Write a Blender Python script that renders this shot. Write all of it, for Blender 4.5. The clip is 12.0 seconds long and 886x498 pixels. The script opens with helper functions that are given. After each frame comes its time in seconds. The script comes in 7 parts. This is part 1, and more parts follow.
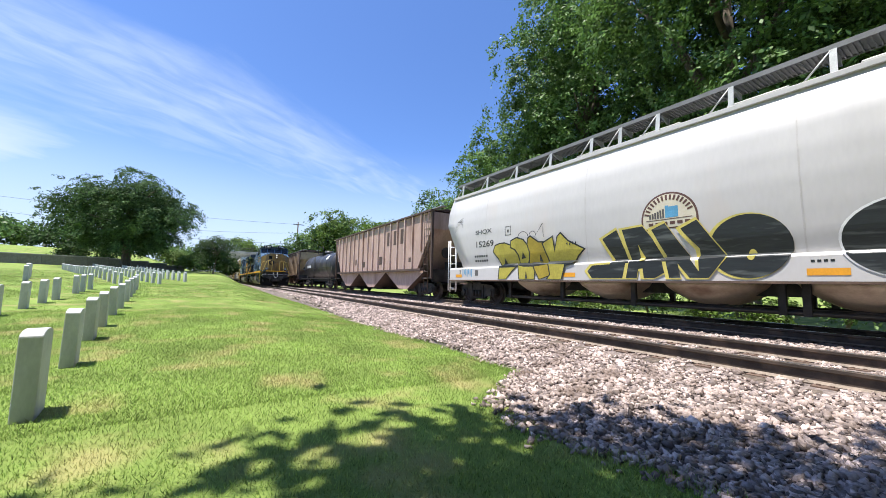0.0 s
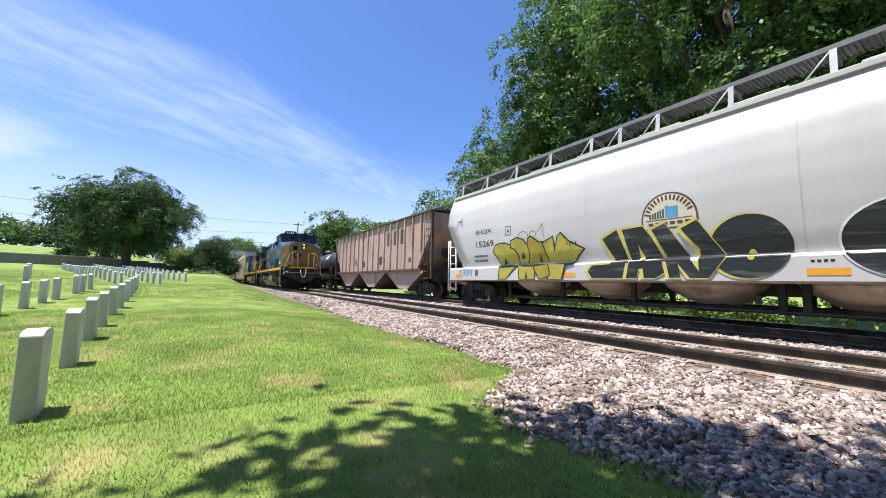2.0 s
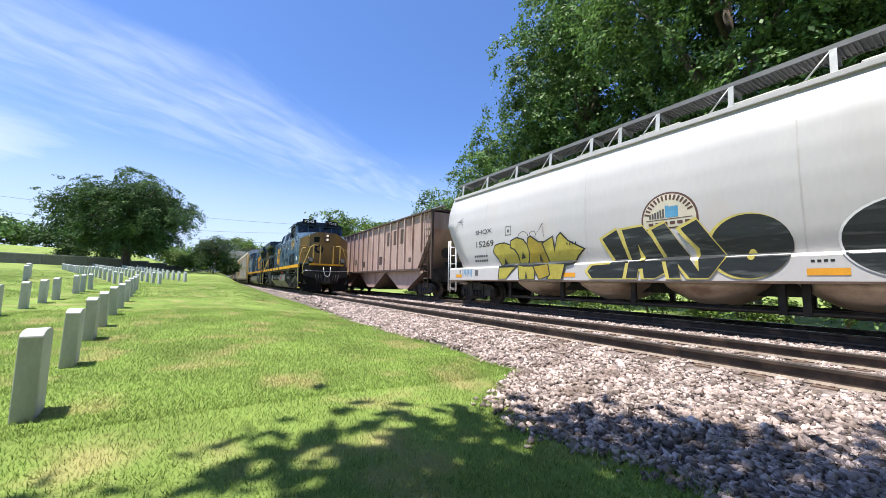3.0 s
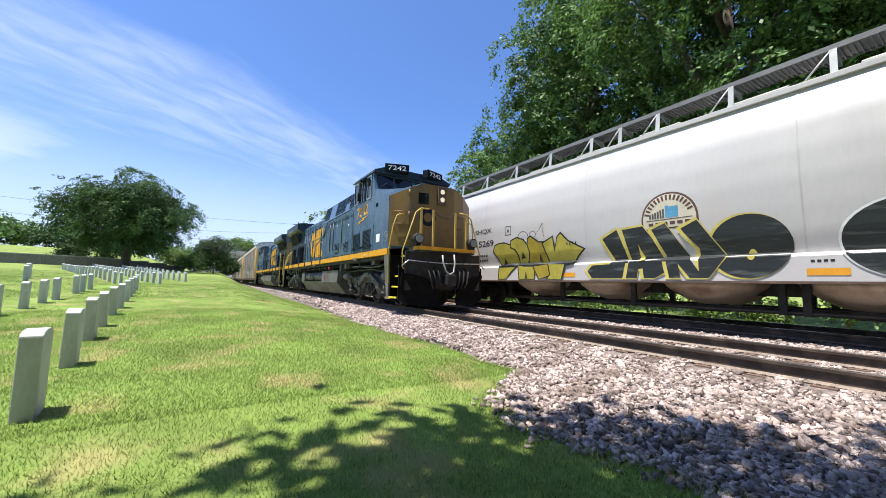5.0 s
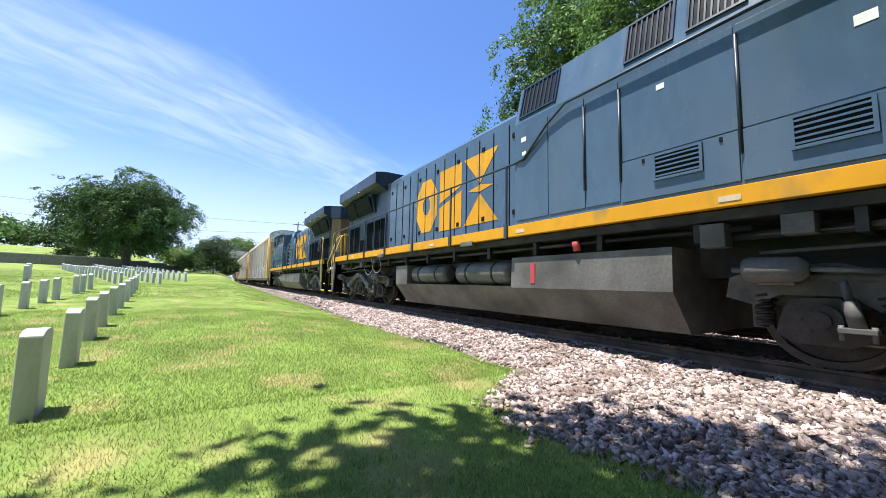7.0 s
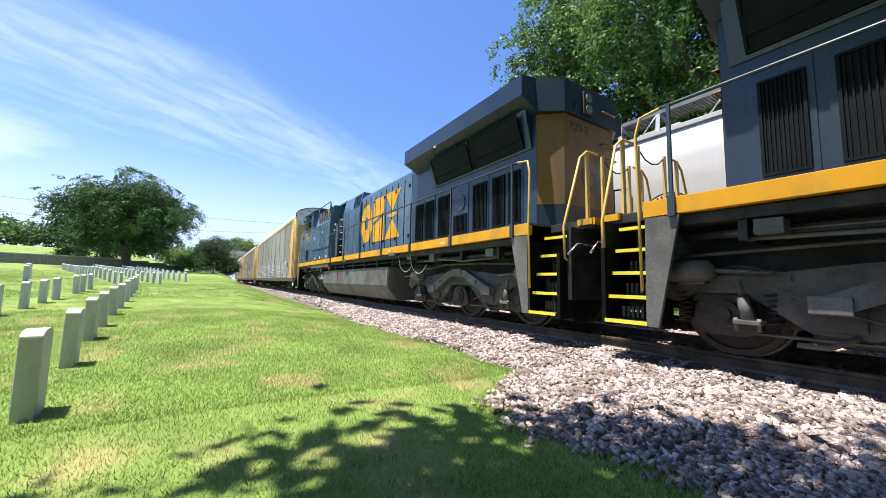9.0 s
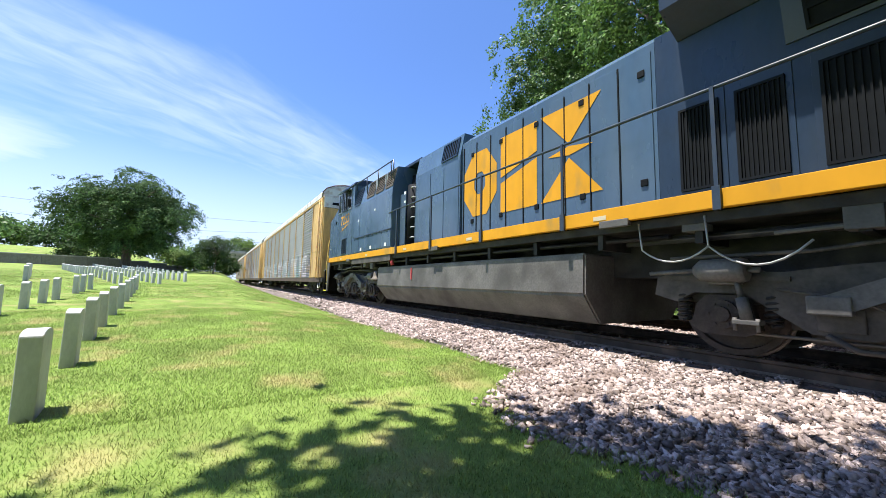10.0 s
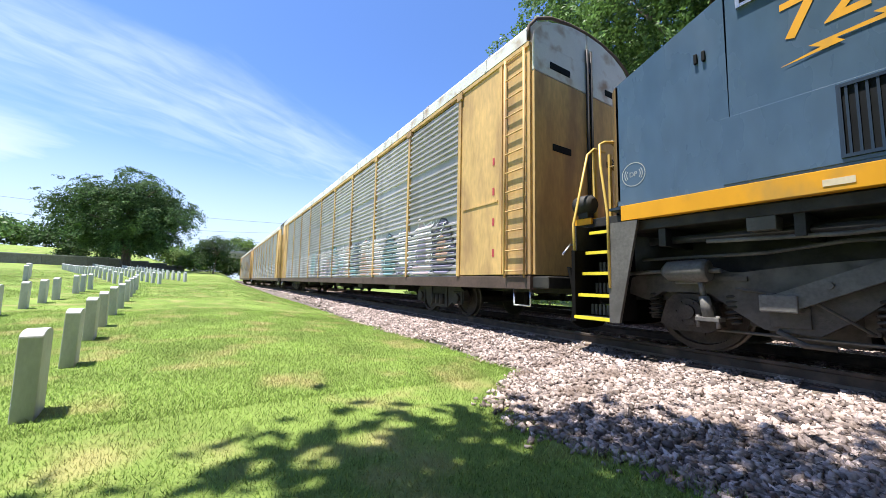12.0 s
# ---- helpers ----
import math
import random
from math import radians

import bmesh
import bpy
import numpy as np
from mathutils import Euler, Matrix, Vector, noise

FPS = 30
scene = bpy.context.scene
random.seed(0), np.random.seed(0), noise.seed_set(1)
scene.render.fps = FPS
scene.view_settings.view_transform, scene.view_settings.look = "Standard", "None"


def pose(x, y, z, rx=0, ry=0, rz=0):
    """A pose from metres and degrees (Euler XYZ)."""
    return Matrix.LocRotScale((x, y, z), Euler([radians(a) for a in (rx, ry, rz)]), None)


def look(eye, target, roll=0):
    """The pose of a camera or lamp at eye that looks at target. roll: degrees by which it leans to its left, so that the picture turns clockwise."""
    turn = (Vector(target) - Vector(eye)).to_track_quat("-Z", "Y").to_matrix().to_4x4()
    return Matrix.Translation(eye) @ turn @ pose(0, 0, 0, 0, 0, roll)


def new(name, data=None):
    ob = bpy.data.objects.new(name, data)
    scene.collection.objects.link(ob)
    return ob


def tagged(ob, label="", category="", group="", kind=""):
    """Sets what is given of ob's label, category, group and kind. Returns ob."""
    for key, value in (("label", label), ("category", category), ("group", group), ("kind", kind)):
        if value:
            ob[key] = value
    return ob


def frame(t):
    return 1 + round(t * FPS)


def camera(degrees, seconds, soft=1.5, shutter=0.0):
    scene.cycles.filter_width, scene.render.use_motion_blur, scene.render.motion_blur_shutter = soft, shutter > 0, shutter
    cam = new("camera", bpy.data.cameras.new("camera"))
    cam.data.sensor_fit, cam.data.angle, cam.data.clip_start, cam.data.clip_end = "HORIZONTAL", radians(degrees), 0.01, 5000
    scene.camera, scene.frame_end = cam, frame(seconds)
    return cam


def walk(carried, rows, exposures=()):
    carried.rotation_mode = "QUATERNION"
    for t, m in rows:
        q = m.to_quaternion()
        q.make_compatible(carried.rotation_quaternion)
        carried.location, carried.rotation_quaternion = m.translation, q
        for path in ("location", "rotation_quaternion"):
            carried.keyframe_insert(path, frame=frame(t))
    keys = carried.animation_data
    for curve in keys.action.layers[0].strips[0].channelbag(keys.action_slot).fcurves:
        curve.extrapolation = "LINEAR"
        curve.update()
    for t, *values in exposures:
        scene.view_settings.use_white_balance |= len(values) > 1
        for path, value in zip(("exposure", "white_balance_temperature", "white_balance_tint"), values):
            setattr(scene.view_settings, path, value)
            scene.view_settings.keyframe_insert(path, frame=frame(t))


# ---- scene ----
# ---------------------------------------------------------------- camera
YAW, PITCH = radians(32.45), radians(5.5)
EYE = Vector((0.0, 0.0, 0.745))
AIM = EYE + Vector((math.sin(YAW) * math.cos(PITCH), math.cos(YAW) * math.cos(PITCH), math.sin(PITCH)))
cam = camera(102.44, 12.0, soft=0.7)
walk(cam, [(0.0, look(EYE, AIM, 1.15)), (12.0, look(EYE, AIM, 1.15))], exposures=[(0.0, 0.85), (5.5, 0.85), (6.0, 0.90), (6.5, 1.05), (9.0, 1.08), (12.0, 1.08)])

# ---------------------------------------------------------------- light
SUN_DIR = Vector((-0.26, 0.06, 0.96)).normalized()      # towards the sun


def nd(tree, kind, operation=None, data_type=None, blend_type=None, interpolation_type=None):
    n = tree.nodes.new(kind)
    if operation:
        n.operation = operation
    if data_type:
        n.data_type = data_type
    if blend_type:
        n.blend_type = blend_type
    if interpolation_type:
        n.interpolation_type = interpolation_type
    return n


def build_world():
    world = bpy.data.worlds.new("sky")
    scene.world = world
    world.use_nodes = True
    t = world.node_tree
    t.nodes.clear()
    out, bg = nd(t, "ShaderNodeOutputWorld"), nd(t, "ShaderNodeBackground")
    sky = nd(t, "ShaderNodeTexSky")
    sky.sky_type, sky.sun_disc = "NISHITA", False
    sky.sun_elevation, sky.sun_rotation = math.asin(SUN_DIR.z), math.atan2(SUN_DIR.x, SUN_DIR.y)
    sky.altitude, sky.air_density, sky.dust_density, sky.ozone_density = 100.0, 1.0, 0.6, 2.0
    co = nd(t, "ShaderNodeTexCoord")
    sep = nd(t, "ShaderNodeSeparateXYZ")
    t.links.new(co.outputs["Generated"], sep.inputs[0])
    # cirrus on a plane high above
    lift = nd(t, "ShaderNodeMath", operation="MAXIMUM")
    t.links.new(sep.outputs[2], lift.inputs[0])
    lift.inputs[1].default_value = 0.0
    add = nd(t, "ShaderNodeMath", operation="ADD")
    t.links.new(lift.outputs[0], add.inputs[0])
    add.inputs[1].default_value = 0.18
    div = nd(t, "ShaderNodeVectorMath", operation="DIVIDE")
    comb = nd(t, "ShaderNodeCombineXYZ")
    for i in range(3):
        t.links.new(add.outputs[0], comb.inputs[i])
    t.links.new(co.outputs["Generated"], div.inputs[0])
    t.links.new(comb.outputs[0], div.inputs[1])
    turn = nd(t, "ShaderNodeMapping")
    turn.inputs["Rotation"].default_value = (0, 0, radians(-24))
    t.links.new(div.outputs[0], turn.inputs[0])
    mp = nd(t, "ShaderNodeMapping")
    mp.inputs["Scale"].default_value = (0.9, 2.6, 0.0)
    mp.inputs["Location"].default_value = (0.9, 0.3, 0.0)
    t.links.new(turn.outputs[0], mp.inputs[0])

    def ranged(v, a, b, c, d, smooth=True):
        r = nd(t, "ShaderNodeMapRange", interpolation_type="SMOOTHSTEP" if smooth else "LINEAR")
        for i, x in enumerate((a, b, c, d)):
            r.inputs[i + 1].default_value = x
        t.links.new(v, r.inputs[0])
        return r.outputs[0]

    def calc(op, a, b):
        k = nd(t, "ShaderNodeMath", operation=op)
        for i, v in enumerate((a, b)):
            if isinstance(v, float):
                k.inputs[i].default_value = v
            else:
                t.links.new(v, k.inputs[i])
        return k.outputs[0]

    def wisps(scale, detail, distortion):
        n = nd(t, "ShaderNodeTexNoise")
        n.inputs["Scale"].default_value, n.inputs["Detail"].default_value = scale, detail
        n.inputs["Roughness"].default_value, n.inputs["Distortion"].default_value = 0.55, distortion
        t.links.new(mp.outputs[0], n.inputs["Vector"])
        return n.outputs[0]
    w1, w2 = wisps(1.3, 7.0, 0.9), wisps(4.0, 6.0, 0.6)
    sq = nd(t, "ShaderNodeSeparateXYZ")
    t.links.new(turn.outputs[0], sq.inputs[0])
    q = calc("ADD", sq.outputs[1], calc("MULTIPLY", calc("SUBTRACT", w1, 0.5), 0.55))
    band = calc("MULTIPLY", ranged(q, 1.20, 1.48, 0.0, 1.0), ranged(q, 1.5, 2.1, 1.0, 0.35))
    veil = calc("MULTIPLY", band, ranged(w2, 0.3, 0.72, 0.20, 0.52))
    # a bright small cloud low over the lawn side
    far = nd(t, "ShaderNodeVectorMath", operation="DISTANCE")
    t.links.new(div.outputs[0], far.inputs[0])
    far.inputs[1].default_value = (-1.02, 2.2, 0.45)
    puff = calc("MULTIPLY", ranged(calc("ADD", far.outputs["Value"], calc("MULTIPLY", calc("SUBTRACT", w1, 0.5), 0.5)), 0.16, 0.52, 1.0, 0.0), 0.85)
    haze = ranged(sep.outputs[2], 0.37, 0.03, 0.0, 0.86)
    mx = nd(t, "ShaderNodeMath", operation="MAXIMUM")
    t.links.new(calc("MAXIMUM", veil, puff), mx.inputs[0])
    t.links.new(haze, mx.inputs[1])
    mix = nd(t, "ShaderNodeMix", data_type="RGBA")
    t.links.new(mx.outputs[0], mix.inputs["Factor"])
    tint = nd(t, "ShaderNodeMix", data_type="RGBA", blend_type="MULTIPLY")
    tint.inputs["Factor"].default_value = 1.0
    t.links.new(sky.outputs[0], tint.inputs["A"])
    tint.inputs["B"].default_value = SKY_TINT
    t.links.new(tint.outputs["Result"], mix.inputs["A"])
    mix.inputs["B"].default_value = CLOUD
    t.links.new(mix.outputs["Result"], bg.inputs[0])
    bg.inputs[1].default_value = SKY_STRENGTH
    t.links.new(bg.outputs[0], out.inputs[0])


SKY_TINT, CLOUD, SKY_STRENGTH = (0.70, 0.90, 1.26, 1), (4.4, 5.25, 6.7, 1), 0.10
build_world()
sun = new("sun", bpy.data.lights.new("sun", "SUN"))
sun.data.energy, sun.data.angle, sun.data.color = 5.0, radians(0.55), (1.0, 0.955, 0.88)
sun.matrix_world = look(SUN_DIR * 60, (0, 0, 0))


# ---------------------------------------------------------------- materials
def pmat(name, col, rough=0.6, metal=0.0, var=0.18, scale=3.0, fine=40.0, dirt=None, amount=0.5, dscale=1.2, stretch=(1, 1, 1),
         bump=0.0, bscale=60.0, rand=0.0, spec=0.5, island=0.0, emit=0.0, trans=0.0):
    """A paint, metal, stone or leaf: base colour varied at two scales, dirt of its own shape, fine relief."""
    m = bpy.data.materials.new(name)
    m.use_nodes = True
    t = m.node_tree
    p = t.nodes["Principled BSDF"]
    co = nd(t, "ShaderNodeTexCoord")
    mp = nd(t, "ShaderNodeMapping")
    mp.inputs["Scale"].default_value = stretch
    t.links.new(co.outputs["Object"], mp.inputs[0])

    def noise_node(s, detail=4.0, src=mp):
        n = nd(t, "ShaderNodeTexNoise")
        n.inputs["Scale"].default_value, n.inputs["Detail"].default_value = s, detail
        t.links.new(src.outputs[0] if src is mp else src.outputs["Object"], n.inputs["Vector"])
        return n.outputs[0]

    def rng(v, a, b, c, d):
        r = nd(t, "ShaderNodeMapRange")
        for i, x in enumerate((a, b, c, d)):
            r.inputs[i + 1].default_value = x
        t.links.new(v, r.inputs[0])
        return r.outputs[0]

    def mul(a, b):
        k = nd(t, "ShaderNodeMath", operation="MULTIPLY")
        t.links.new(a, k.inputs[0])
        t.links.new(b, k.inputs[1])
        return k.outputs[0]

    f = mul(rng(noise_node(scale), 0.3, 0.7, 1 - var, 1 + var), rng(noise_node(fine, 3.0), 0.3, 0.7, 1 - var * 0.6, 1 + var * 0.6))
    if rand:
        oi = nd(t, "ShaderNodeObjectInfo")
        f = mul(f, rng(oi.outputs["Random"], 0, 1, 1 - rand, 1 + rand))
    if island:
        ge = nd(t, "ShaderNodeNewGeometry")
        f = mul(f, rng(ge.outputs["Random Per Island"], 0, 1, 1 - island, 1 + island))
    cm = nd(t, "ShaderNodeVectorMath", operation="SCALE")
    cm.inputs[0].default_value = col[:3]
    t.links.new(f, cm.inputs["Scale"])
    colour = cm.outputs[0]
    if dirt:
        mx = nd(t, "ShaderNodeMix", data_type="RGBA")
        t.links.new(rng(noise_node(dscale, 6.0), 0.62 - amount * 0.35, 0.72, 0.0, 1.0), mx.inputs["Factor"])
        t.links.new(colour, mx.inputs["A"])
        mx.inputs["B"].default_value = (*dirt[:3], 1)
        colour = mx.outputs["Result"]
    t.links.new(colour, p.inputs["Base Color"])
    t.links.new(rng(noise_node(scale * 2.3), 0.3, 0.7, max(0.02, rough - 0.1), min(1, rough + 0.1)), p.inputs["Roughness"])
    p.inputs["Metallic"].default_value = metal
    p.inputs["Specular IOR Level"].default_value = spec
    if bump:
        b = nd(t, "ShaderNodeBump")
        b.inputs["Strength"].default_value, b.inputs["Distance"].default_value = min(1.0, bump), 0.02
        t.links.new(noise_node(bscale, 5.0), b.inputs["Height"])
        t.links.new(b.outputs[0], p.inputs["Normal"])
    if emit:
        p.inputs["Emission Color"].default_value, p.inputs["Emission Strength"].default_value = (*col[:3], 1), emit
    if trans:
        tr = nd(t, "ShaderNodeBsdfTranslucent")
        t.links.new(colour, tr.inputs[0])
        ms = nd(t, "ShaderNodeMixShader")
        ms.inputs[0].default_value = trans
        t.links.new(p.outputs[0], ms.inputs[1])
        t.links.new(tr.outputs[0], ms.inputs[2])
        t.links.new(ms.outputs[0], t.nodes["Material Output"].inputs[0])
    return m


def glass_mat():
    m = bpy.data.materials.new("cab_glass")
    m.use_nodes = True
    p = m.node_tree.nodes["Principled BSDF"]
    p.inputs["Base Color"].default_value = (0.012, 0.014, 0.016, 1)
    p.inputs["Roughness"].default_value = 0.06
    return m


def ground_mat():
    """Mown grass with straw-coloured patches and bare soil near the stones of the track bed."""
    m = pmat("lawn", (0.185, 0.255, 0.062), 0.95, var=0.22, scale=0.9, fine=70.0, dirt=(0.34, 0.30, 0.13), amount=0.29, dscale=1.3, bump=0.8, bscale=55.0, spec=0.1)
    return m


M = {}
M["lawn"] = ground_mat()
M["blade"] = pmat("grass_blade", (0.255, 0.355, 0.09), 0.7, var=0.22, scale=0.9, fine=9.0, dirt=(0.46, 0.40, 0.19), amount=0.29, dscale=1.3, island=0.62, spec=0.25, trans=0.4)
M["ballast"] = pmat("ballast_stone", (0.37, 0.30, 0.276), 0.9, var=0.3, scale=5, fine=60, dirt=(0.19, 0.145, 0.125), amount=0.34, dscale=2.2, bump=0.2, bscale=70, island=0.7, spec=0.15)
M["bed"] = pmat("ballast_bed", (0.22, 0.18, 0.165), 0.95, var=0.45, scale=16, fine=48, bump=1.0, bscale=30, spec=0.15)
M["rail_side"] = pmat("rail_rust", (0.06, 0.044, 0.035), 0.75, metal=0.2, var=0.3, scale=4, fine=90, dirt=(0.16, 0.11, 0.08), amount=0.3, dscale=3.0, bump=0.2)
M["flange"] = pmat("rail_foot_dust", (0.23, 0.185, 0.15), 0.9, var=0.3, scale=5, fine=50)
M["rail_head"] = pmat("rail_polished", (0.5, 0.48, 0.46), 0.28, metal=1.0, var=0.1)
M["tie"] = pmat("tie_wood", (0.17, 0.135, 0.11), 0.95, var=0.4, scale=6, fine=70, stretch=(0.4, 3, 3), bump=0.7, rand=0.3, spec=0.2)
M["marble"] = pmat("headstone_marble", (0.50, 0.505, 0.51), 0.6, var=0.1, scale=5, fine=60, dirt=(0.27, 0.28, 0.27), amount=0.30, dscale=2.6, stretch=(1, 1, 0.35), bump=0.12, bscale=90, rand=0.08)
M["leaf"] = pmat("leaf", (0.108, 0.19, 0.05), 0.5, var=0.35, scale=0.35, fine=5, island=0.5, spec=0.25, trans=0.28)
M["leaf_deep"] = pmat("leaf_deep", (0.066, 0.118, 0.04), 0.6, var=0.35, scale=0.35, fine=5, island=0.5, spec=0.12, trans=0.2)
M["leaf_light"] = pmat("leaf_light", (0.13, 0.205, 0.045), 0.5, var=0.3, scale=0.5, fine=5, island=0.5, spec=0.25, trans=0.28)
M["leaf_dark"] = pmat("leaf_dark", (0.045, 0.085, 0.024), 0.55, var=0.3, scale=0.35, fine=5, island=0.5, spec=0.2, trans=0.3)
M["bark"] = pmat("bark", (0.12, 0.095, 0.07), 0.95, var=0.35, scale=4, fine=30, stretch=(1, 1, 0.25), bump=0.8, bscale=25)
M["wall"] = pmat("old_wall_stone", (0.20, 0.185, 0.165), 0.95, var=0.3, scale=0.8, fine=7, dirt=(0.09, 0.085, 0.075), amount=0.5, dscale=0.35, bump=0.5, bscale=8)
M["concrete"] = pmat("concrete", (0.36, 0.35, 0.33), 0.9, var=0.15, scale=0.7, fine=12, dirt=(0.2, 0.19, 0.18), amount=0.4, dscale=0.5)
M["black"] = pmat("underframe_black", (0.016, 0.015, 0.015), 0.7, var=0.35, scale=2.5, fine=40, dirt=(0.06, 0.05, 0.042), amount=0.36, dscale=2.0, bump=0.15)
M["grey_dirt"] = pmat("dusty_grey_steel", (0.13, 0.122, 0.115), 0.65, var=0.3, scale=1.6, fine=30, dirt=(0.06, 0.055, 0.05), amount=0.45, dscale=1.4)
M["wheel"] = pmat("wheel_steel", (0.05, 0.038, 0.032), 0.75, metal=0.2, var=0.35, scale=5, fine=40)
M["tread"] = pmat("wheel_tread", (0.14, 0.12, 0.105), 0.55, metal=0.8)
M["truck"] = pmat("dusty_truck_casting", (0.066, 0.058, 0.052), 0.75, var=0.3, scale=1.8, fine=26, dirt=(0.13, 0.112, 0.097), amount=0.40, dscale=3.2, bump=0.25, bscale=30)
M["blue"] = pmat("loco_blue_paint", (0.069, 0.117, 0.183), 0.24, var=0.14, scale=0.9, fine=7, dirt=(0.095, 0.138, 0.19), amount=0.32, dscale=1.1, stretch=(1, 1, 0.4))
M["blue2"] = pmat("loco_dark_blue_paint", (0.016, 0.031, 0.056), 0.34, var=0.18, scale=0.9, fine=18, dirt=(0.034, 0.045, 0.062), amount=0.30, dscale=1.1, stretch=(1, 1, 0.4))
M["yellow"] = pmat("loco_yellow_paint", (0.72, 0.335, 0.016), 0.5, var=0.07, spec=0.25, scale=1.2, fine=6, dirt=(0.42, 0.25, 0.06), amount=0.2, dscale=2.0, stretch=(1, 1, 0.5))
# worn yellow of the end faces, with their shade mixed into the colour
M["yellow_worn_shaded"] = pmat("worn_shaded_yellow_paint", (0.215, 0.125, 0.034), 0.5, var=0.18, scale=1.5, fine=30, dirt=(0.14, 0.10, 0.06), amount=0.40, dscale=2.0, stretch=(1, 1, 0.4))
M["handrail_y"] = pmat("handrail_yellow", (0.62, 0.42, 0.10), 0.45, var=0.1)
M["step_y"] = pmat("step_edge_yellow", (0.82, 0.68, 0.04), 0.5, var=0.1)
M["rail_dark"] = pmat("handrail_dark", (0.03, 0.045, 0.07), 0.4, var=0.15)
M["brown_slat"] = pmat("dusty_brown_louvre", (0.13, 0.105, 0.085), 0.7, var=0.2)
M["grille"] = pmat("grille_black", (0.009, 0.011, 0.014), 0.7, var=0.2, spec=0.12)
M["white"] = pmat("white_paint", (0.8, 0.8, 0.79), 0.5, var=0.05)
M["chrome"] = pmat("bare_metal", (0.6, 0.6, 0.6), 0.3, metal=1.0)
M["lens"] = pmat("lit_lens", (1.0, 0.86, 0.62), 0.2, var=0.0, emit=0.32)
M["lens_off"] = pmat("lamp_lens", (0.22, 0.23, 0.23), 0.08, var=0.05)
M["red"] = pmat("red_paint", (0.5, 0.06, 0.07), 0.5, var=0.1)
M["glass"] = glass_mat()
M["navy"] = pmat("navy_emblem_paint", (0.012, 0.018, 0.036), 0.8, var=0.2, scale=3, fine=30, spec=0.15)
M["plough"] = pmat("plough_black", (0.010, 0.0095, 0.0095), 0.95, var=0.3, scale=2.5, fine=30, bump=0.1, spec=0.05)
M["rust"] = pmat("rusty_steel", (0.115, 0.075, 0.055), 0.85, var=0.3, scale=2.5, fine=30, bump=0.2)


# ---------------------------------------------------------------- helpers
def box(bm, x0, x1, y0, y1, z0, z1, bev=0.0):
    r = bmesh.ops.create_cube(bm, size=1.0)
    vs = r["verts"]
    for v in vs:
        v.co = Vector(((x0 + x1) / 2 + v.co.x * (x1 - x0), (y0 + y1) / 2 + v.co.y * (y1 - y0), (z0 + z1) / 2 + v.co.z * (z1 - z0)))
    if bev:
        es = list({e for v in vs for e in v.link_edges})
        bmesh.ops.bevel(bm, geom=es, offset=bev, segments=2, affect="EDGES", profile=0.6)


def prism(bm, pts, axis, a, b):
    """A closed outline pts of the two other axes, drawn out along axis from a to b."""
    def at(p, s):
        return {"x": (s, p[0], p[1]), "y": (p[0], s, p[1]), "z": (p[0], p[1], s)}[axis]
    lo, hi = [bm.verts.new(at(p, a)) for p in pts], [bm.verts.new(at(p, b)) for p in pts]
    n = len(pts)
    fs = [bm.faces.new(lo), bm.faces.new(hi[::-1])]
    for i in range(n):
        fs.append(bm.faces.new((lo[i], hi[i], hi[(i + 1) % n], lo[(i + 1) % n])))
    bmesh.ops.recalc_face_normals(bm, faces=fs)
    return fs


def tube(bm, pts, r, seg=8, caps=True):
    """A round bar through pts; r may be one radius or one for each point."""
    pts = [Vector(p) for p in pts]
    rs = r if isinstance(r, (list, tuple)) else [r] * len(pts)
    rings = []
    prev = None
    for i, p in enumerate(pts):
        d = (pts[min(i + 1, len(pts) - 1)] - pts[max(i - 1, 0)]).normalized()
        up = Vector((0, 0, 1)) if abs(d.z) < 0.9 else Vector((1, 0, 0))
        if prev is not None:
            up = prev
        u = d.cross(up).normalized()
        w = u.cross(d).normalized()
        prev = w
        rings.append([bm.verts.new(p + (u * math.cos(2 * math.pi * k / seg) + w * math.sin(2 * math.pi * k / seg)) * rs[i]) for k in range(seg)])
    fs = []
    for a, b in zip(rings, rings[1:]):
        for k in range(seg):
            fs.append(bm.faces.new((a[k], a[(k + 1) % seg], b[(k + 1) % seg], b[k])))
    if caps:
        fs += [bm.faces.new(rings[0][::-1]), bm.faces.new(rings[-1])]
    bmesh.ops.recalc_face_normals(bm, faces=fs)
    for f in fs:
        f.smooth = len(f.verts) == 4


def cyl(bm, p0, p1, r, seg=20):
    tube(bm, [p0, p1], r, seg)


def lathe(bm, prof, centre, seg=28):
    """A turned shape about the x axis through centre: prof is a list of (x, radius)."""
    c = Vector(centre)
    rings = [[bm.verts.new(c + Vector((x, r * math.cos(2 * math.pi * k / seg), r * math.sin(2 * math.pi * k / seg)))) for k in range(seg)] for x, r in prof]
    fs = []
    for a, b in zip(rings, rings[1:]):
        for k in range(seg):
            fs.append(bm.faces.new((a[k], a[(k + 1) % seg], b[(k + 1) % seg], b[k])))
    fs += [bm.faces.new(rings[0]), bm.faces.new(rings[-1])]
    bmesh.ops.recalc_face_normals(bm, faces=fs)


def mesh_of(bm, name, material):
    me = bpy.data.meshes.new(name)
    bm.to_mesh(me)
    bm.free()
    me.materials.append(material)
    return me


def part(name, bm, material, parent, label="", kind=""):
    ob = new(name, mesh_of(bm, name, material))
    ob.parent = parent
    return tagged(ob, label, kind=kind)


def thing(name, label, category, place, group="", kind=""):
    ob = new(name)
    ob.empty_display_size = 0.3
    ob.matrix_basis = place
    return tagged(ob, label, category, group, kind)


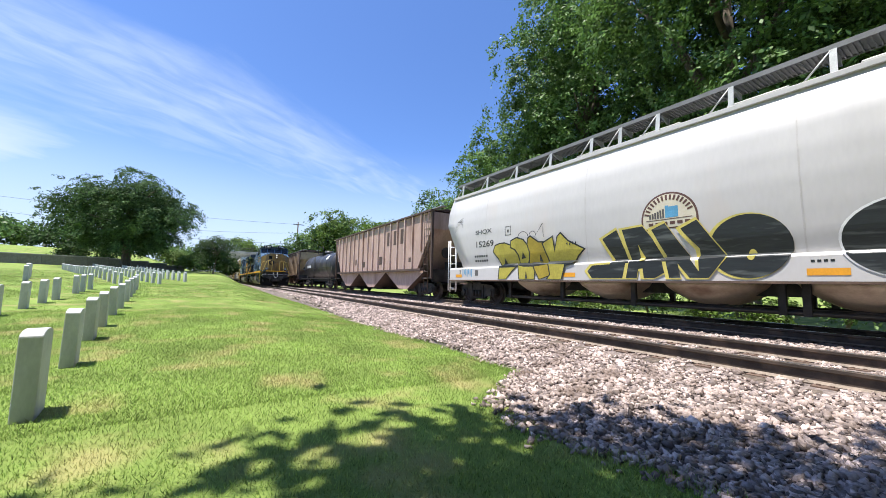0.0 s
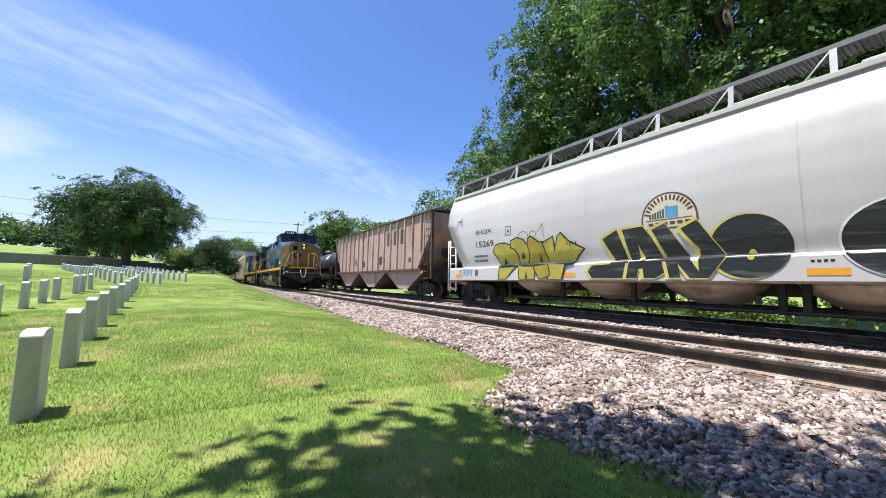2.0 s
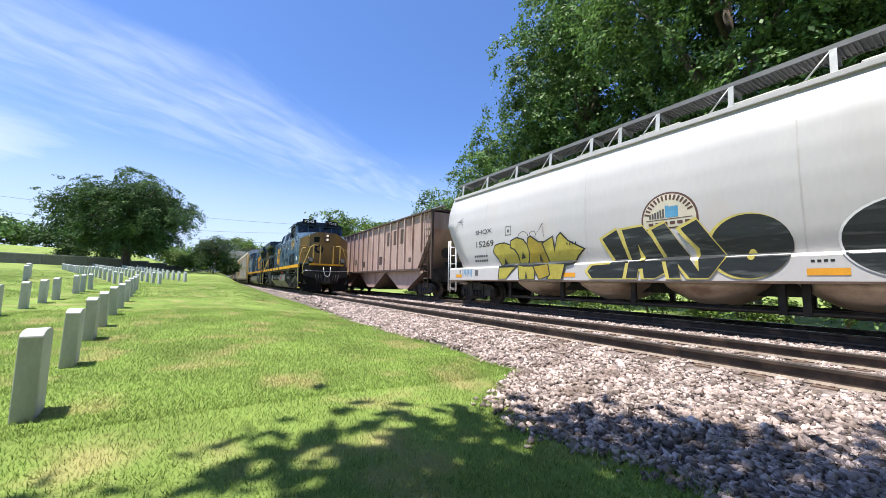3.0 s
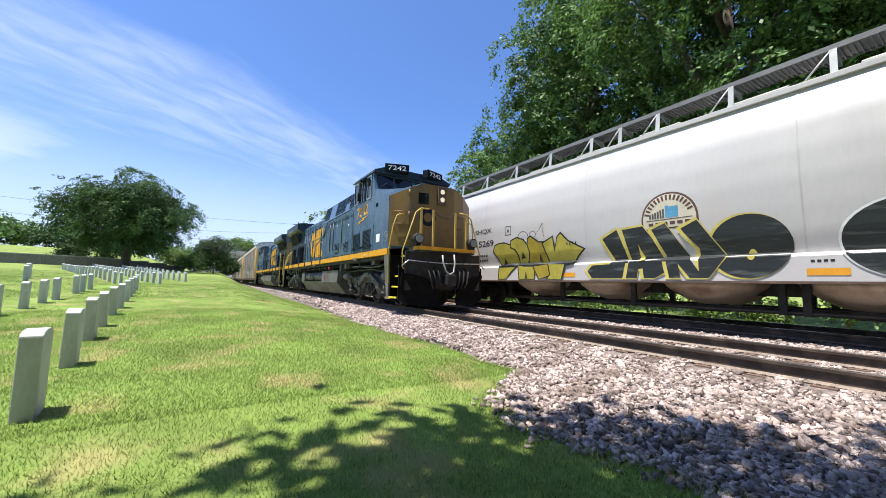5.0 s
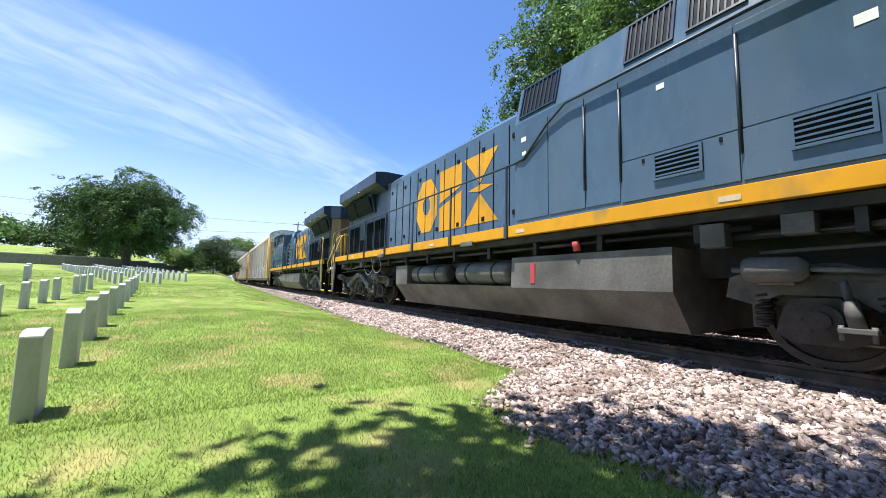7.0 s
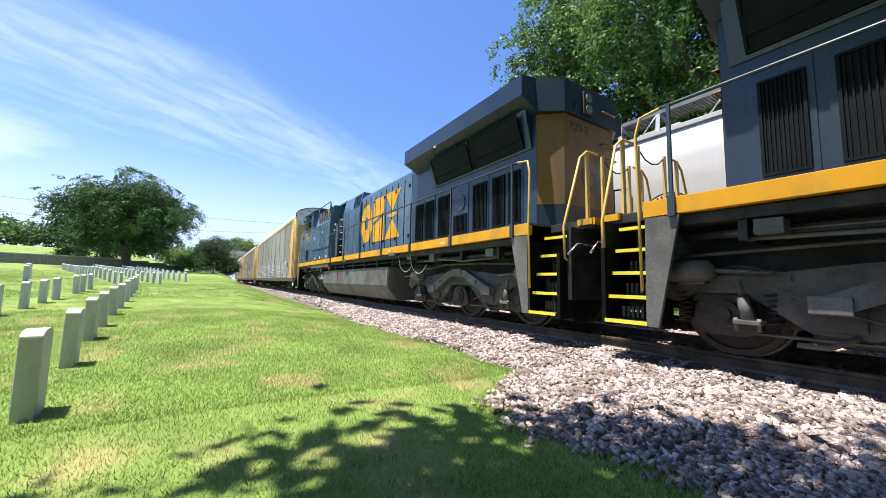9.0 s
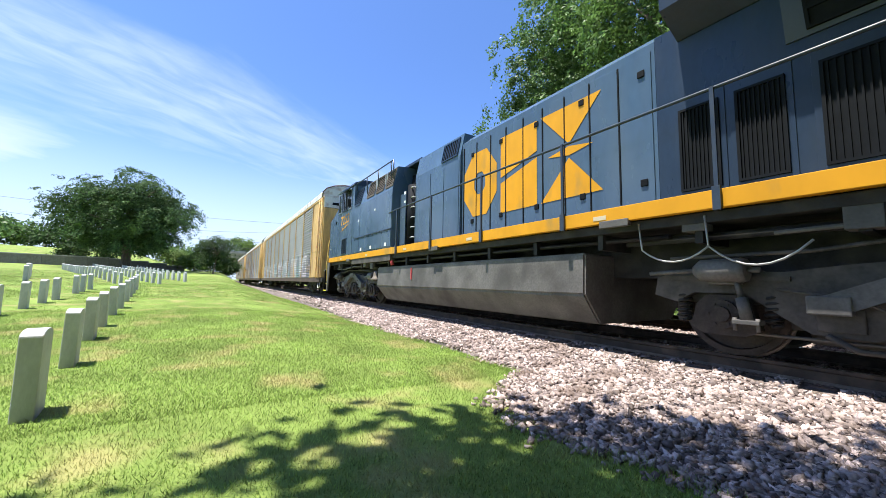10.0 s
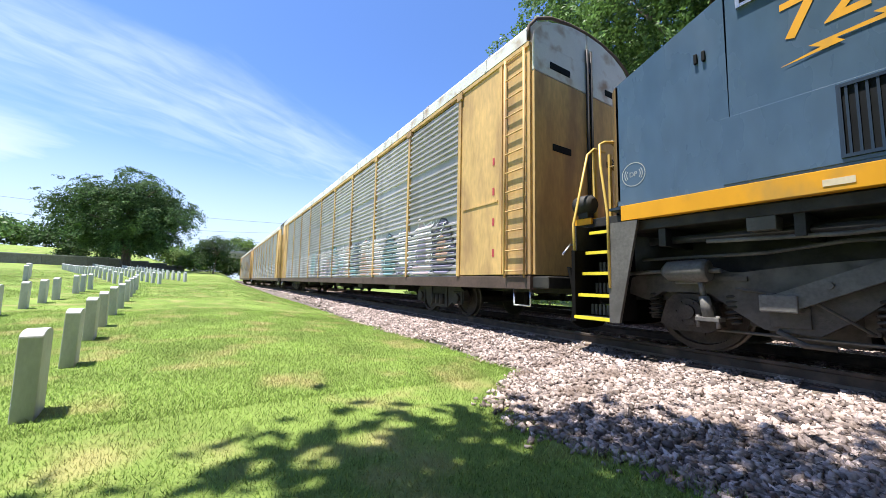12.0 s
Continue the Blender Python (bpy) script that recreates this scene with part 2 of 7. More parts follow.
def raw_mesh(name, verts, faces, material):
    """verts (n, 3) and faces (m, k) as arrays, all faces with the same number of corners."""
    me = bpy.data.meshes.new(name)
    v, f = np.asarray(verts, dtype=np.float32), np.asarray(faces, dtype=np.int32)
    me.vertices.add(len(v))
    me.vertices.foreach_set("co", v.ravel())
    me.loops.add(f.size)
    me.loops.foreach_set("vertex_index", f.ravel())
    me.polygons.add(len(f))
    me.polygons.foreach_set("loop_start", np.arange(0, f.size, f.shape[1], dtype=np.int32))
    me.polygons.foreach_set("loop_total", np.full(len(f), f.shape[1], dtype=np.int32))
    me.update(calc_edges=True)
    me.validate()
    me.materials.append(material)
    return me


B = bmesh.new
# ---------------------------------------------------------------- ground
TRACK1, TRACK2 = 6.17, 10.45
LEVEL1, LEVEL2 = -0.045, -0.03          # heads of the rails
GAUGE = 0.785
RISE_Y = [-80, 2, 5, 8, 12, 16, 23, 42, 60, 75, 140, 900]
RISE_Z = [-0.36, -0.33, -0.29, -0.21, -0.08, 0.08, 0.33, 0.72, 1.35, 2.0, 2.4, 2.6]
EDGE_Y = [-40, 1.0, 1.8, 2.4, 2.85, 3.2, 3.6, 4.6, 6.0, 7.4, 9.7, 13, 17.5, 31, 80, 900]
EDGE_X = [1.95, 2.45, 2.32, 2.32, 2.38, 2.95, 3.5, 3.76, 3.84, 3.6, 3.58, 3.8, 4.1, 4.5, 4.6, 4.6]


def lawn_edge(y):
    """Where the grass ends beside the crushed stone."""
    y = np.asarray(y, float)
    return np.interp(y, EDGE_Y, EDGE_X) + 0.05 * np.sin(y * 2.3) + 0.06 * np.sin(y * 5.1 + 1)


def terrain(x, y):
    """Height of the lawn: it climbs away from the track and to the back, and drops to the track bed."""
    x, y = np.asarray(x, float), np.asarray(y, float)
    rise = np.interp(y, RISE_Y, RISE_Z) + 0.018 * np.clip(-x - 4, 0, 40) + 0.11 * np.clip(-x - 4.2, 0, 2.6) * np.interp(y, [10, 16, 28, 60], [0.3, 1.0, 0.8, 0.1])
    low = np.interp(y, [-80, 6, 30, 900], [-0.40, -0.40, -0.34, -0.34])
    k = np.clip((np.interp(y, EDGE_Y, EDGE_X) + 0.1 - x) / np.interp(y, [5, 40], [3.6, 4.6]), 0, 1)
    k = k * k * (3 - 2 * k)
    z = low + (rise - low) * k
    z = np.where(x > 3.0, np.minimum(z, np.interp(x, [3.3, 4.6, 12.5, 16, 30, 60], [-0.38, -0.66, -0.66, -0.45, 0.2, 0.6])), z)
    z = z - 0.1 * np.clip((x - lawn_edge(y) - 0.1) / 0.35, 0, 1)
    return z + 0.012 * np.sin(x * 2.1 + 0.7 * y) * np.sin(y * 1.7) 


def spaced(a, b, n, power, mid):
    """Grid lines from a to b that crowd round mid."""
    s = np.linspace(-1, 1, n)
    g = np.sign(s) * np.abs(s) ** power
    return np.where(g < 0, mid + g * (mid - a), mid + g * (b - mid))


def grid_mesh(name, xs, ys, zf, material):
    X, Y = np.meshgrid(xs, ys)
    V = np.stack([X, Y, zf(X, Y)], -1).reshape(-1, 3)
    n = len(xs)
    i = (np.arange(len(ys) - 1)[:, None] * n + np.arange(n - 1)[None]).ravel()
    me = raw_mesh(name, V, np.stack([i, i + 1, i + n + 1, i + n], -1), material)
    me.polygons.foreach_set("use_smooth", np.ones(len(me.polygons), bool))
    return me


def ground_height(x, y):
    z = terrain(x, y)
    # bank behind the old wall, on the side away from the track
    k = np.clip((y - 76.2) / 22.0, 0, 1) * np.clip((-x - 4.0) / 12.0, 0, 1)
    return z + 3.6 * k


ground = new("ground", grid_mesh("ground", spaced(-900, 900, 241, 3.6, 1.0), spaced(-700, 1500, 281, 3.4, 6.0), ground_height, M["lawn"]))
tagged(ground, "mown green lawn with straw-coloured dry patches", "lawn", kind="structure")


def bed_height(x, y):
    x = np.asarray(x, float)
    e = lawn_edge(y)
    top = np.interp(x, [4.35, 4.75, 7.5, 7.9, 8.7, 9.1, 11.8, 12.3, 14.2], [-0.30, -0.235, -0.235, -0.25, -0.25, -0.225, -0.225, -0.27, -0.75])
    s = np.clip((x - e) / np.maximum(4.35 - e, 0.2), -0.6, 1)
    low = -0.44 + s * 0.14
    z = np.where(x < 4.35, low, top)
    z = np.where(s < 0, terrain(e, y) + s * 0.5 - 0.02, z)
    return z + 0.012 * np.sin(x * 9.1 + y * 3) * np.sin(y * 7.7 + x)


bed = new("track_bed", grid_mesh("track_bed", np.concatenate([np.linspace(1.5, 5, 60), np.linspace(5.1, 14.2, 60)]),
                                 np.concatenate([np.linspace(-14, 22, 240), np.linspace(22.6, 260, 160)]), bed_height, M["bed"]))
tagged(bed, "crushed pinkish-grey stone bed under two tracks", "track bed", kind="structure")

rng = np.random.default_rng(7)


def ballast_stones(name, n, area, size, label):
    """Loose crushed stones, each an uneven faceted lump."""
    chip = np.array([(x, y, z) for x in (-0.75, 0.75) for y in (-0.75, 0.75) for z in (-0.7, 0.7)])
    tri = np.array([(0, 1, 3), (0, 3, 2), (4, 6, 7), (4, 7, 5), (0, 4, 5), (0, 5, 1), (2, 3, 7), (2, 7, 6), (0, 2, 6), (0, 6, 4), (1, 5, 7), (1, 7, 3)])
    x = rng.uniform(area[0], area[1], n)
    y = area[2] + (area[3] - area[2]) * rng.uniform(0, 1, n) ** 1.25
    e = lawn_edge(y) + rng.normal(0, 0.10, n) - 0.05
    keep = (x > e) & ~((np.abs(x - TRACK1) < 1.33) & ((((y + 0.16) % 0.53) < 0.29) | (rng.uniform(0, 1, n) < 0.25)))
    x, y = x[keep], y[keep]
    n = len(x)
    s = rng.uniform(size[0], size[1], n) * np.where(rng.uniform(0, 1, n) < 0.12, 1.35, 1.0)
    V = (chip[None] + rng.uniform(-0.62, 0.62, (n, 8, 3))) * s[:, None, None] * rng.uniform(0.6, 1.4, (n, 1, 3))
    a, b = rng.uniform(0, 6.28, n), rng.normal(0, 0.6, n)
    ca, sa, cb, sb = np.cos(a)[:, None], np.sin(a)[:, None], np.cos(b)[:, None], np.sin(b)[:, None]
    X, Y, Z = V[..., 0], V[..., 1], V[..., 2] * 0.8
    Y, Z = Y * cb - Z * sb, Y * sb + Z * cb
    X, Y = X * ca - Y * sa, X * sa + Y * ca
    z = np.maximum(bed_height(x, y), np.where(x < 3.6, terrain(x, y), -9)) + s * 0.35
    V = np.stack([X + x[:, None], Y + y[:, None], Z + z[:, None]], -1).reshape(-1, 3)
    F = (tri[None] + (np.arange(n) * 8)[:, None, None]).reshape(-1, 3)
    ob = new(name, raw_mesh(name, V, F, M["ballast"]))
    return tagged(ob, label, "gravel", kind="stuff")


ballast_stones("ballast_gravel", 88000, (1.9, 9.0, 0.4, 15.0), (0.013, 0.027), "pinkish-grey crushed stone ballast beside the track")
ballast_stones("ballast_gravel", 9000, (3.4, 9.0, 14.5, 45.0), (0.032, 0.05), "pinkish-grey crushed stone ballast beside the track")


def grass(name, n, area, h, w, power, label):
    """Blades of mown grass in small tufts, three-cornered and bent."""
    x = rng.uniform(area[0], area[1], n)
    y = area[2] + (area[3] - area[2]) * rng.uniform(0, 1, n) ** power
    e = lawn_edge(y)
    keep = (x < e + rng.normal(0.0, 0.07, n)) & (x > -0.95 * y - 1.0)
    x, y, e = x[keep], y[keep], e[keep]
    n = len(x)
    ragged = np.clip(1 - np.abs(e - x) / 0.35, 0, 1)
    hh = rng.uniform(0.55, 1.2, n) * h * (1 + 0.9 * ragged * rng.uniform(0, 1, n))
    a = rng.uniform(0, 6.28, n)
    lean = rng.uniform(0.1, 1.1, n) * hh
    dx, dy = np.cos(a), np.sin(a)
    z = terrain(x, y) - 0.004
    ww = w * rng.uniform(0.6, 1.3, n)
    p0 = np.stack([x - dy * ww, y + dx * ww, z], -1)
    p1 = np.stack([x + dy * ww, y - dx * ww, z], -1)
    b = rng.uniform(0, 6.28, n)
    p2 = np.stack([x + np.cos(b) * lean, y + np.sin(b) * lean, z + hh], -1)
    V = np.stack([p0, p1, p2], 1).reshape(-1, 3)
    ob = new(name, raw_mesh(name, V, np.arange(3 * n).reshape(-1, 3), M["blade"]))
    return tagged(ob, label, "grass", kind="stuff")


grass("grass", 300000, (-4.5, 4.0, 0.7, 12.0), 0.034, 0.0031, 1.6, "short mown green grass with dry straw blades")
grass("grass", 210000, (-9.0, 4.6, 3.5, 26.0), 0.032, 0.0048, 1.5, "short mown green grass with dry straw blades")
grass("grass", 80000, (-22.0, 4.8, 15.0, 50.0), 0.045, 0.011, 1.2, "short mown green grass with dry straw blades")


# ---------------------------------------------------------------- tracks
def rail_mesh(name, length):
    bm = B()
    prof = [(-0.076, -0.18), (0.076, -0.18), (0.076, -0.168), (0.012, -0.145), (0.009, -0.055), (0.036, -0.038), (0.036, -0.006), (0.028, 0), (-0.028, 0), (-0.036, -0.006), (-0.036, -0.038), (-0.009, -0.055), (-0.012, -0.145), (-0.076, -0.168)]
    fs = prism(bm, prof, "y", 0, length)
    me = mesh_of(bm, name, M["rail_side"])
    me.materials.append(M["rail_head"])
    me.materials.append(M["flange"])
    for p in me.polygons:
        c = p.center
        if p.normal.z > 0.9 and c.z > -0.02:
            p.material_index = 1
        elif p.normal.z > 0.2 and c.z < -0.14:
            p.material_index = 2
    return me


def tie_mesh():
    bm = B()
    box(bm, -1.3, 1.3, -0.115, 0.115, -0.36, -0.185, 0.012)
    return mesh_of(bm, "tie", M["tie"])


def plate_mesh():
    bm = B()
    box(bm, -0.18, 0.18, -0.095, 0.095, -0.186, -0.172)
    for sx in (-1, 1):
        for sy in (-1, 1):
            box(bm, sx * 0.105 - 0.014, sx * 0.105 + 0.014, sy * 0.05 - 0.014, sy * 0.05 + 0.014, -0.173, -0.158)
    return mesh_of(bm, "tie_plate", M["rust"])


def build_track(x, level, label, y0, y1):
    tr = thing("railway_track", label, "railway track", pose(x, 0, level), "parallel railway tracks", "structure")
    rm, tm, pm = rail_mesh("rail", y1 - y0), tie_mesh(), plate_mesh()
    for sx in (-GAUGE, GAUGE):
        r = new("rail", rm)
        r.parent, r.matrix_basis = tr, pose(sx, y0, 0)
    k = 0
    y = y0 + 0.2
    while y < min(y1, 112):
        t = new("tie", tm)
        t.parent, t.matrix_basis = tr, pose(random.uniform(-0.05, 0.05), y, random.uniform(-0.012, 0.006), 0, 0, random.uniform(-1.2, 1.2))
        if -4 < y < 24:
            for sx in (-GAUGE, GAUGE):
                p = new("tie_plate", pm)
                p.parent, p.matrix_basis = tr, pose(sx, y, 0)
        y += 0.53
        k += 1
    return tr


build_track(TRACK1, LEVEL1, "near railway track with rusty rails on worn wooden ties", -14, 250)
build_track(TRACK2, LEVEL2, "far railway track in the shade of standing cars", -14, 250)


# ---------------------------------------------------------------- headstones
def headstone(x, y, rz):
    st = new("headstone", STONE)
    st.matrix_basis = pose(x, y, float(terrain(x, y)) - 0.06, random.uniform(-1, 1), random.uniform(-1, 1), rz + random.uniform(-2, 2))
    return tagged(st, "white marble headstone with a rounded top standing in the lawn", "headstone", "rows of headstones")


def stone_mesh():
    bm = B()
    w, h = 0.155, 0.70
    prof = [(-w, 0), (w, 0), (w, h - 0.045)] + [(w * math.cos(a), h - 0.045 + 0.05 * math.sin(a)) for a in np.linspace(0.25, math.pi - 0.25, 9)] + [(-w, h - 0.045)]
    fs = prism(bm, prof, "x", -0.062, 0.062)
    bmesh.ops.bevel(bm, geom=[e for e in bm.edges], offset=0.005, segments=1, affect="EDGES")
    return mesh_of(bm, "headstone", M["marble"])


STONE = stone_mesh()


def stone_row(x0, y0, x1, y1, n, rz=6.0):
    for i in range(n):
        k = i / max(1, n - 1)
        headstone(x0 + (x1 - x0) * k, y0 + (y1 - y0) * k, rz)


for sx, sy in ((-1.11, 3.98), (-1.34, 5.80), (-1.56, 7.60), (-1.71, 9.05), (-1.90, 10.9), (-2.04, 12.5), (-2.20, 14.2), (-2.38, 15.9), (-2.55, 17.6), (-2.74, 19.4)):
    headstone(sx, sy, 6)
for sx, sy in ((-3.78, 11.2), (-3.80, 12.6), (-3.92, 14.1), (-3.90, 15.0), (-4.06, 17.4), (-4.10, 18.3), (-4.19, 19.7)):
    headstone(sx, sy, 6)
stone_row(-3.88, 23.2, -14.2, 55.5, 21, 16)
stone_row(-2.61, 25.4, -14.0, 66.0, 24, 18)
stone_row(-1.78, 31.0, -11.0, 66.0, 20, 18)
stone_row(-2.4, 41.0, -9.5, 67.0, 12, 20)
for sx, sy in ((-6.28, 20.7), (-6.75, 22.4), (-7.32, 24.4)):
    headstone(sx, sy, 10)


# ---------------------------------------------------------------- trees
def leaf_cloud(lobes, n, size, seed, hollow=0.7):
    """Leaves in flat twig clumps on and under the skin of ragged lobes (x, y, z, rx, ry, rz)."""
    g = np.random.default_rng(seed)
    L = np.array(lobes, float)
    wgt = (L[:, 3] * L[:, 4] + L[:, 3] * L[:, 5])
    m = max(12, n // 46)
    pick = g.choice(len(L), m, p=wgt / wgt.sum())
    d = g.normal(size=(m, 3))
    d[:, 2] += 0.2
    d /= np.linalg.norm(d, axis=1)[:, None]
    r = (hollow + (1 - hollow) * g.uniform(0, 1, m) ** 0.5) * (1 + 0.2 * np.sin(d[:, 0] * 7 + pick) * np.sin(d[:, 1] * 6 + 2 * pick)) + g.normal(0, 0.09, m)
    centre = L[pick, :3] + d * L[pick, 3:] * r[:, None]
    spread = size * g.uniform(1.6, 3.6, m)
    own = g.integers(0, m, n)
    tilt = d * 0.8 + g.normal(size=(m, 3)) * 0.25 + np.array([0, 0, 0.5])
    tilt /= np.linalg.norm(tilt, axis=1)[:, None]
    off = g.normal(size=(n, 3)) * spread[own][:, None]
    off -= 0.72 * tilt[own] * np.sum(off * tilt[own], axis=1)[:, None]
    c = centre[own] + off
    nrm = tilt[own] + g.normal(size=(n, 3)) * 0.5
    nrm /= np.linalg.norm(nrm, axis=1)[:, None]
    u = np.cross(nrm, g.normal(size=(n, 3)))
    u /= np.linalg.norm(u, axis=1)[:, None]
    w = np.cross(nrm, u)
    s = size * g.uniform(0.55, 1.2, n)[:, None]
    V = np.stack([c - u * s, c - w * s * 0.55 + nrm * s * 0.18, c + u * s, c + w * s * 0.55 + nrm * s * 0.18], 1).reshape(-1, 3)
    return V, np.arange(4 * n).reshape(-1, 4)


def sub_lobes(x, y, z, rx, ry, rz, n, seed, small=0.42):
    """A crown of n smaller lobes spread over one large form."""
    g = np.random.default_rng(seed)
    out = []
    for i in range(n):
        d = g.normal(size=3)
        d /= np.linalg.norm(d)
        d[2] = d[2] * 0.9 + 0.05
        k = g.uniform(0.5, 0.78) if small > 0.35 else g.uniform(0.45, 0.9)
        s = small * g.uniform(0.65, 1.25)
        out.append((x + d[0] * rx * k, y + d[1] * ry * k, z + d[2] * rz * k, rx * s, ry * s, rz * s * 0.85))
    out.append((x, y, z, rx * 0.6, ry * 0.6, rz * 0.6))
    return out


def tree(x, y, height, radius, n, size, seed, label, leaf="leaf", low=0.25, trunk=0.3, category="tree", lobes=22, group="", hollow=0.7, ry=None, small=0.42):
    z0 = float(ground_height(x, y)) - 0.05
    t = thing("tree", label, category, pose(x, y, z0), group)
    zc, rz = height * (1 + low) / 2, height * (1 - low) / 2
    bm = B()
    g = random.Random(seed)
    top = Vector((g.uniform(-.5, .5), g.uniform(-.5, .5), zc + rz * 0.3))
    tube(bm, [(0, 0, -0.1), (0, 0, height * 0.03), top * 0.4, top * 0.7, top], [trunk * 1.5, trunk * 1.1, trunk * 0.85, trunk * 0.6, trunk * 0.2], 9)
    for i in range(9):
        a = i * 2.4 + g.uniform(-.4, .4)
        s = top * g.uniform(0.3, 0.75)
        e = Vector((math.cos(a) * radius * 0.75, math.sin(a) * (ry or radius) * 0.75, min(height * 0.92, s.z + rz * g.uniform(0.25, 0.9))))
        m = (s + e) / 2 + Vector((0, 0, rz * 0.1))
        tube(bm, [s, m, e], [trunk * 0.42, trunk * 0.26, trunk * 0.07], 6)
    part("trunk", bm, M["bark"], t)
    V, F = leaf_cloud(sub_lobes(0, 0, zc, radius, ry or radius, rz, lobes, seed, small), n, size, seed, hollow)
    cr = new("crown", raw_mesh("crown", V, F, M[leaf]))
    cr.parent = t
    return t


WOOD = "trees beyond the far track"
TALL = "tall broadleaf tree with a dense deep-green crown behind the standing cars"
tree(20.5, -2.0, 24.0, 7.3, 56000, 0.13, 11, TALL, "leaf", 0.08, 0.4, group=WOOD, lobes=64, hollow=0.84, small=0.25)
tree(19.6, 6.0, 26.0, 6.4, 88000, 0.115, 12, TALL, "leaf", 0.08, 0.4, group=WOOD, lobes=70, hollow=0.84, small=0.26)
tree(20.4, 14.3, 24.5, 5.6, 84000, 0.115, 13, TALL, "leaf", 0.06, 0.4, group=WOOD, lobes=64, hollow=0.84, small=0.28)
tree(19.6, 20.4, 15.0, 5.0, 46000, 0.12, 14, "broadleaf tree of middle height with a green crown", "leaf", 0.05, 0.3, group=WOOD, lobes=44, hollow=0.84, small=0.3)
tree(20.5, 27.5, 12.2, 5.0, 30000, 0.13, 15, "lower broadleaf tree at the end of the wood", "leaf", 0.05, 0.25, group=WOOD, lobes=40, hollow=0.84, small=0.3)
tree(28.0, 1.0, 27.0, 9.0, 15000, 0.28, 16, "tall broadleaf tree deep in the wood", "leaf_dark", 0.1, 0.4, group=WOOD)
tree(28.0, 14.0, 24.0, 6.5, 18000, 0.24, 17, "tall broadleaf tree deep in the wood", "leaf_dark", 0.1, 0.4, group=WOOD)
tree(21.0, -14.0, 24.0, 8.0, 10000, 0.3, 18, "tall broadleaf tree deep in the wood", "leaf", 0.05, 0.4, group=WOOD)
tree(-11.2, 69.0, 14.0, 8.2, 96000, 0.15, 21, "broad old shade tree with a wide deep-green crown over the headstones", "leaf_deep", 0.08, 0.55, lobes=120, hollow=0.8, small=0.30)
tree(-0.3, 62.0, 6.0, 2.9, 12000, 0.12, 22, "rounded dark green bush beside the track", "leaf_dark", 0.0, 0.12, "bush")
tree(21.0, 64.0, 15.2, 7.6, 30000, 0.22, 23, "leafy green tree behind the standing train", "leaf_light", 0.05, 0.3, lobes=44, hollow=0.82, small=0.3)
tree(30.0, 68.0, 14.5, 6.5, 18000, 0.22, 24, "leafy green tree behind the standing train", "leaf_light", 0.05, 0.3, lobes=40, hollow=0.82, small=0.3)
tree(15.8, 80.0, 11.5, 5.6, 18000, 0.22, 25, "leafy green tree behind the standing train", "leaf", 0.05, 0.3, lobes=28)
tree(9.5, 150.0, 17.5, 6.5, 10000, 0.38, 26, "distant green tree behind the bridge", "leaf_light", 0.12, 0.3)
tree(20.0, 150.0, 15.0, 9.0, 12000, 0.38, 27, "distant green tree behind the bridge", "leaf", 0.08, 0.3)
for i, (tx, ty, th, tw) in enumerate(((-48, 118, 6, 6), (-40, 122, 8, 7), (-30, 120, 6.5, 6), (-58, 120, 7, 7), (-18, 124, 6, 7), (-6, 120, 6, 6), (-70, 118, 8, 8))):
    tree(tx, ty, th, tw, 3500, 0.45, 40 + i, "distant tree on the grassy bank behind the wall", "leaf" if i % 2 else "leaf_dark", 0.05, 0.25, group="trees on the bank")
for i, (tx, ty, th, tw) in enumerate(((-6.5, 79, 3.6, 2.6), (-3.2, 74, 2.6, 2.2), (-15.0, 78, 4.4, 2.8), (1.6, 70, 3.2, 2.0), (-19, 78, 3.4, 2.4))):
    tree(tx, ty, th, tw, 3000, 0.18, 60 + i, "low bush in front of the bank", "leaf_light" if i < 2 else "leaf_dark", 0.0, 0.08, "bush", lobes=12, group="bushes by the wall")
for i in range(22):
    tree(14.3 + (i * 37 % 10) * 0.2, -8 + i * 1.75, 0.9 + (i * 53 % 10) * 0.2, 1.0, 1700, 0.07, 80 + i, "low leafy undergrowth beyond the far track", "leaf_light" if i % 3 else "leaf", 0.0, 0.05, "shrub", lobes=10, group="undergrowth")
# the shade trees overhead, behind the camera
SHADE = "shade tree whose shadow lies over grass and ballast"
tree(-1.5, -3.1, 11.5, 5.7, 92000, 0.155, 31, SHADE, "leaf", 0.40, 0.3, lobes=56, hollow=0.3)
tree(2.5, -5.9, 11.5, 5.4, 70000, 0.155, 32, SHADE, "leaf", 0.45, 0.3, lobes=56, hollow=0.3)
# four more trees added out of view, to dim faces turned to the camera
for i, (tx, ty) in enumerate(((-11.0, -11.0), (-2.0, -16.0), (8.5, -15.0), (-19.0, -5.0))):
    tree(tx, ty, 13.0, 6.0, 7000, 0.38, 120 + i, "unseen tree added behind the camera to hold back skylight", "leaf", 0.2, 0.3, lobes=26)


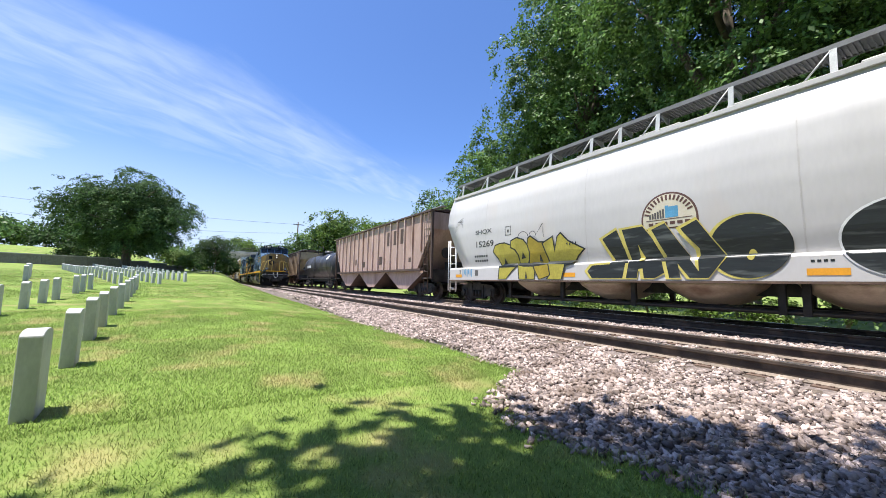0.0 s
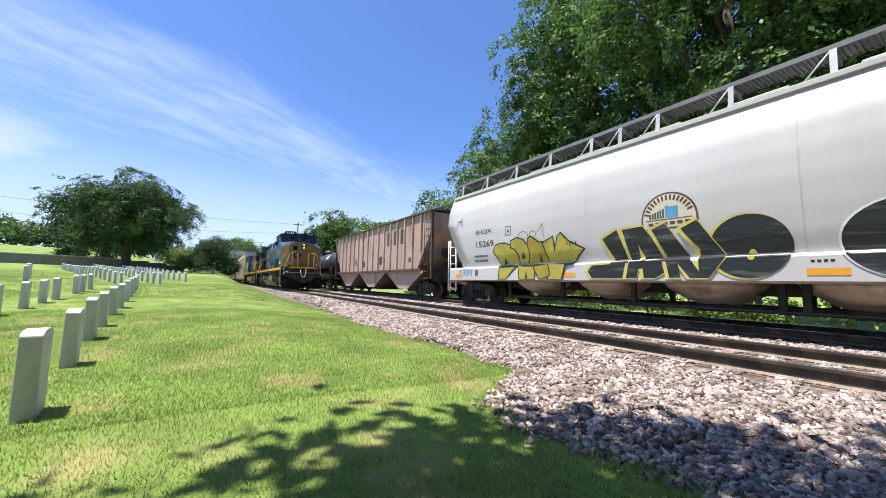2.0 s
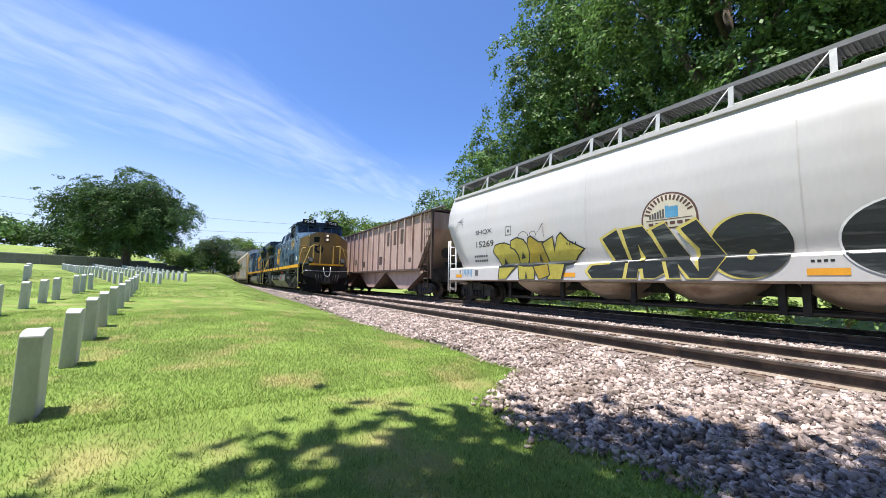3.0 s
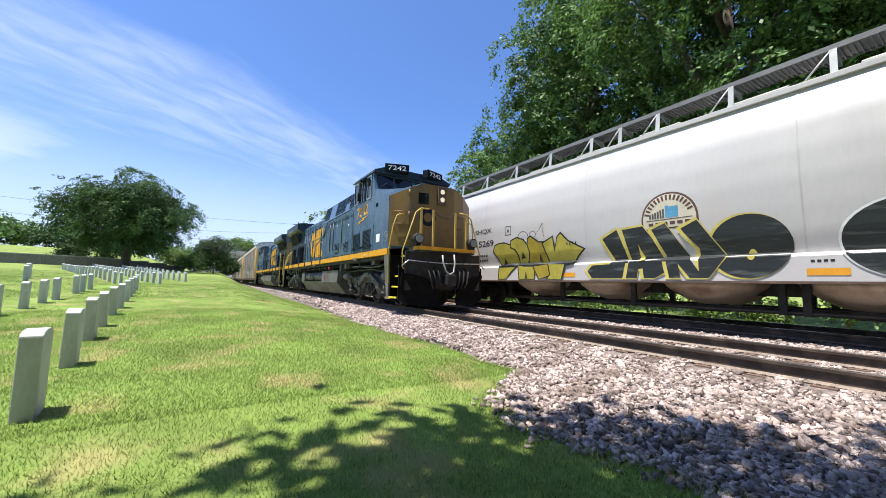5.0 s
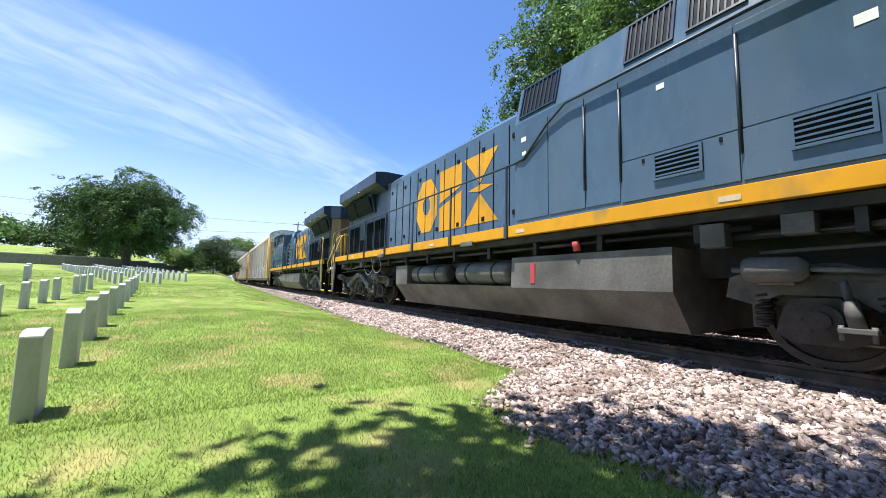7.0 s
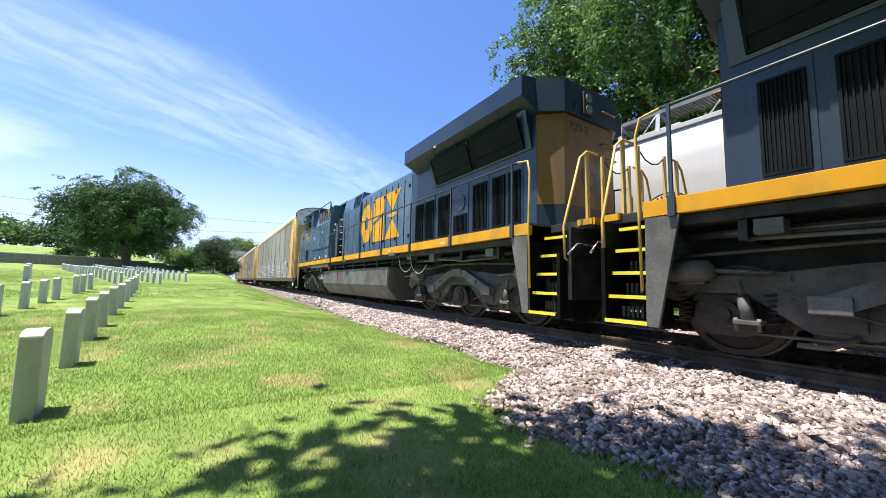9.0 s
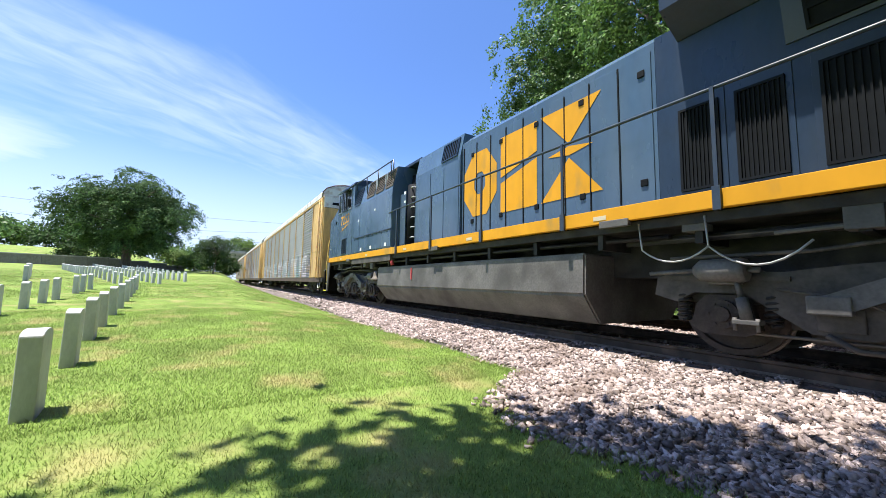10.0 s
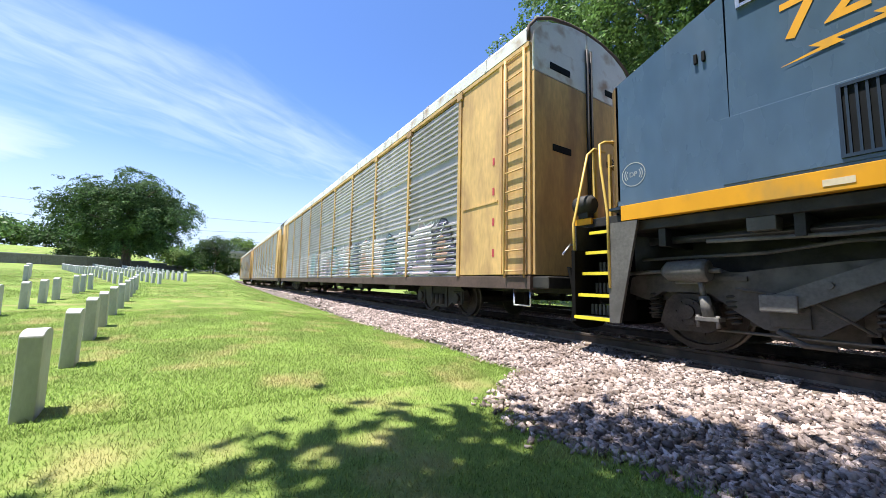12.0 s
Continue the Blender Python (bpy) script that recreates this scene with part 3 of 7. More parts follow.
# ---------------------------------------------------------------- wall, bridge, poles
def build_wall():
    w = thing("retaining_wall", "long low weathered stone wall at the back of the lawn", "stone wall", pose(0, 75, 0), kind="structure")
    g = random.Random(5)
    x = -78.0
    me = []
    for k in range(4):
        bm = B()
        box(bm, -1.2, 1.2, -0.3 - 0.02 * k, 0.3, 0, 1.0, 0.03)
        me.append(mesh_of(bm, "panel", M["wall"]))
    while x < -3.5:
        top = float(np.interp(x, [-78, -24, -14, -8, -3], [3.75, 3.7, 3.55, 3.0, 2.35]))
        base = float(terrain(x, 75)) - 0.4
        p = new("panel", g.choice(me))
        p.parent, p.matrix_basis = w, Matrix.Translation((x, 0, base)) @ Matrix.Diagonal((1, 1, top - base, 1))
        c = new("coping", COPING)
        c.parent, c.matrix_basis = w, pose(x, 0, top + 0.002)
        x += 2.41


bm = B()
box(bm, -1.2, 1.2, -0.38, 0.38, 0, 0.14, 0.02)
COPING = mesh_of(bm, "coping", M["concrete"])
build_wall()


def build_bridge():
    b = thing("road_bridge", "grey concrete road bridge across the tracks", "bridge", pose(0, 112, 0))
    bm = B()
    box(bm, -2, 60, -4, 4, 7.3, 7.6)
    for y in (-3, -1, 1, 3):
        box(bm, -2, 60, y - 0.3, y + 0.3, 6.5, 7.3)
    part("deck", bm, M["concrete"], b)
    for y in (-4, 4):
        bm = B()
        box(bm, -2, 60, y - 0.15, y + 0.15, 7.604, 8.1)
        part("parapet", bm, M["concrete"], b)
        bm = B()
        for i in range(31):
            box(bm, -2 + i * 2, -1.92 + i * 2, y - 0.04, y + 0.04, 8.1, 9.0)
        box(bm, -2, 60, y - 0.04, y + 0.04, 8.9, 9.0)
        part("railing", bm, M["grey_dirt"], b)
    for x in (-1.4, 2.0, 15, 30):
        bm = B()
        for y in (-3, 0, 3):
            cyl(bm, (x, y, -1), (x, y, 6.0), 0.45, 12)
        box(bm, x - 0.5, x + 0.5, -4, 4, 5.9, 6.5)
        part("pier", bm, M["concrete"], b)


build_bridge()


def pole(x, y, h, label):
    p = thing("utility_pole", label, "utility pole", pose(x, y, float(ground_height(x, y)) - 0.2))
    bm = B()
    tube(bm, [(0, 0, 0), (0, 0, h)], [0.2, 0.13], 8)
    part("post", bm, M["bark"], p)
    bm = B()
    box(bm, -1.1, 1.1, -0.07, 0.07, h - 0.6, h - 0.45)
    part("crossarm", bm, M["bark"], p)


pole(15.2, 86.0, 14.8, "wooden utility pole with a crossarm behind the standing cars")
pole(19.6, 95.0, 13.2, "wooden utility pole with a crossarm behind the standing cars")
pole(-60.0, 92.0, 12.0, "wooden utility pole with a crossarm beyond the wall")


def wire(a, b, sag, r=0.022):
    a, b = Vector(a), Vector(b)
    bm = B()
    tube(bm, [a.lerp(b, k / 24) - Vector((0, 0, sag * 4 * (k / 24) * (1 - k / 24))) for k in range(25)], r, 5)
    tagged(new("overhead_wire", mesh_of(bm, "overhead_wire", M["black"])), "thin dark overhead wire strung between poles", "overhead wire", "overhead wires")


P0 = float(ground_height(15.2, 86.0)) - 0.2
wire((-60, 92, 15.9), (15.2, 86, P0 + 14.3), 1.2)
wire((-60, 92, 15.2), (15.2, 86, P0 + 12.3), 2.6)
wire((-60, 92, 13.9), (15.2, 86, P0 + 9.8), 2.0, 0.03)
wire((15.2, 86, P0 + 14.3), (60, 100, 15), 1.0)


# ---------------------------------------------------------------- paint shapes and lettering
def decal(name, polys, place, material, parent, cut=0.0, label=""):
    """Flat outlines in (a, b), cut into strips of height cut and laid onto a surface by place(a, b)."""
    bm = B()
    for poly in polys:
        bm.faces.new([bm.verts.new((p[0], p[1], 0)) for p in poly])
    return lay(name, bm, place, material, parent, cut, label)


def lay(name, bm, place, material, parent, cut, label=""):
    bm.normal_update()
    bmesh.ops.triangulate(bm, faces=bm.faces[:])
    if cut:
        lo, hi = min(v.co.y for v in bm.verts), max(v.co.y for v in bm.verts)
        k = lo + cut
        while k < hi:
            bmesh.ops.bisect_plane(bm, geom=bm.verts[:] + bm.edges[:] + bm.faces[:], plane_co=(0, k, 0), plane_no=(0, 1, 0))
            k += cut
    for v in bm.verts:
        v.co = Vector(place(v.co.x, v.co.y))
    return part(name, bm, material, parent, label)


def lettering(text, height, place, material, parent, cut=0.0, width=None, bold=0.0, name="lettering", label=""):
    """Words in the built-in font, height tall, laid onto a surface."""
    cu = bpy.data.curves.new("letters", "FONT")
    cu.body, cu.size, cu.resolution_u, cu.offset = text, 1.0, 3, bold
    tmp = new("letters", cu)
    bpy.context.view_layer.update()
    me = bpy.data.meshes.new_from_object(tmp.evaluated_get(bpy.context.evaluated_depsgraph_get()))
    bpy.data.objects.remove(tmp)
    bm = B()
    bm.from_mesh(me)
    bpy.data.meshes.remove(me)
    xs, ys = [v.co.x for v in bm.verts], [v.co.y for v in bm.verts]
    sy = height / (max(ys) - min(ys))
    sx = (width / (max(xs) - min(xs))) if width else sy
    x0, y0 = min(xs), min(ys)
    for v in bm.verts:
        v.co = Vector(((v.co.x - x0) * sx, (v.co.y - y0) * sy, 0))
    return lay(name, bm, place, material, parent, cut, label)


def ring(cx, cy, r0, r1, n=28, sx=1.0, a0=0.0, a1=2 * math.pi):
    """Quads of a ring or of a piece of one."""
    out = []
    for i in range(n):
        a, b = a0 + (a1 - a0) * i / n, a0 + (a1 - a0) * (i + 1) / n
        out.append([(cx + sx * r * math.cos(t), cy + r * math.sin(t)) for r, t in ((r0, a), (r1, a), (r1, b), (r0, b))])
    return out


def disc(cx, cy, r, n=32, sx=1.0):
    return [[(cx + sx * r * math.cos(2 * math.pi * i / n), cy + r * math.sin(2 * math.pi * i / n)) for i in range(n)]]


def bar(x0, y0, x1, y1):
    return [(x0, y0), (x1, y0), (x1, y1), (x0, y1)]


BOLT = [(0.0, 0.0), (0.45, 0.07), (0.40, 0.15), (0.85, 0.17), (0.80, 0.24), (1.35, 0.36), (0.62, 0.31), (0.68, 0.23), (0.22, 0.18), (0.30, 0.10)]

M["galv"] = pmat("galvanised_grating", (0.42, 0.43, 0.42), 0.55, metal=0.3, var=0.15)
M["bowl_metal"] = pmat("bell_bronze", (0.17, 0.145, 0.115), 0.6, metal=0.3, var=0.2)
M["cream_tape"] = pmat("reflector_tape", (0.62, 0.52, 0.36), 0.4, var=0.1)

# ---------------------------------------------------------------- running gear
R_LOCO, R_CAR = 0.53, 0.42
ROLLERS = []            # (wheelset, rest place, radius, sense of turning)


def wheelset_mesh(r, name):
    bm = B()
    for s in (-1, 1):
        lathe(bm, [(s * (0.680 + 0.03), r * 0.99), (s * (0.685 + 0.03), r + 0.028), (s * (0.715 + 0.03), r + 0.026), (s * (0.722 + 0.03), r), (s * (0.815 + 0.03), r - 0.006), (s * (0.818 + 0.03), r * 0.86), (s * 0.79, r * 0.84),
                   (s * 0.77, r * 0.42), (s * 0.80, r * 0.34), (s * 0.84, r * 0.33), (s * 0.84, r * 0.12)], (0, 0, 0), 32)
    cyl(bm, (-0.98, 0, 0), (0.98, 0, 0), 0.085, 14)
    # lugs on the wheel faces show the turning
    for s in (-1, 1):
        for k in range(4):
            a = k * math.pi / 2 + 0.3
            cyl(bm, (s * 0.76, math.cos(a) * r * 0.62, math.sin(a) * r * 0.62), (s * 0.795, math.cos(a) * r * 0.62, math.sin(a) * r * 0.62), r * 0.075, 8)
    me = mesh_of(bm, name, M["wheel"])
    me.materials.append(M["tread"])
    for p in me.polygons:
        d = math.hypot(p.center.y, p.center.z)
        if d > r * 0.985 and abs(p.center.x) < 0.813:
            p.material_index = 1
    return me


WHEEL_L, WHEEL_C = wheelset_mesh(R_LOCO, "wheelset"), wheelset_mesh(R_CAR, "wheelset")


def add_wheelset(truck, u, mesh, r, sense):
    w = new("wheelset", mesh)
    w.parent, w.matrix_basis = truck, pose(0, u, r)
    if sense:
        ROLLERS.append((w, (0, u, r), r, sense))


def freight_truck(parent, u, sense, material="black"):
    """A two-axle cast truck under a freight car."""
    bm = B()
    for s in (-1, 1):
        x0, x1 = s * 0.93, s * 1.07
        up = [(-1.12, 0.62), (-0.95, 0.72), (-0.45, 0.78), (0.45, 0.78), (0.95, 0.72), (1.12, 0.62), (1.12, 0.38), (0.70, 0.36), (0.42, 0.18), (-0.42, 0.18), (-0.70, 0.36), (-1.12, 0.38)]
        prism(bm, [(u + a, b) for a, b in up], "x", min(x0, x1), max(x0, x1))
        for k in (-0.89, 0.89):
            cyl(bm, (s * 1.07, u + k, 0.43), (s * 1.16, u + k, 0.43), 0.12, 14)
            box(bm, min(s * 1.05, s * 1.10), max(s * 1.05, s * 1.10), u + k - 0.2, u + k + 0.2, 0.28, 0.60, 0.02)
        for k in (-0.2, 0.0, 0.2):
            cyl(bm, (s * 1.1, u + k, 0.26), (s * 1.1, u + k, 0.52), 0.075, 10)
        for k in (-1, 1):
            box(bm, min(s * 1.07, s * 1.10), max(s * 1.07, s * 1.10), u + k * 0.38 - 0.05, u + k * 0.38 + 0.05, 0.2, 0.74)
    box(bm, -1.05, 1.05, u - 0.2, u + 0.2, 0.42, 0.85, 0.03)
    tr = part("truck", bm, M[material], parent)
    for k in (-0.89, 0.89):
        add_wheelset(tr, u + k, WHEEL_C, R_CAR, sense)
    return tr


def loco_truck(parent, c, sense):
    """A three-axle truck: deep cast side frames, axle boxes in arches, swing arms, cylinders, dampers and pipes."""
    bm = B()
    for s in (-1, 1):
        a, b = sorted((s * 0.96, s * 1.10))
        prof = [(-2.72, 0.92), (-2.45, 1.02), (-1.45, 0.98), (-1.0, 1.04), (-0.35, 1.10), (0.35, 1.10), (1.0, 1.04), (1.45, 0.98), (2.45, 1.02), (2.72, 0.92), (2.76, 0.70), (2.50, 0.62), (2.30, 0.74), (1.78, 0.74),
                (1.56, 0.56), (1.28, 0.36), (0.86, 0.34), (0.62, 0.52), (0.36, 0.76), (-0.36, 0.76), (-0.62, 0.52), (-0.86, 0.34), (-1.28, 0.36), (-1.56, 0.56), (-1.78, 0.74), (-2.30, 0.74), (-2.50, 0.62), (-2.76, 0.70)]
        prism(bm, [(c + p, q) for p, q in prof], "x", a, b)
        a2, b2 = sorted((s * 1.10, s * 1.135))
        # raised ribs along the frame
        prism(bm, [(c - 2.6, 0.90), (c - 1.4, 0.88), (c - 1.4, 0.93), (c - 2.6, 0.95)], "x", a2, b2)
        prism(bm, [(c + 1.4, 0.88), (c + 2.6, 0.90), (c + 2.6, 0.95), (c + 1.4, 0.93)], "x", a2, b2)
        for k in (-1.07, 1.07):
            box(bm, a2, b2, c + k - 0.16, c + k + 0.16, 0.40, 0.62, 0.012)
            tube(bm, [(s * 1.12, c + k - 0.1, 0.36), (s * 1.12, c + k + 0.1, 0.24), (s * 1.12, c + k + 0.32, 0.24)], 0.03, 6)
        # brake pipes and rods
        tube(bm, [(s * 1.2, c - 2.5, 1.16), (s * 1.2, c - 1.2, 1.18), (s * 1.2, c - 0.6, 1.26), (s * 1.2, c + 0.9, 1.24), (s * 1.2, c + 2.4, 1.18)], 0.022, 6)
        tube(bm, [(s * 1.02, c - 2.3, 0.30), (s * 1.02, c + 2.3, 0.30)], 0.02, 6)
        tube(bm, [(s * 1.16, c - 1.5, 0.80), (s * 1.17, c - 0.9, 0.70), (s * 1.17, c - 0.5, 0.40)], 0.016, 6)
        tube(bm, [(s * 1.16, c + 1.5, 0.80), (s * 1.17, c + 1.2, 0.64), (s * 1.17, c + 0.6, 0.44)], 0.016, 6)
        for k in (-2.0, 0.0, 2.0):
            # brake shoes beside the wheels
            for m in (-0.56, 0.56):
                box(bm, *sorted((s * 0.70, s * 0.84)), c + k + m - 0.05, c + k + m + 0.05, 0.36, 0.66, 0.015)
    box(bm, -0.95, 0.95, c - 2.4, c + 2.4, 0.62, 0.96, 0.03)
    for k in (-1.0, 1.0):
        box(bm, -0.6, 0.6, c + k - 0.4, c + k + 0.4, 0.20, 0.64, 0.05)
    tr = part("truck", bm, M["truck"], parent)
    for s in (-1, 1):
        for k in (-2.0, 0.0, 2.0):
            bm = B()
            a2, b2 = sorted((s * 1.00, s * 1.12))
            prism(bm, [(c + k - 0.34, 0.34), (c + k - 0.20, 0.26), (c + k + 0.20, 0.26), (c + k + 0.34, 0.34), (c + k + 0.26, 0.62), (c + k + 0.14, 0.72), (c + k - 0.14, 0.72), (c + k - 0.26, 0.62)], "x", a2, b2)
            cyl(bm, (s * 1.12, c + k, 0.50), (s * 1.165, c + k, 0.50), 0.165, 18)
            cyl(bm, (s * 1.165, c + k, 0.50), (s * 1.20, c + k, 0.50), 0.09, 12)
            for q in range(6):
                t = q * math.pi / 3
                cyl(bm, (s * 1.16, c + k + 0.13 * math.cos(t), 0.50 + 0.13 * math.sin(t)), (s * 1.178, c + k + 0.13 * math.cos(t), 0.50 + 0.13 * math.sin(t)), 0.016, 6)
            part("axle_box", bm, M["wheel"], tr)
            for m in (-0.43, 0.43):
                bm = B()
                pts = [(s * 1.04 + 0.075 * math.cos(t * 1.3), c + k + m + 0.075 * math.sin(t * 1.3), 0.40 + 0.0125 * t) for t in range(28)]
                tube(bm, pts, 0.017, 5)
                part("coil_spring", bm, M["black"], tr)
        # the light roof-shaped arm over the middle axle, folded in its thickness
        bm = B()
        a, b = sorted((s * 1.12, s * 1.235))
        prism(bm, [(c - 1.20, 0.60), (c - 1.16, 0.74), (c - 0.34, 1.10), (c + 0.34, 1.10), (c + 1.16, 0.74), (c + 1.20, 0.60), (c + 1.02, 0.58), (c + 0.26, 0.96), (c - 0.26, 0.96), (c - 1.02, 0.58)], "x", a, b)
        for k in (-1.12, 1.12):
            box(bm, *sorted((s * 1.10, s * 1.27)), c + k - 0.15, c + k + 0.15, 0.56, 0.74, 0.015)
        box(bm, *sorted((s * 1.12, s * 1.26)), c - 0.20, c + 0.20, 1.02, 1.14, 0.012)
        for k in (-0.75, 0.75):
            cyl(bm, (s * 1.235, c + k, 0.84), (s * 1.26, c + k, 0.84), 0.035, 8)
        part("swing_arm", bm, M["grey_dirt"], tr)
        for k in (-1, 1):
            o = c + k * 2.12
            bm = B()
            tube(bm, [(s * 1.24, o - 0.10, 1.0), (s * 1.24, o - 0.03, 1.0), (s * 1.24, o + 0.36, 1.0), (s * 1.24, o + 0.41, 1.0)], [0.06, 0.125, 0.14, 0.12], 18)
            tube(bm, [(s * 1.24, o - 0.62, 0.97), (s * 1.24, o - 0.10, 1.0)], 0.026, 8)
            cyl(bm, (s * 1.24, o + 0.41, 1.0), (s * 1.24, o + 0.52, 1.0), 0.03, 8)
            box(bm, *sorted((s * 1.08, s * 1.22)), o + 0.02, o + 0.32, 0.84, 0.98, 0.015)
            part("brake_cylinder", bm, M["grey_dirt"], tr)
            bm = B()
            cyl(bm, (s * 1.24, c + k * 1.74, 0.46), (s * 1.24, c + k * 1.78, 0.70), 0.058, 12)
            cyl(bm, (s * 1.24, c + k * 1.78, 0.70), (s * 1.24, c + k * 1.81, 0.88), 0.032, 10)
            box(bm, *sorted((s * 1.12, s * 1.30)), c + k * 1.74 - 0.12, c + k * 1.74 + 0.12, 0.41, 0.46, 0.008)
            for m in (-0.1, 0.1):
                cyl(bm, (s * 1.27, c + k * 1.74 + m, 0.34), (s * 1.27, c + k * 1.74 + m, 0.48), 0.02, 8)
            part("damper", bm, M["grey_dirt"], tr)
    for k in (-2.0, 0.0, 2.0):
        add_wheelset(tr, c + k, WHEEL_L, R_LOCO, sense)
    return tr


def fit_width(car, sx, sz):
    """Bring a finished car to its full width and height; wheels and trucks keep their height."""
    for ob in car.children_recursive:
        if ob.name.startswith("wheelset"):
            continue
        at = ob.matrix_basis.translation
        if at.length > 1e-6:
            ob.matrix_basis = Matrix.Translation((at.x * (sx - 1), 0, 0)) @ ob.matrix_basis
            continue
        truck = ob.name.startswith("truck") or (ob.parent and ob.parent.name.startswith("truck"))
        ob.data.transform(Matrix.Diagonal((sx, 1, 1 if truck else sz, 1)))


# ---------------------------------------------------------------- locomotives
def grille_part(parent, s, x, u0, u1, z0, z1, lean=0.0, slats=10, upright=False, name="grille", body="grille"):
    """A framed grille on a side wall at x: a recessed dark back and raised slats."""
    bm = B()

    def X(z, d):
        return s * (x + d - lean * (z - z0))

    def slab(ua, ub, za, zb, d0, d1):
        vs = [bm.verts.new((X(z, d), u, z)) for d in (d0, d1) for u, z in ((ua, za), (ub, za), (ub, zb), (ua, zb))]
        fs = [bm.faces.new([vs[i] for i in q]) for q in ((0, 1, 2, 3), (4, 5, 6, 7), (0, 1, 5, 4), (1, 2, 6, 5), (2, 3, 7, 6), (3, 0, 4, 7))]
        bmesh.ops.recalc_face_normals(bm, faces=fs)
    slab(u0, u1, z0, z1, -0.01, 0.004)
    g = part(name, bm, M["grille"], parent)
    bm = B()
    f = 0.03
    for q in ((u0 - f, u1 + f, z0 - f, z0), (u0 - f, u1 + f, z1, z1 + f), (u0 - f, u0, z0, z1), (u1, u1 + f, z0, z1)):
        slab(*q, -0.005, 0.025)
    for i in range(slats):
        if upright:
            w = (u1 - u0) / slats
            slab(u0 + w * (i + 0.35), u0 + w * (i + 0.65), z0, z1, 0.004, 0.02)
        else:
            w = (z1 - z0) / slats
            slab(u0, u1, z0 + w * (i + 0.25), z0 + w * (i + 0.62), 0.004, 0.022)
    part("slats", bm, M[body], g)
    return g


def side_plate(parent, name, s, x, u0, u1, z0, z1, mat, t=0.012, bev=0.004):
    bm = B()
    box(bm, *sorted((s * (x - 0.004), s * (x + t))), u0, u1, z0, z1, bev)
    return part(name, bm, mat, parent)


def pipe_part(parent, name, pts, r, mat, seg=8):
    bm = B()
    tube(bm, pts, r, seg)
    return part(name, bm, mat, parent)


def steps_and_stringers(loco, u, d, blue):
    """Corner steps on both sides: u is the platform's corner, d the way towards the coupler (-1 front, 1 rear)."""
    for s in (-1, 1):
        bm = B()
        prism(bm, [(u - d * 0.42, 1.62), (u - d * 0.02, 1.62), (u + d * 0.0, 0.30), (u - d * 0.14, 0.30)], "x", *sorted((s * 1.50, s * 1.55)))
        part("step_stringer", bm, M["grey_dirt"], loco, "dusty grey step stringer")
        bm = B()
        box(bm, *sorted((s * 0.95, s * 1.50)), *sorted((u - d * 0.03, u)), 0.30, 1.62)
        part("step_well", bm, M["plough"], loco)
        bm = B()
        prism(bm, [(u + d * 0.58, 1.30), (u + d * 0.64, 1.30), (u + d * 0.64, 0.26), (u + d * 0.58, 0.26)], "x", *sorted((s * 0.95, s * 1.50)))
        part("step_stringer", bm, M["plough"], loco)
        for k in range(5):
            z = 0.31 + k * 0.315
            xo, xi = 1.52 - 0.12 * k * 0.8, 1.22 - 0.11 * k
            if z > 1.7:
                continue
            bm = B()
            box(bm, *sorted((s * xi, s * xo)), *sorted((u + d * 0.004, u + d * 0.575)), z, z + 0.035)
            st = part("step", bm, M["black"], loco)
            bm = B()
            box(bm, *sorted((s * xo, s * (xo + 0.02))), *sorted((u + d * 0.004, u + d * 0.575)), z - 0.006, z + 0.04)
            part("step_edge", bm, M["step_y"], st, "bright yellow step edge")
            if k < 3:
                bm = B()
                for j in range(7):
                    uu = u + d * (0.10 + 0.065 * j)
                    box(bm, *sorted((s * (xi - 0.02), s * (xi + 0.01))), uu - 0.018, uu + 0.018, z + 0.05, z + 0.2)
                part("tread_grip", bm, M["grey_dirt"], st)


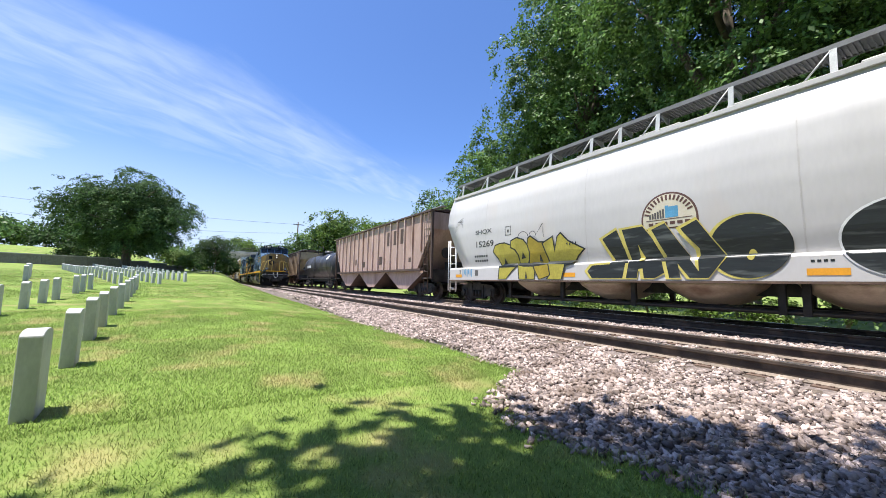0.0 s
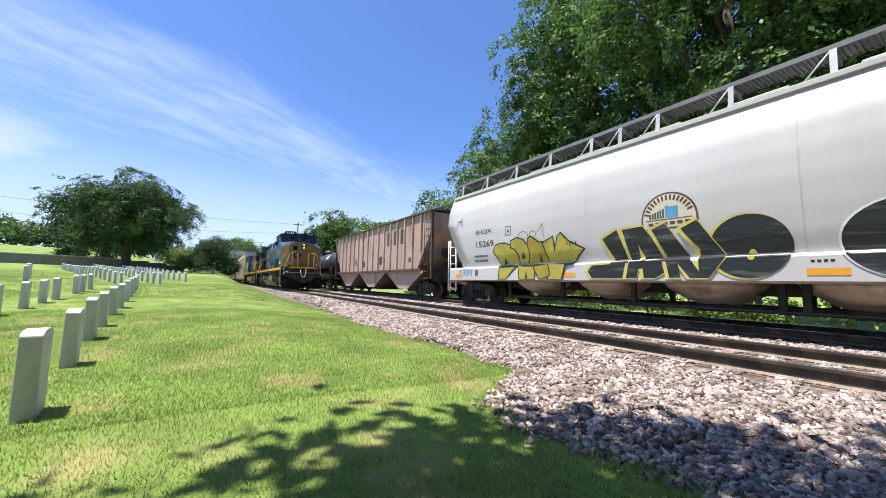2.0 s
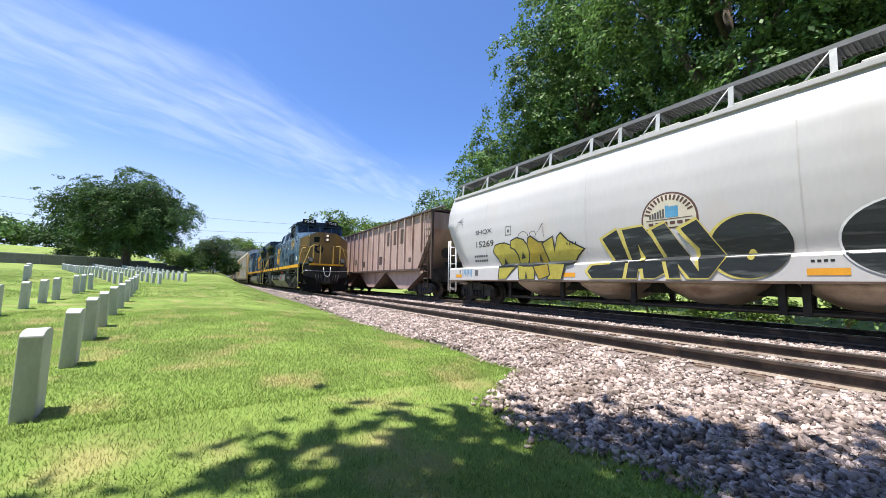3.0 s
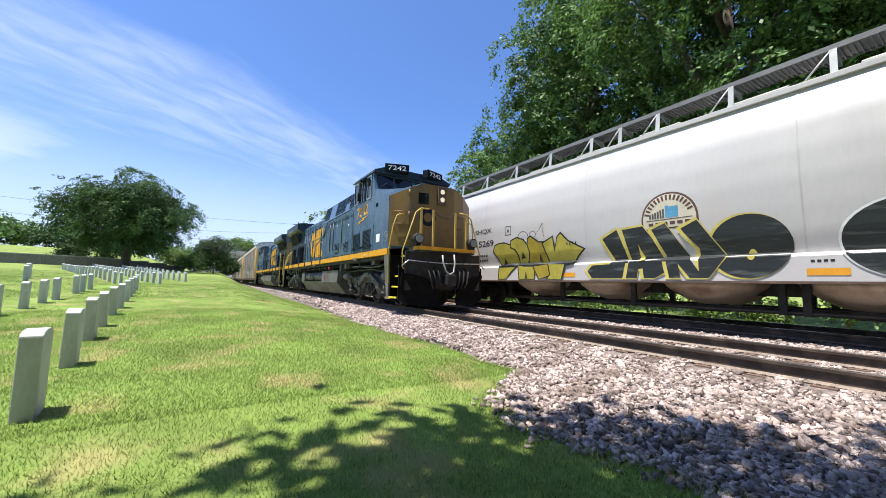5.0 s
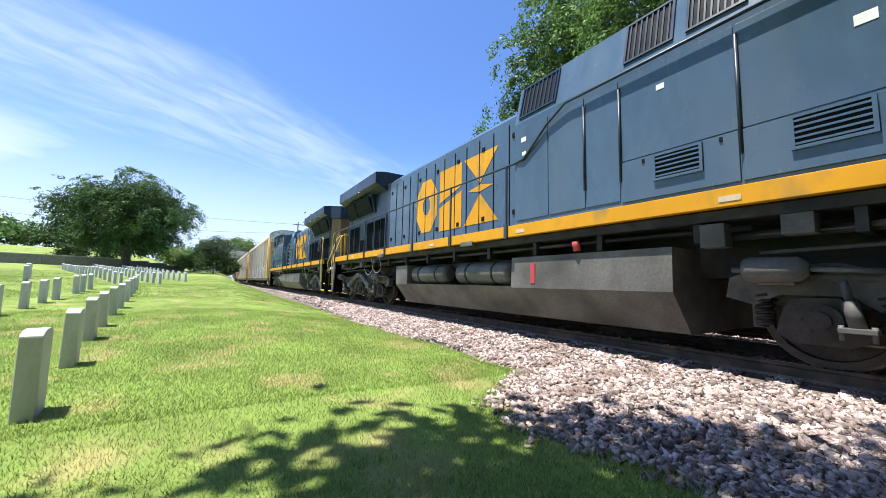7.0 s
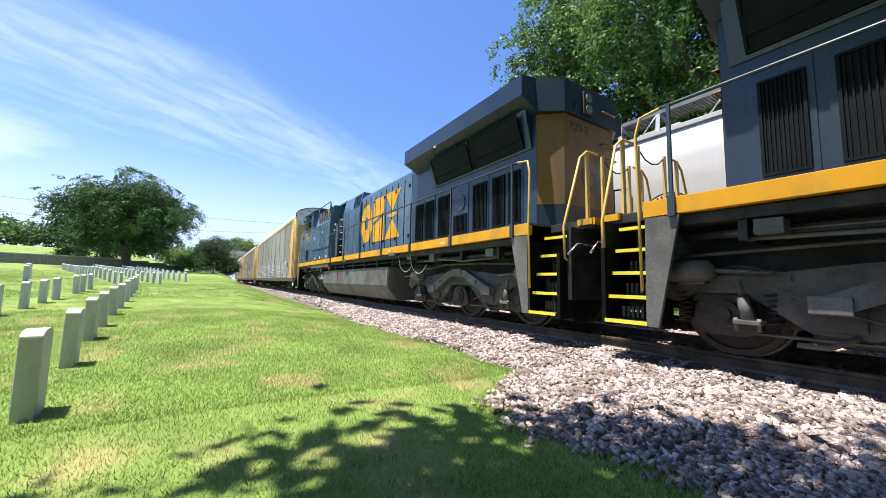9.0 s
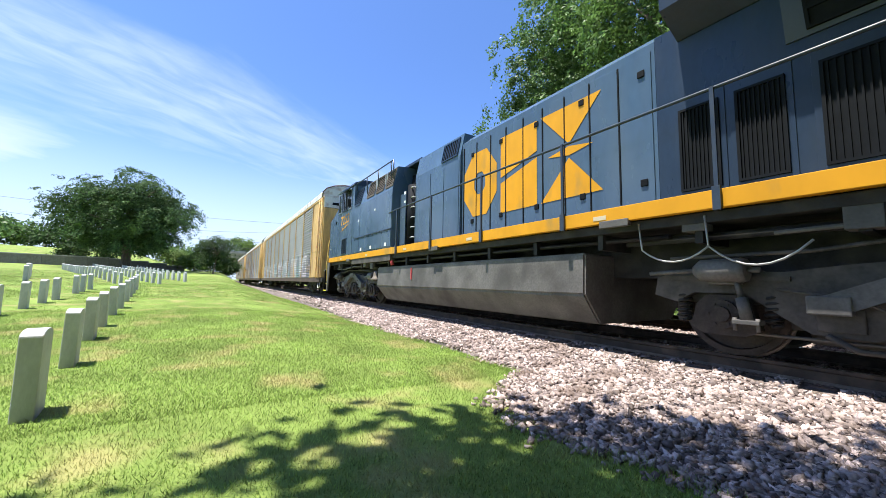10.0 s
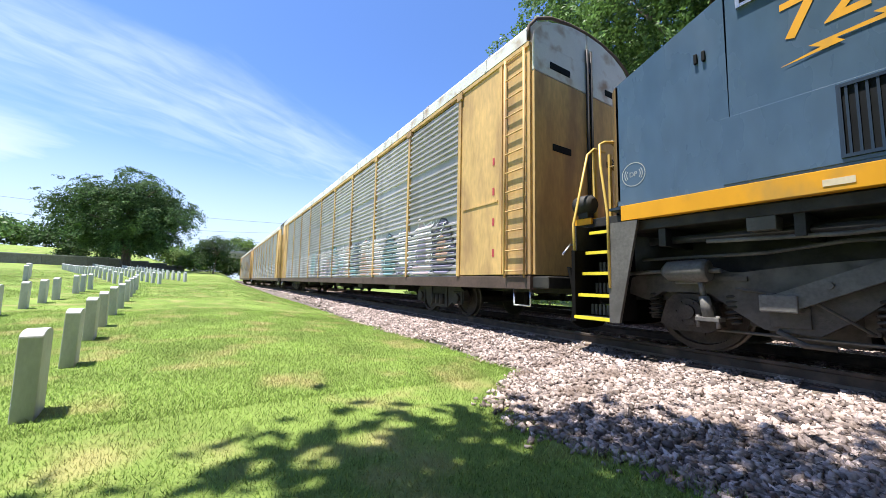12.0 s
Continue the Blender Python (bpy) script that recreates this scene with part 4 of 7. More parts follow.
def porch(loco, u, d, blue):
    """End platform with end beam, coupler, hoses and rails; d is the way out."""
    bm = B()
    box(bm, -1.0, 1.0, *sorted((u + d * 0.02, u + d * 0.92)), 1.70, 1.84, 0.01)
    box(bm, -1.35, 1.35, *sorted((u + d * 0.66, u + d * 0.74)), 0.55, 1.70, 0.01)
    box(bm, -0.35, 0.35, *sorted((u + d * 0.7, u + d * 0.86)), 0.62, 1.15, 0.02)
    part("end_beam", bm, M["black"], loco)
    bm = B()
    box(bm, -1.02, 1.02, *sorted((u + d * 0.90, u + d * 0.94)), 1.75, 1.86)
    for s in (-1, 1):
        box(bm, *sorted((s * 0.90, s * 1.04)), *sorted((u + d * 0.62, u + d * 0.897)), 1.755, 1.855)
    part("anticlimber", bm, M["yellow"], loco)
    bm = B()
    box(bm, -0.11, 0.11, *sorted((u + d * 0.8, u + d * 1.1)), 0.74, 1.0, 0.03)
    box(bm, -0.17, 0.14, *sorted((u + d * 1.02, u + d * 1.22)), 0.7, 1.04, 0.05)
    part("coupler", bm, M["black"], loco)
    for s in (-1, 1):
        for k in range(3):
            x = s * (0.38 + 0.16 * k)
            pipe_part(loco, "air_hose", [(x, u + d * 0.78, 1.25), (x * 1.02, u + d * 1.0, 1.12), (x * 0.9, u + d * 1.06, 0.85 - 0.04 * k), (x * 0.8, u + d * 1.0, 0.62)], 0.026, M["black"], 6)
    for s in (-1, 1):
        # step grab irons
        if d > 0:
            path = [(s * 1.55, u + 0.04, 0.72), (s * 1.57, u + 0.04, 1.75), (s * 1.56, u + 0.06, 2.70), (s * 1.55, u + 0.0, 2.92), (s * 1.54, u - 0.25, 2.96)]
        else:
            path = [(s * 1.55, u + 0.02, 0.75), (s * 1.57, u + 0.02, 1.75), (s * 1.50, u - 0.12, 2.50), (s * 1.42, u - 0.18, 2.82), (s * 1.32, u - 0.16, 2.88), (s * 1.15, u - 0.12, 2.90)]
        pipe_part(loco, "grab_rail", path, 0.019, M["handrail_y"])
        pipe_part(loco, "grab_rail", [(s * 1.28, u + d * 0.66, 1.15), (s * 1.40, u + d * 0.66, 1.2), (s * 1.42, u + d * 0.66, 1.7), (s * 1.02, u + d * 0.68, 2.9), (s * 0.85, u + d * 0.68, 3.04),
                                      (s * 0.55, u + d * 0.68, 3.05)], 0.021, M["handrail_y"])
        bm = B()
        box(bm, *sorted((s * 0.80, s * 0.87)), *sorted((u + d * 0.66, u + d * 0.70)), 1.84, 3.02)
        box(bm, *sorted((s * 0.38, s * 0.44)), *sorted((u + d * 0.66, u + d * 0.70)), 1.84, 3.04)
        part("end_post", bm, M["handrail_y"], loco)
    pipe_part(loco, "end_chain", [(-0.4, u + d * 0.68, 3.0), (-0.2, u + d * 0.68, 2.86), (0.0, u + d * 0.68, 2.82), (0.2, u + d * 0.68, 2.86), (0.4, u + d * 0.68, 3.0)], 0.012, M["black"], 5)
    # cut lever across the end
    pipe_part(loco, "cut_lever", [(-1.5, u + d * 0.8, 1.25), (-1.3, u + d * 0.82, 1.42), (-0.2, u + d * 0.84, 1.38), (0.2, u + d * 0.84, 1.38), (1.3, u + d * 0.82, 1.42), (1.5, u + d * 0.8, 1.25)], 0.018, M["chrome"], 6)


def locomotive(place, number, label, s, sense, reservoirs):
    """A six-axle road locomotive: x across, y from the front platform's corner backwards; s is the side with its paintwork in view."""
    blue = M["blue"]
    lo = thing("locomotive", label, "locomotive", place, "locomotives of the moving train")
    W = 1.53
    # underframe with the yellow sill stripe
    bm = B()
    box(bm, -1.45, 1.45, 0.05, 20.5, 1.50, 1.62, 0.01)
    box(bm, -0.7, 0.7, -0.6, 21.1, 0.9, 1.62, 0.02)
    part("underframe", bm, M["black"], lo)
    for k in range(16):
        bm = B()
        box(bm, -1.4, 1.4, 0.6 + k * 1.26, 0.68 + k * 1.26, 1.28, 1.496)
        part("crossmember", bm, M["black"], lo)
    for q in (-1, 1):
        bm = B()
        tube(bm, [(q * 1.3, 5.2, 1.42), (q * 1.3, 15.4, 1.40)], 0.035, 6)
        tube(bm, [(q * 1.22, 0.4, 1.36), (q * 1.22, 5.6, 1.34)], 0.05, 6)
        tube(bm, [(q * 1.22, 14.8, 1.36), (q * 1.22, 20.2, 1.38)], 0.05, 6)
        part("air_pipe", bm, M["black"], lo)
    for q in (-1, 1):
        bm = B()
        box(bm, *sorted((q * 1.44, q * 1.55)), 0.2, 20.5, 1.63, 1.83, 0.006)
        part("sill_stripe", bm, M["yellow"], lo, "yellow-orange painted sill stripe")
        for k in range(6):
            bm = B()
            box(bm, *sorted((q * 1.55, q * 1.555)), 2.1 + k * 3.1, 2.3 + k * 3.1, 1.68, 1.74)
            part("reflector", bm, M["cream_tape"], lo, "small pale reflector strip")
        for uu in (3.0, 9.8, 14.6):
            bm = B()
            box(bm, *sorted((q * 1.5, q * 1.57)), uu, uu + 0.42, 1.56, 1.66, 0.01)
            part("jacking_pad", bm, M["grey_dirt"], lo)
    bm = B()
    box(bm, -1.5, 1.5, 0.0, 20.5, 1.80, 1.835)
    part("walkway", bm, M["blue2"], lo)

    # nose: pointed in plan, with a hipped top that climbs back to the windscreen
    def nose_y(x):
        return float(np.interp(abs(x), [0.0, 0.55, 1.02, W], [-0.36, -0.34, -0.20, 0.16]))

    def nose_top(x):
        return float(np.interp(abs(x), [0.0, 0.62, W], [3.95, 3.94, 3.50]))

    def nose_plate(name, x0, x1, z0, z1, out, mat, parent, label=""):
        """A plate that follows the folds of the nose front, out metres proud of it; z1 None: up to the top edge."""
        bm = B()
        xs = sorted({x0, x1} | {x for x in (-1.02, -0.62, -0.55, 0.55, 0.62, 1.02) if x0 < x < x1})
        cols = [[bm.verts.new((x, nose_y(x) - d, z)) for d, z in ((out, z0), (out, z1 or nose_top(x) - 0.008), (-0.03, z1 or nose_top(x) - 0.008), (-0.03, z0))] for x in xs]
        for ca, cb in zip(cols, cols[1:]):
            for i in range(4):
                bm.faces.new((ca[i], ca[(i + 1) % 4], cb[(i + 1) % 4], cb[i]))
        bm.faces.new(cols[0])
        bm.faces.new(cols[-1])
        bmesh.ops.recalc_face_normals(bm, faces=bm.faces[:])
        return part(name, bm, mat, parent, label)
    bm = B()
    xs = [-W, -1.02, -0.62, 0.62, 1.02, W]
    fr = [bm.verts.new((x, nose_y(x), nose_top(x))) for x in xs]
    bk = [bm.verts.new((x, 1.44, float(np.interp(abs(x), [0, 0.62, W], [4.12, 4.12, 3.98])))) for x in xs]
    fb = [bm.verts.new((x, nose_y(x), 1.835)) for x in xs]
    bb = [bm.verts.new((x, 1.44, 1.835)) for x in xs]
    for i in range(5):
        bm.faces.new((fr[i], fr[i + 1], bk[i + 1], bk[i]))
        bm.faces.new((fb[i], fb[i + 1], fr[i + 1], fr[i]))
    bm.faces.new((fb[0], fr[0], bk[0], bb[0]))
    bm.faces.new((fb[5], bb[5], bk[5], fr[5]))
    bmesh.ops.recalc_face_normals(bm, faces=bm.faces[:])
    nose = part("nose", bm, blue, lo)
    nose_plate("nose_front", -W, W, 1.90, None, 0.012, M["yellow_worn_shaded"], nose, "worn yellow nose front, coloured darker for shade")
    d = nose_plate("nose_door", -1.0, -0.14, 2.0, 3.80, 0.035, M["yellow_worn_shaded"], lo, "worn yellow nose door, coloured darker for shade")
    nose_plate("door_window", -0.76, -0.43, 3.26, 3.62, 0.042, M["glass"], d)
    for z in (2.2, 2.9, 3.6):
        bm = B()
        cyl(bm, (-1.03, nose_y(-1.03) - 0.04, z - 0.09), (-1.03, nose_y(-1.03) - 0.04, z + 0.09), 0.03, 8)
        part("hinge", bm, M["yellow_worn_shaded"], d)
    # headlights
    bm = B()
    box(bm, -0.10, 0.20, -0.44, -0.355, 3.30, 3.90, 0.02)
    h = part("headlight", bm, M["rust"], lo, "twin nose headlights")
    for z in (3.47, 3.73):
        bm = B()
        cyl(bm, (0.05, -0.446, z), (0.05, -0.41, z), 0.08, 18)
        part("lens", bm, M["lens"] if number == "7242" else M["lens_off"], h, "lit headlight lens" if number == "7242" else "")
    # round emblem on the nose and the grab irons beside it
    decal("emblem", ring(0, 0, 0.15, 0.28, 24), lambda p, q: (-0.44 + p, nose_y(-0.44 + p) - 0.041, 2.84 + q), M["navy"], lo, label="dark blue ring emblem")
    for z in (2.6, 3.0):
        for x0, x1 in ((0.66, 1.0), (-1.42, -1.12)):
            pipe_part(lo, "grab_iron", [(x0, nose_y(x0), z), (x0, nose_y(x0) - 0.08, z), (x1, nose_y(x1) - 0.08, z), (x1, nose_y(x1), z)], 0.015, M["yellow_worn_shaded"], 6)

    # cab shell: side walls, raked windscreen, roof
    bm = B()
    prism(bm, [(1.44, 1.835), (3.66, 1.835), (3.66, 4.60), (1.66, 4.60), (1.46, 3.98)], "x", -W, W)
    part("cab", bm, blue, lo)
    bm = B()
    prism(bm, [(-W - 0.03, 4.604), (W + 0.03, 4.604), (W + 0.02, 4.70), (1.15, 4.86), (-1.15, 4.86), (-W - 0.02, 4.70)], "y", 1.52, 3.70)
    part("cab_roof", bm, M["blue2"], lo)
    for x0, x1 in ((-1.42, -0.82), (-0.74, -0.06), (0.06, 0.74), (0.82, 1.42)):
        bm = B()
        prism(bm, [(1.505 - 0.03, 4.06), (1.505, 4.06), (1.645, 4.54), (1.645 - 0.03, 4.54)], "x", x0, x1)
        w = part("windscreen", bm, M["glass"], lo)
        pipe_part(w, "wiper", [(x0 + 0.1, 1.44, 4.08), ((x0 + x1) / 2, 1.49, 4.25), (x1 - 0.1, 1.47, 4.14)], 0.014, M["black"], 5)
    # number boards on the roof's front
    for q in (-1, 1):
        bm = B()
        m = Matrix.Translation((q * 0.74, 1.46, 4.84)) @ Matrix.Rotation(radians(q * 20), 4, "Z")
        r = bmesh.ops.create_cube(bm, size=1.0, matrix=m @ Matrix.Diagonal((0.84, 0.26, 0.29, 1)))
        nb = part("number_board", bm, M["grille"], lo, "black number board with white digits")
        lettering(number, 0.17, lambda p, t, m=m: m @ Vector((p - 0.32, -0.136, t - 0.085)), M["white"], nb, width=0.64, bold=0.014)
    # side windows
    for q in (-1, 1):
        for u0, u1, pane in ((1.78, 2.20, "glass"), (2.38, 3.10, "open"), (3.18, 3.60, "glass")) if number == "7242" else ((1.56, 2.00, "glass"), (2.10, 2.80, "open"), (2.88, 3.34, "glass")):
            bm = B()
            f, x = 0.035, W
            for e in ((u0, u1, 3.72, 3.72 + f), (u0, u1, 4.53, 4.53 + f), (u0, u0 + f, 3.72 + f, 4.53), (u1 - f, u1, 3.72 + f, 4.53)):
                box(bm, *sorted((q * (x - 0.002), q * (x + 0.03))), *e)
            w = part("cab_window", bm, M["chrome"] if pane == "glass" else M["blue2"], lo)
            bm = B()
            box(bm, *sorted((q * (x - 0.002), q * (x + 0.008))), u0 + f, u1 - f, 3.72 + f, 4.53)
            # an open window gets a black sheet in place of the unlit cab inside
            part("pane", bm, M["grille"] if pane == "open" else M["glass"], w)
            if pane == "open":
                for uu in (u0 + 0.14, u0 + 0.36):
                    bm = B()
                    box(bm, *sorted((q * (x + 0.006), q * (x + 0.026))), uu, uu + 0.035, 3.76, 4.53)
                    part("window_post", bm, M["chrome"], w)
        pipe_part(lo, "gutter", [(q * (W + 0.035), 1.6, 4.61), (q * (W + 0.035), 3.68, 4.61)], 0.02, M["blue2"], 6)
        bm = B()
        box(bm, *sorted((q * (W + 0.002), q * (W + 0.10))), 3.0, 3.06, 3.82, 4.14, 0.01)
        part("mirror", bm, M["black"], lo)
        bm = B()
        prism(bm, [(W + 0.02, 4.60), (W + 0.06, 4.60), (W + 0.30, 4.42), (W + 0.27, 4.40)] if q > 0 else [(-W - 0.02, 4.60), (-W - 0.06, 4.60), (-W - 0.30, 4.42), (-W - 0.27, 4.40)], "y", 2.3, 3.0)
        part("sunshade", bm, blue, lo)
        # white rectangle, round mark and small plates near the nose
        if number == "7242":
            decal("paint_mark", [bar(0, 0, 0.31, 0.27)], lambda a, b, q=q: (q * (W + 0.004), 1.19 - a, 2.09 + b), M["white"], lo, label="plain white painted rectangle")
        arcs = [sh for a0 in (0.0, math.pi) for r0 in (0.085, 0.112) for sh in ring(0, 0, r0, r0 + 0.011, 6, 1.0, a0 - 0.6, a0 + 0.6)]
        mark = lambda a, b, q=q: (q * (W + 0.004), 0.38 + q * a, 2.22 + b)
        decal("round_mark", ring(0, 0, 0.147, 0.157, 24) + arcs, mark, M["galv"], lo, label="thin pale round mark with two letters")
        lettering("DP", 0.062, lambda a, b, m=mark: m(a - 0.05, b - 0.03), M["galv"], lo, width=0.10)
        for k in (0.54, 0.62):
            bm = B()
            box(bm, *sorted((q * W, q * (W + 0.03))), k + 0.6, k + 0.635, 3.31, 3.43, 0.01)
            part("bracket", bm, M["grille"], lo)

    # lower cab grilles, each side's own
    for q in (-1, 1):
        if number == "7242":
            side_plate(lo, "access_panel", q, W, 1.48, 3.56, 1.86, 2.72, blue)
            grille_part(lo, q, W + 0.012, 2.84, 3.50, 1.92, 2.55, slats=15, body="blue2")
            grille_part(lo, q, W + 0.012, 1.75, 2.43, 1.91, 2.58, slats=15, body="blue2")
            for k in (2.53, 2.72, 1.63, 3.58):
                bm = B()
                cyl(bm, (q * (W + 0.01), k, 2.02), (q * (W + 0.05), k, 2.02), 0.045, 10)
                part("latch", bm, M["grille"], lo)
        else:
            side_plate(lo, "access_panel", q, W, 1.36, 3.5, 1.86, 2.58, blue)
            grille_part(lo, q, W + 0.012, 2.26, 2.80, 1.93, 2.52, slats=9, upright=True, body="blue2")

    long_cab = number != "7242"
    ce = 7.37 if long_cab else 8.55
    # equipment cabinet behind the cab, full width, with vents in its leaning upper part
    bm = B()
    prism(bm, [(-W, 1.835), (W, 1.835), (W, 3.68), (1.36, 4.42), (0.9, 4.46), (-0.9, 4.46), (-1.36, 4.42), (-W, 3.68)], "y", 3.664, ce)
    part("equipment_cabinet", bm, blue, lo)
    lean = (W - 1.36) / (4.42 - 3.68)
    for q in (-1, 1):
        for u0, u1, z0 in (((6.76, 7.32, 3.82), (5.92, 6.54, 3.82), (5.05, 5.70, 3.82), (3.74, 4.33, 3.72)) if long_cab else ((7.63, 8.42, 3.80), (5.82, 6.40, 3.80), (5.08, 5.62, 3.80), (4.54, 4.98, 4.14), (3.79, 4.32, 3.80))):
            grille_part(lo, q, W - lean * (z0 - 3.68) + 0.002, u0, u1, z0, 4.36, lean, slats=8, upright=not long_cab, body="blue2" if not long_cab or u0 < 4 else "brown_slat")
        seams = [3.72, 4.40, 7.36] if long_cab else [3.72, 5.18, 6.50, 7.05, 7.75, 8.5]
        for a, b in zip(seams, seams[1:]):
            side_plate(lo, "cabinet_door", q, W, a + 0.012, b - 0.012, 2.42 if a < 6.4 else 1.9, 3.56, blue)
            if a < 6.4:
                side_plate(lo, "lower_panel", q, W, a + 0.012, b - 0.012, 1.87, 2.40, blue, 0.022)
                for bolt in np.arange(a + 0.15, b - 0.1, 0.42):
                    side_plate(lo, "bolt", q, W + 0.02, bolt, bolt + 0.03, 2.33, 2.38, M["grille"], 0.012, 0)
        for k in (() if long_cab else (5.22, 6.54, 7.10)):
            pipe_part(lo, "door_bar", [(q * (W + 0.03), k - 0.05, 2.15), (q * (W + 0.03), k - 0.05, 3.45)], 0.018, M["rail_dark"], 6)
        for k in (() if long_cab else (4.28, 5.55)):
            grille_part(lo, q, W + 0.024, k, k + 0.48, 2.09, 2.36, slats=5, body="blue")
        for k, z, w in ((4.2, 3.02, 0.14), (5.9, 3.2, 0.1), (8.25, 3.3, 0.12), (3.9, 2.2, 0.2), (8.25, 3.05, 0.1)):
            decal("notice", [bar(0, 0, w, w * 0.7)], lambda a, b, q=q, k=k, z=z: (q * (W + 0.016), k + a, z + b), M["white"], lo, label="small white notice plate")
        # rail along the walkway; on the short cabinet it starts higher up
        if long_cab:
            start = [(q * 1.56, 7.22, 2.92), (q * 1.56, 7.8, 2.94)]
            # narrow recess with rungs and an upright drum behind the cabinet
            bm = B()
            box(bm, *sorted((q * 0.5, q * 0.86)), 7.372, 8.2, 1.84, 4.2)
            rec = part("step_recess", bm, M["grille"], lo, "dark recess with ladder steps")
            bm = B()
            cyl(bm, (q * 1.08, 7.98, 1.84), (q * 1.08, 7.98, 3.7), 0.2, 18)
            part("drum", bm, M["grille"], rec)
            side_plate(lo, "step_door", q, 1.24, 7.40, 7.78, 1.9, 3.5, blue, 0.03)
            for k in range(6):
                z = 2.1 + k * 0.30
                pipe_part(rec, "rung", [(q * 1.10, 8.06, z), (q * 1.24, 8.06, z), (q * 1.24, 8.22, z), (q * 1.10, 8.22, z)], 0.017, M["galv"], 6)
            bm = B()
            box(bm, *sorted((q * 1.36, q * 1.53)), 3.6, 7.34, 1.44, 1.622)
            part("skirt", bm, M["truck"], lo, "dark skirt below the sill stripe")
            for k in (4.6, 5.6, 6.9):
                decal("notice", [bar(0, 0, 0.16, 0.11)], lambda a, b, q=q, k=k: (q * (W + 0.03), k + a, 1.9 + b), M["white"], lo, label="small white notice plate")
            for k in (5.74, 5.86, 6.58, 6.70):
                side_plate(lo, "vent_post", q, 1.40, k, k + 0.05, 3.80, 4.34, M["galv"], 0.06)
            pipe_part(lo, "roof_rail", [(q * 1.46, 3.72, 4.36), (q * 1.50, 3.78, 4.62), (q * 1.50, 7.3, 4.62), (q * 1.50, 7.36, 4.0)], 0.022, M["rail_dark"], 8)
            for k in (4.9, 6.0, 7.1):
                pipe_part(lo, "roof_rail_post", [(q * 1.46, k, 4.0), (q * 1.50, k, 4.62)], 0.02, M["rail_dark"], 6)
            side_plate(lo, "trim_strip", q, W + 0.012, 3.9, 7.34, 2.40, 2.44, M["blue2"], 0.03)
        else:
            start = [(q * 1.60, 3.75, 3.62), (q * 1.60, 7.35, 3.60), (q * 1.58, 7.75, 3.40), (q * 1.56, 8.3, 2.98), (q * 1.54, 8.6, 2.96)]
        pipe_part(lo, "handrail", start + [(q * 1.54, 8.6 + k * 1.45, 2.96) for k in range(1, 9)] + [(q * 1.54, 20.25, 2.96)], 0.021, M["rail_dark"], 8)
        for k in range(7):
            bm = B()
            u = (7.82 if long_cab else 8.75) + k * (2.05 if long_cab else 1.9)
            box(bm, *sorted((q * 1.545, q * 1.575)), u - 0.022, u + 0.022, 1.60, 2.97, 0.004)
            box(bm, *sorted((q * 1.55, q * 1.59)), u - 0.04, u + 0.04, 1.60, 1.86, 0.004)
            part("handrail_post", bm, M["rail_dark"], lo)

    # roof gear over the cabinet and a dynamic box rim
    bm = B()
    box(bm, -1.0, 1.0, 4.2, 8.2, 4.46, 4.56, 0.02)
    box(bm, -0.4, 0.4, 9.5, 10.4, 4.36, 4.56, 0.04)
    cyl(bm, (0.2, 11.8, 4.35), (0.2, 11.8, 4.62), 0.22, 16)
    part("roof_gear", bm, M["blue2"], lo)

    # long hood with doors; on the second engine a taller box with a vent stands before it
    H = 1.10
    hs = ce
    if long_cab:
        hs = 10.55
        bm = B()
        prism(bm, [(-1.16, 1.835), (1.16, 1.835), (1.16, 3.9), (1.04, 4.48), (-1.04, 4.48), (-1.16, 3.9)], "y", 8.2, hs)
        part("blower_box", bm, blue, lo)
        for q in (-1, 1):
            for ua, ub in ((8.3, 9.1), (9.14, 9.8), (9.84, 10.5)):
                side_plate(lo, "tall_door", q, 1.16, ua, ub, 1.92, 3.78, blue)
            grille_part(lo, q, 1.156, 9.7, 10.4, 3.95, 4.38, 0.2, slats=8, upright=True, body="blue2")
    bm = B()
    prism(bm, [(-H, 1.835), (H, 1.835), (H, 4.16), (0.88, 4.36), (-0.88, 4.36), (-H, 4.16)], "y", hs + 0.004, 15.2)
    part("long_hood", bm, blue, lo)
    for q in (-1, 1):
        for k in range(9 if long_cab else 13):
            u = hs + 0.11 + k * 0.5
            side_plate(lo, "hood_door", q, H, u + 0.012, u + 0.488, 1.93, 4.05, blue, 0.015)
            side_plate(lo, "door_seam", q, H + 0.014, u - 0.011, u + 0.011, 1.95, 4.02, M["grille"], 0.014, 0)
            if k % 2 == 0:
                for z in (2.15, 3.72):
                    bm = B()
                    box(bm, *sorted((q * (H + 0.012), q * (H + 0.035))), u + 0.30, u + 0.40, z, z + 0.10, 0.01)
                    part("latch", bm, M["grille"], lo)
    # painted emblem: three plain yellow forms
    e0, zz = (9.42, 2.12) if number == "7242" else (10.66, 2.24)
    dirn = -1 if s < 0 else 1
    base = 13.22 if s < 0 else e0
    place_e = lambda a, b: (s * (H + 0.022), base + dirn * a, zz + b)
    shapes = ring(0.62, 0.80, 0.27, 0.80, 8, 0.80, math.pi / 8, 2 * math.pi + math.pi / 8)
    shapes += [[(1.34, 0.0), (2.36, 0.0), (2.36, 0.9), (1.34, 0.62)], [(1.34, 0.74), (2.36, 1.02), (2.36, 1.6), (1.34, 1.6)]]
    shapes += [[(2.46, 1.6), (3.72, 1.6), (3.09, 0.92)], [(2.46, 0.0), (3.72, 0.0), (3.09, 0.68)], [(2.62, 0.80), (3.09, 0.72), (3.56, 0.80), (3.09, 0.88)]]
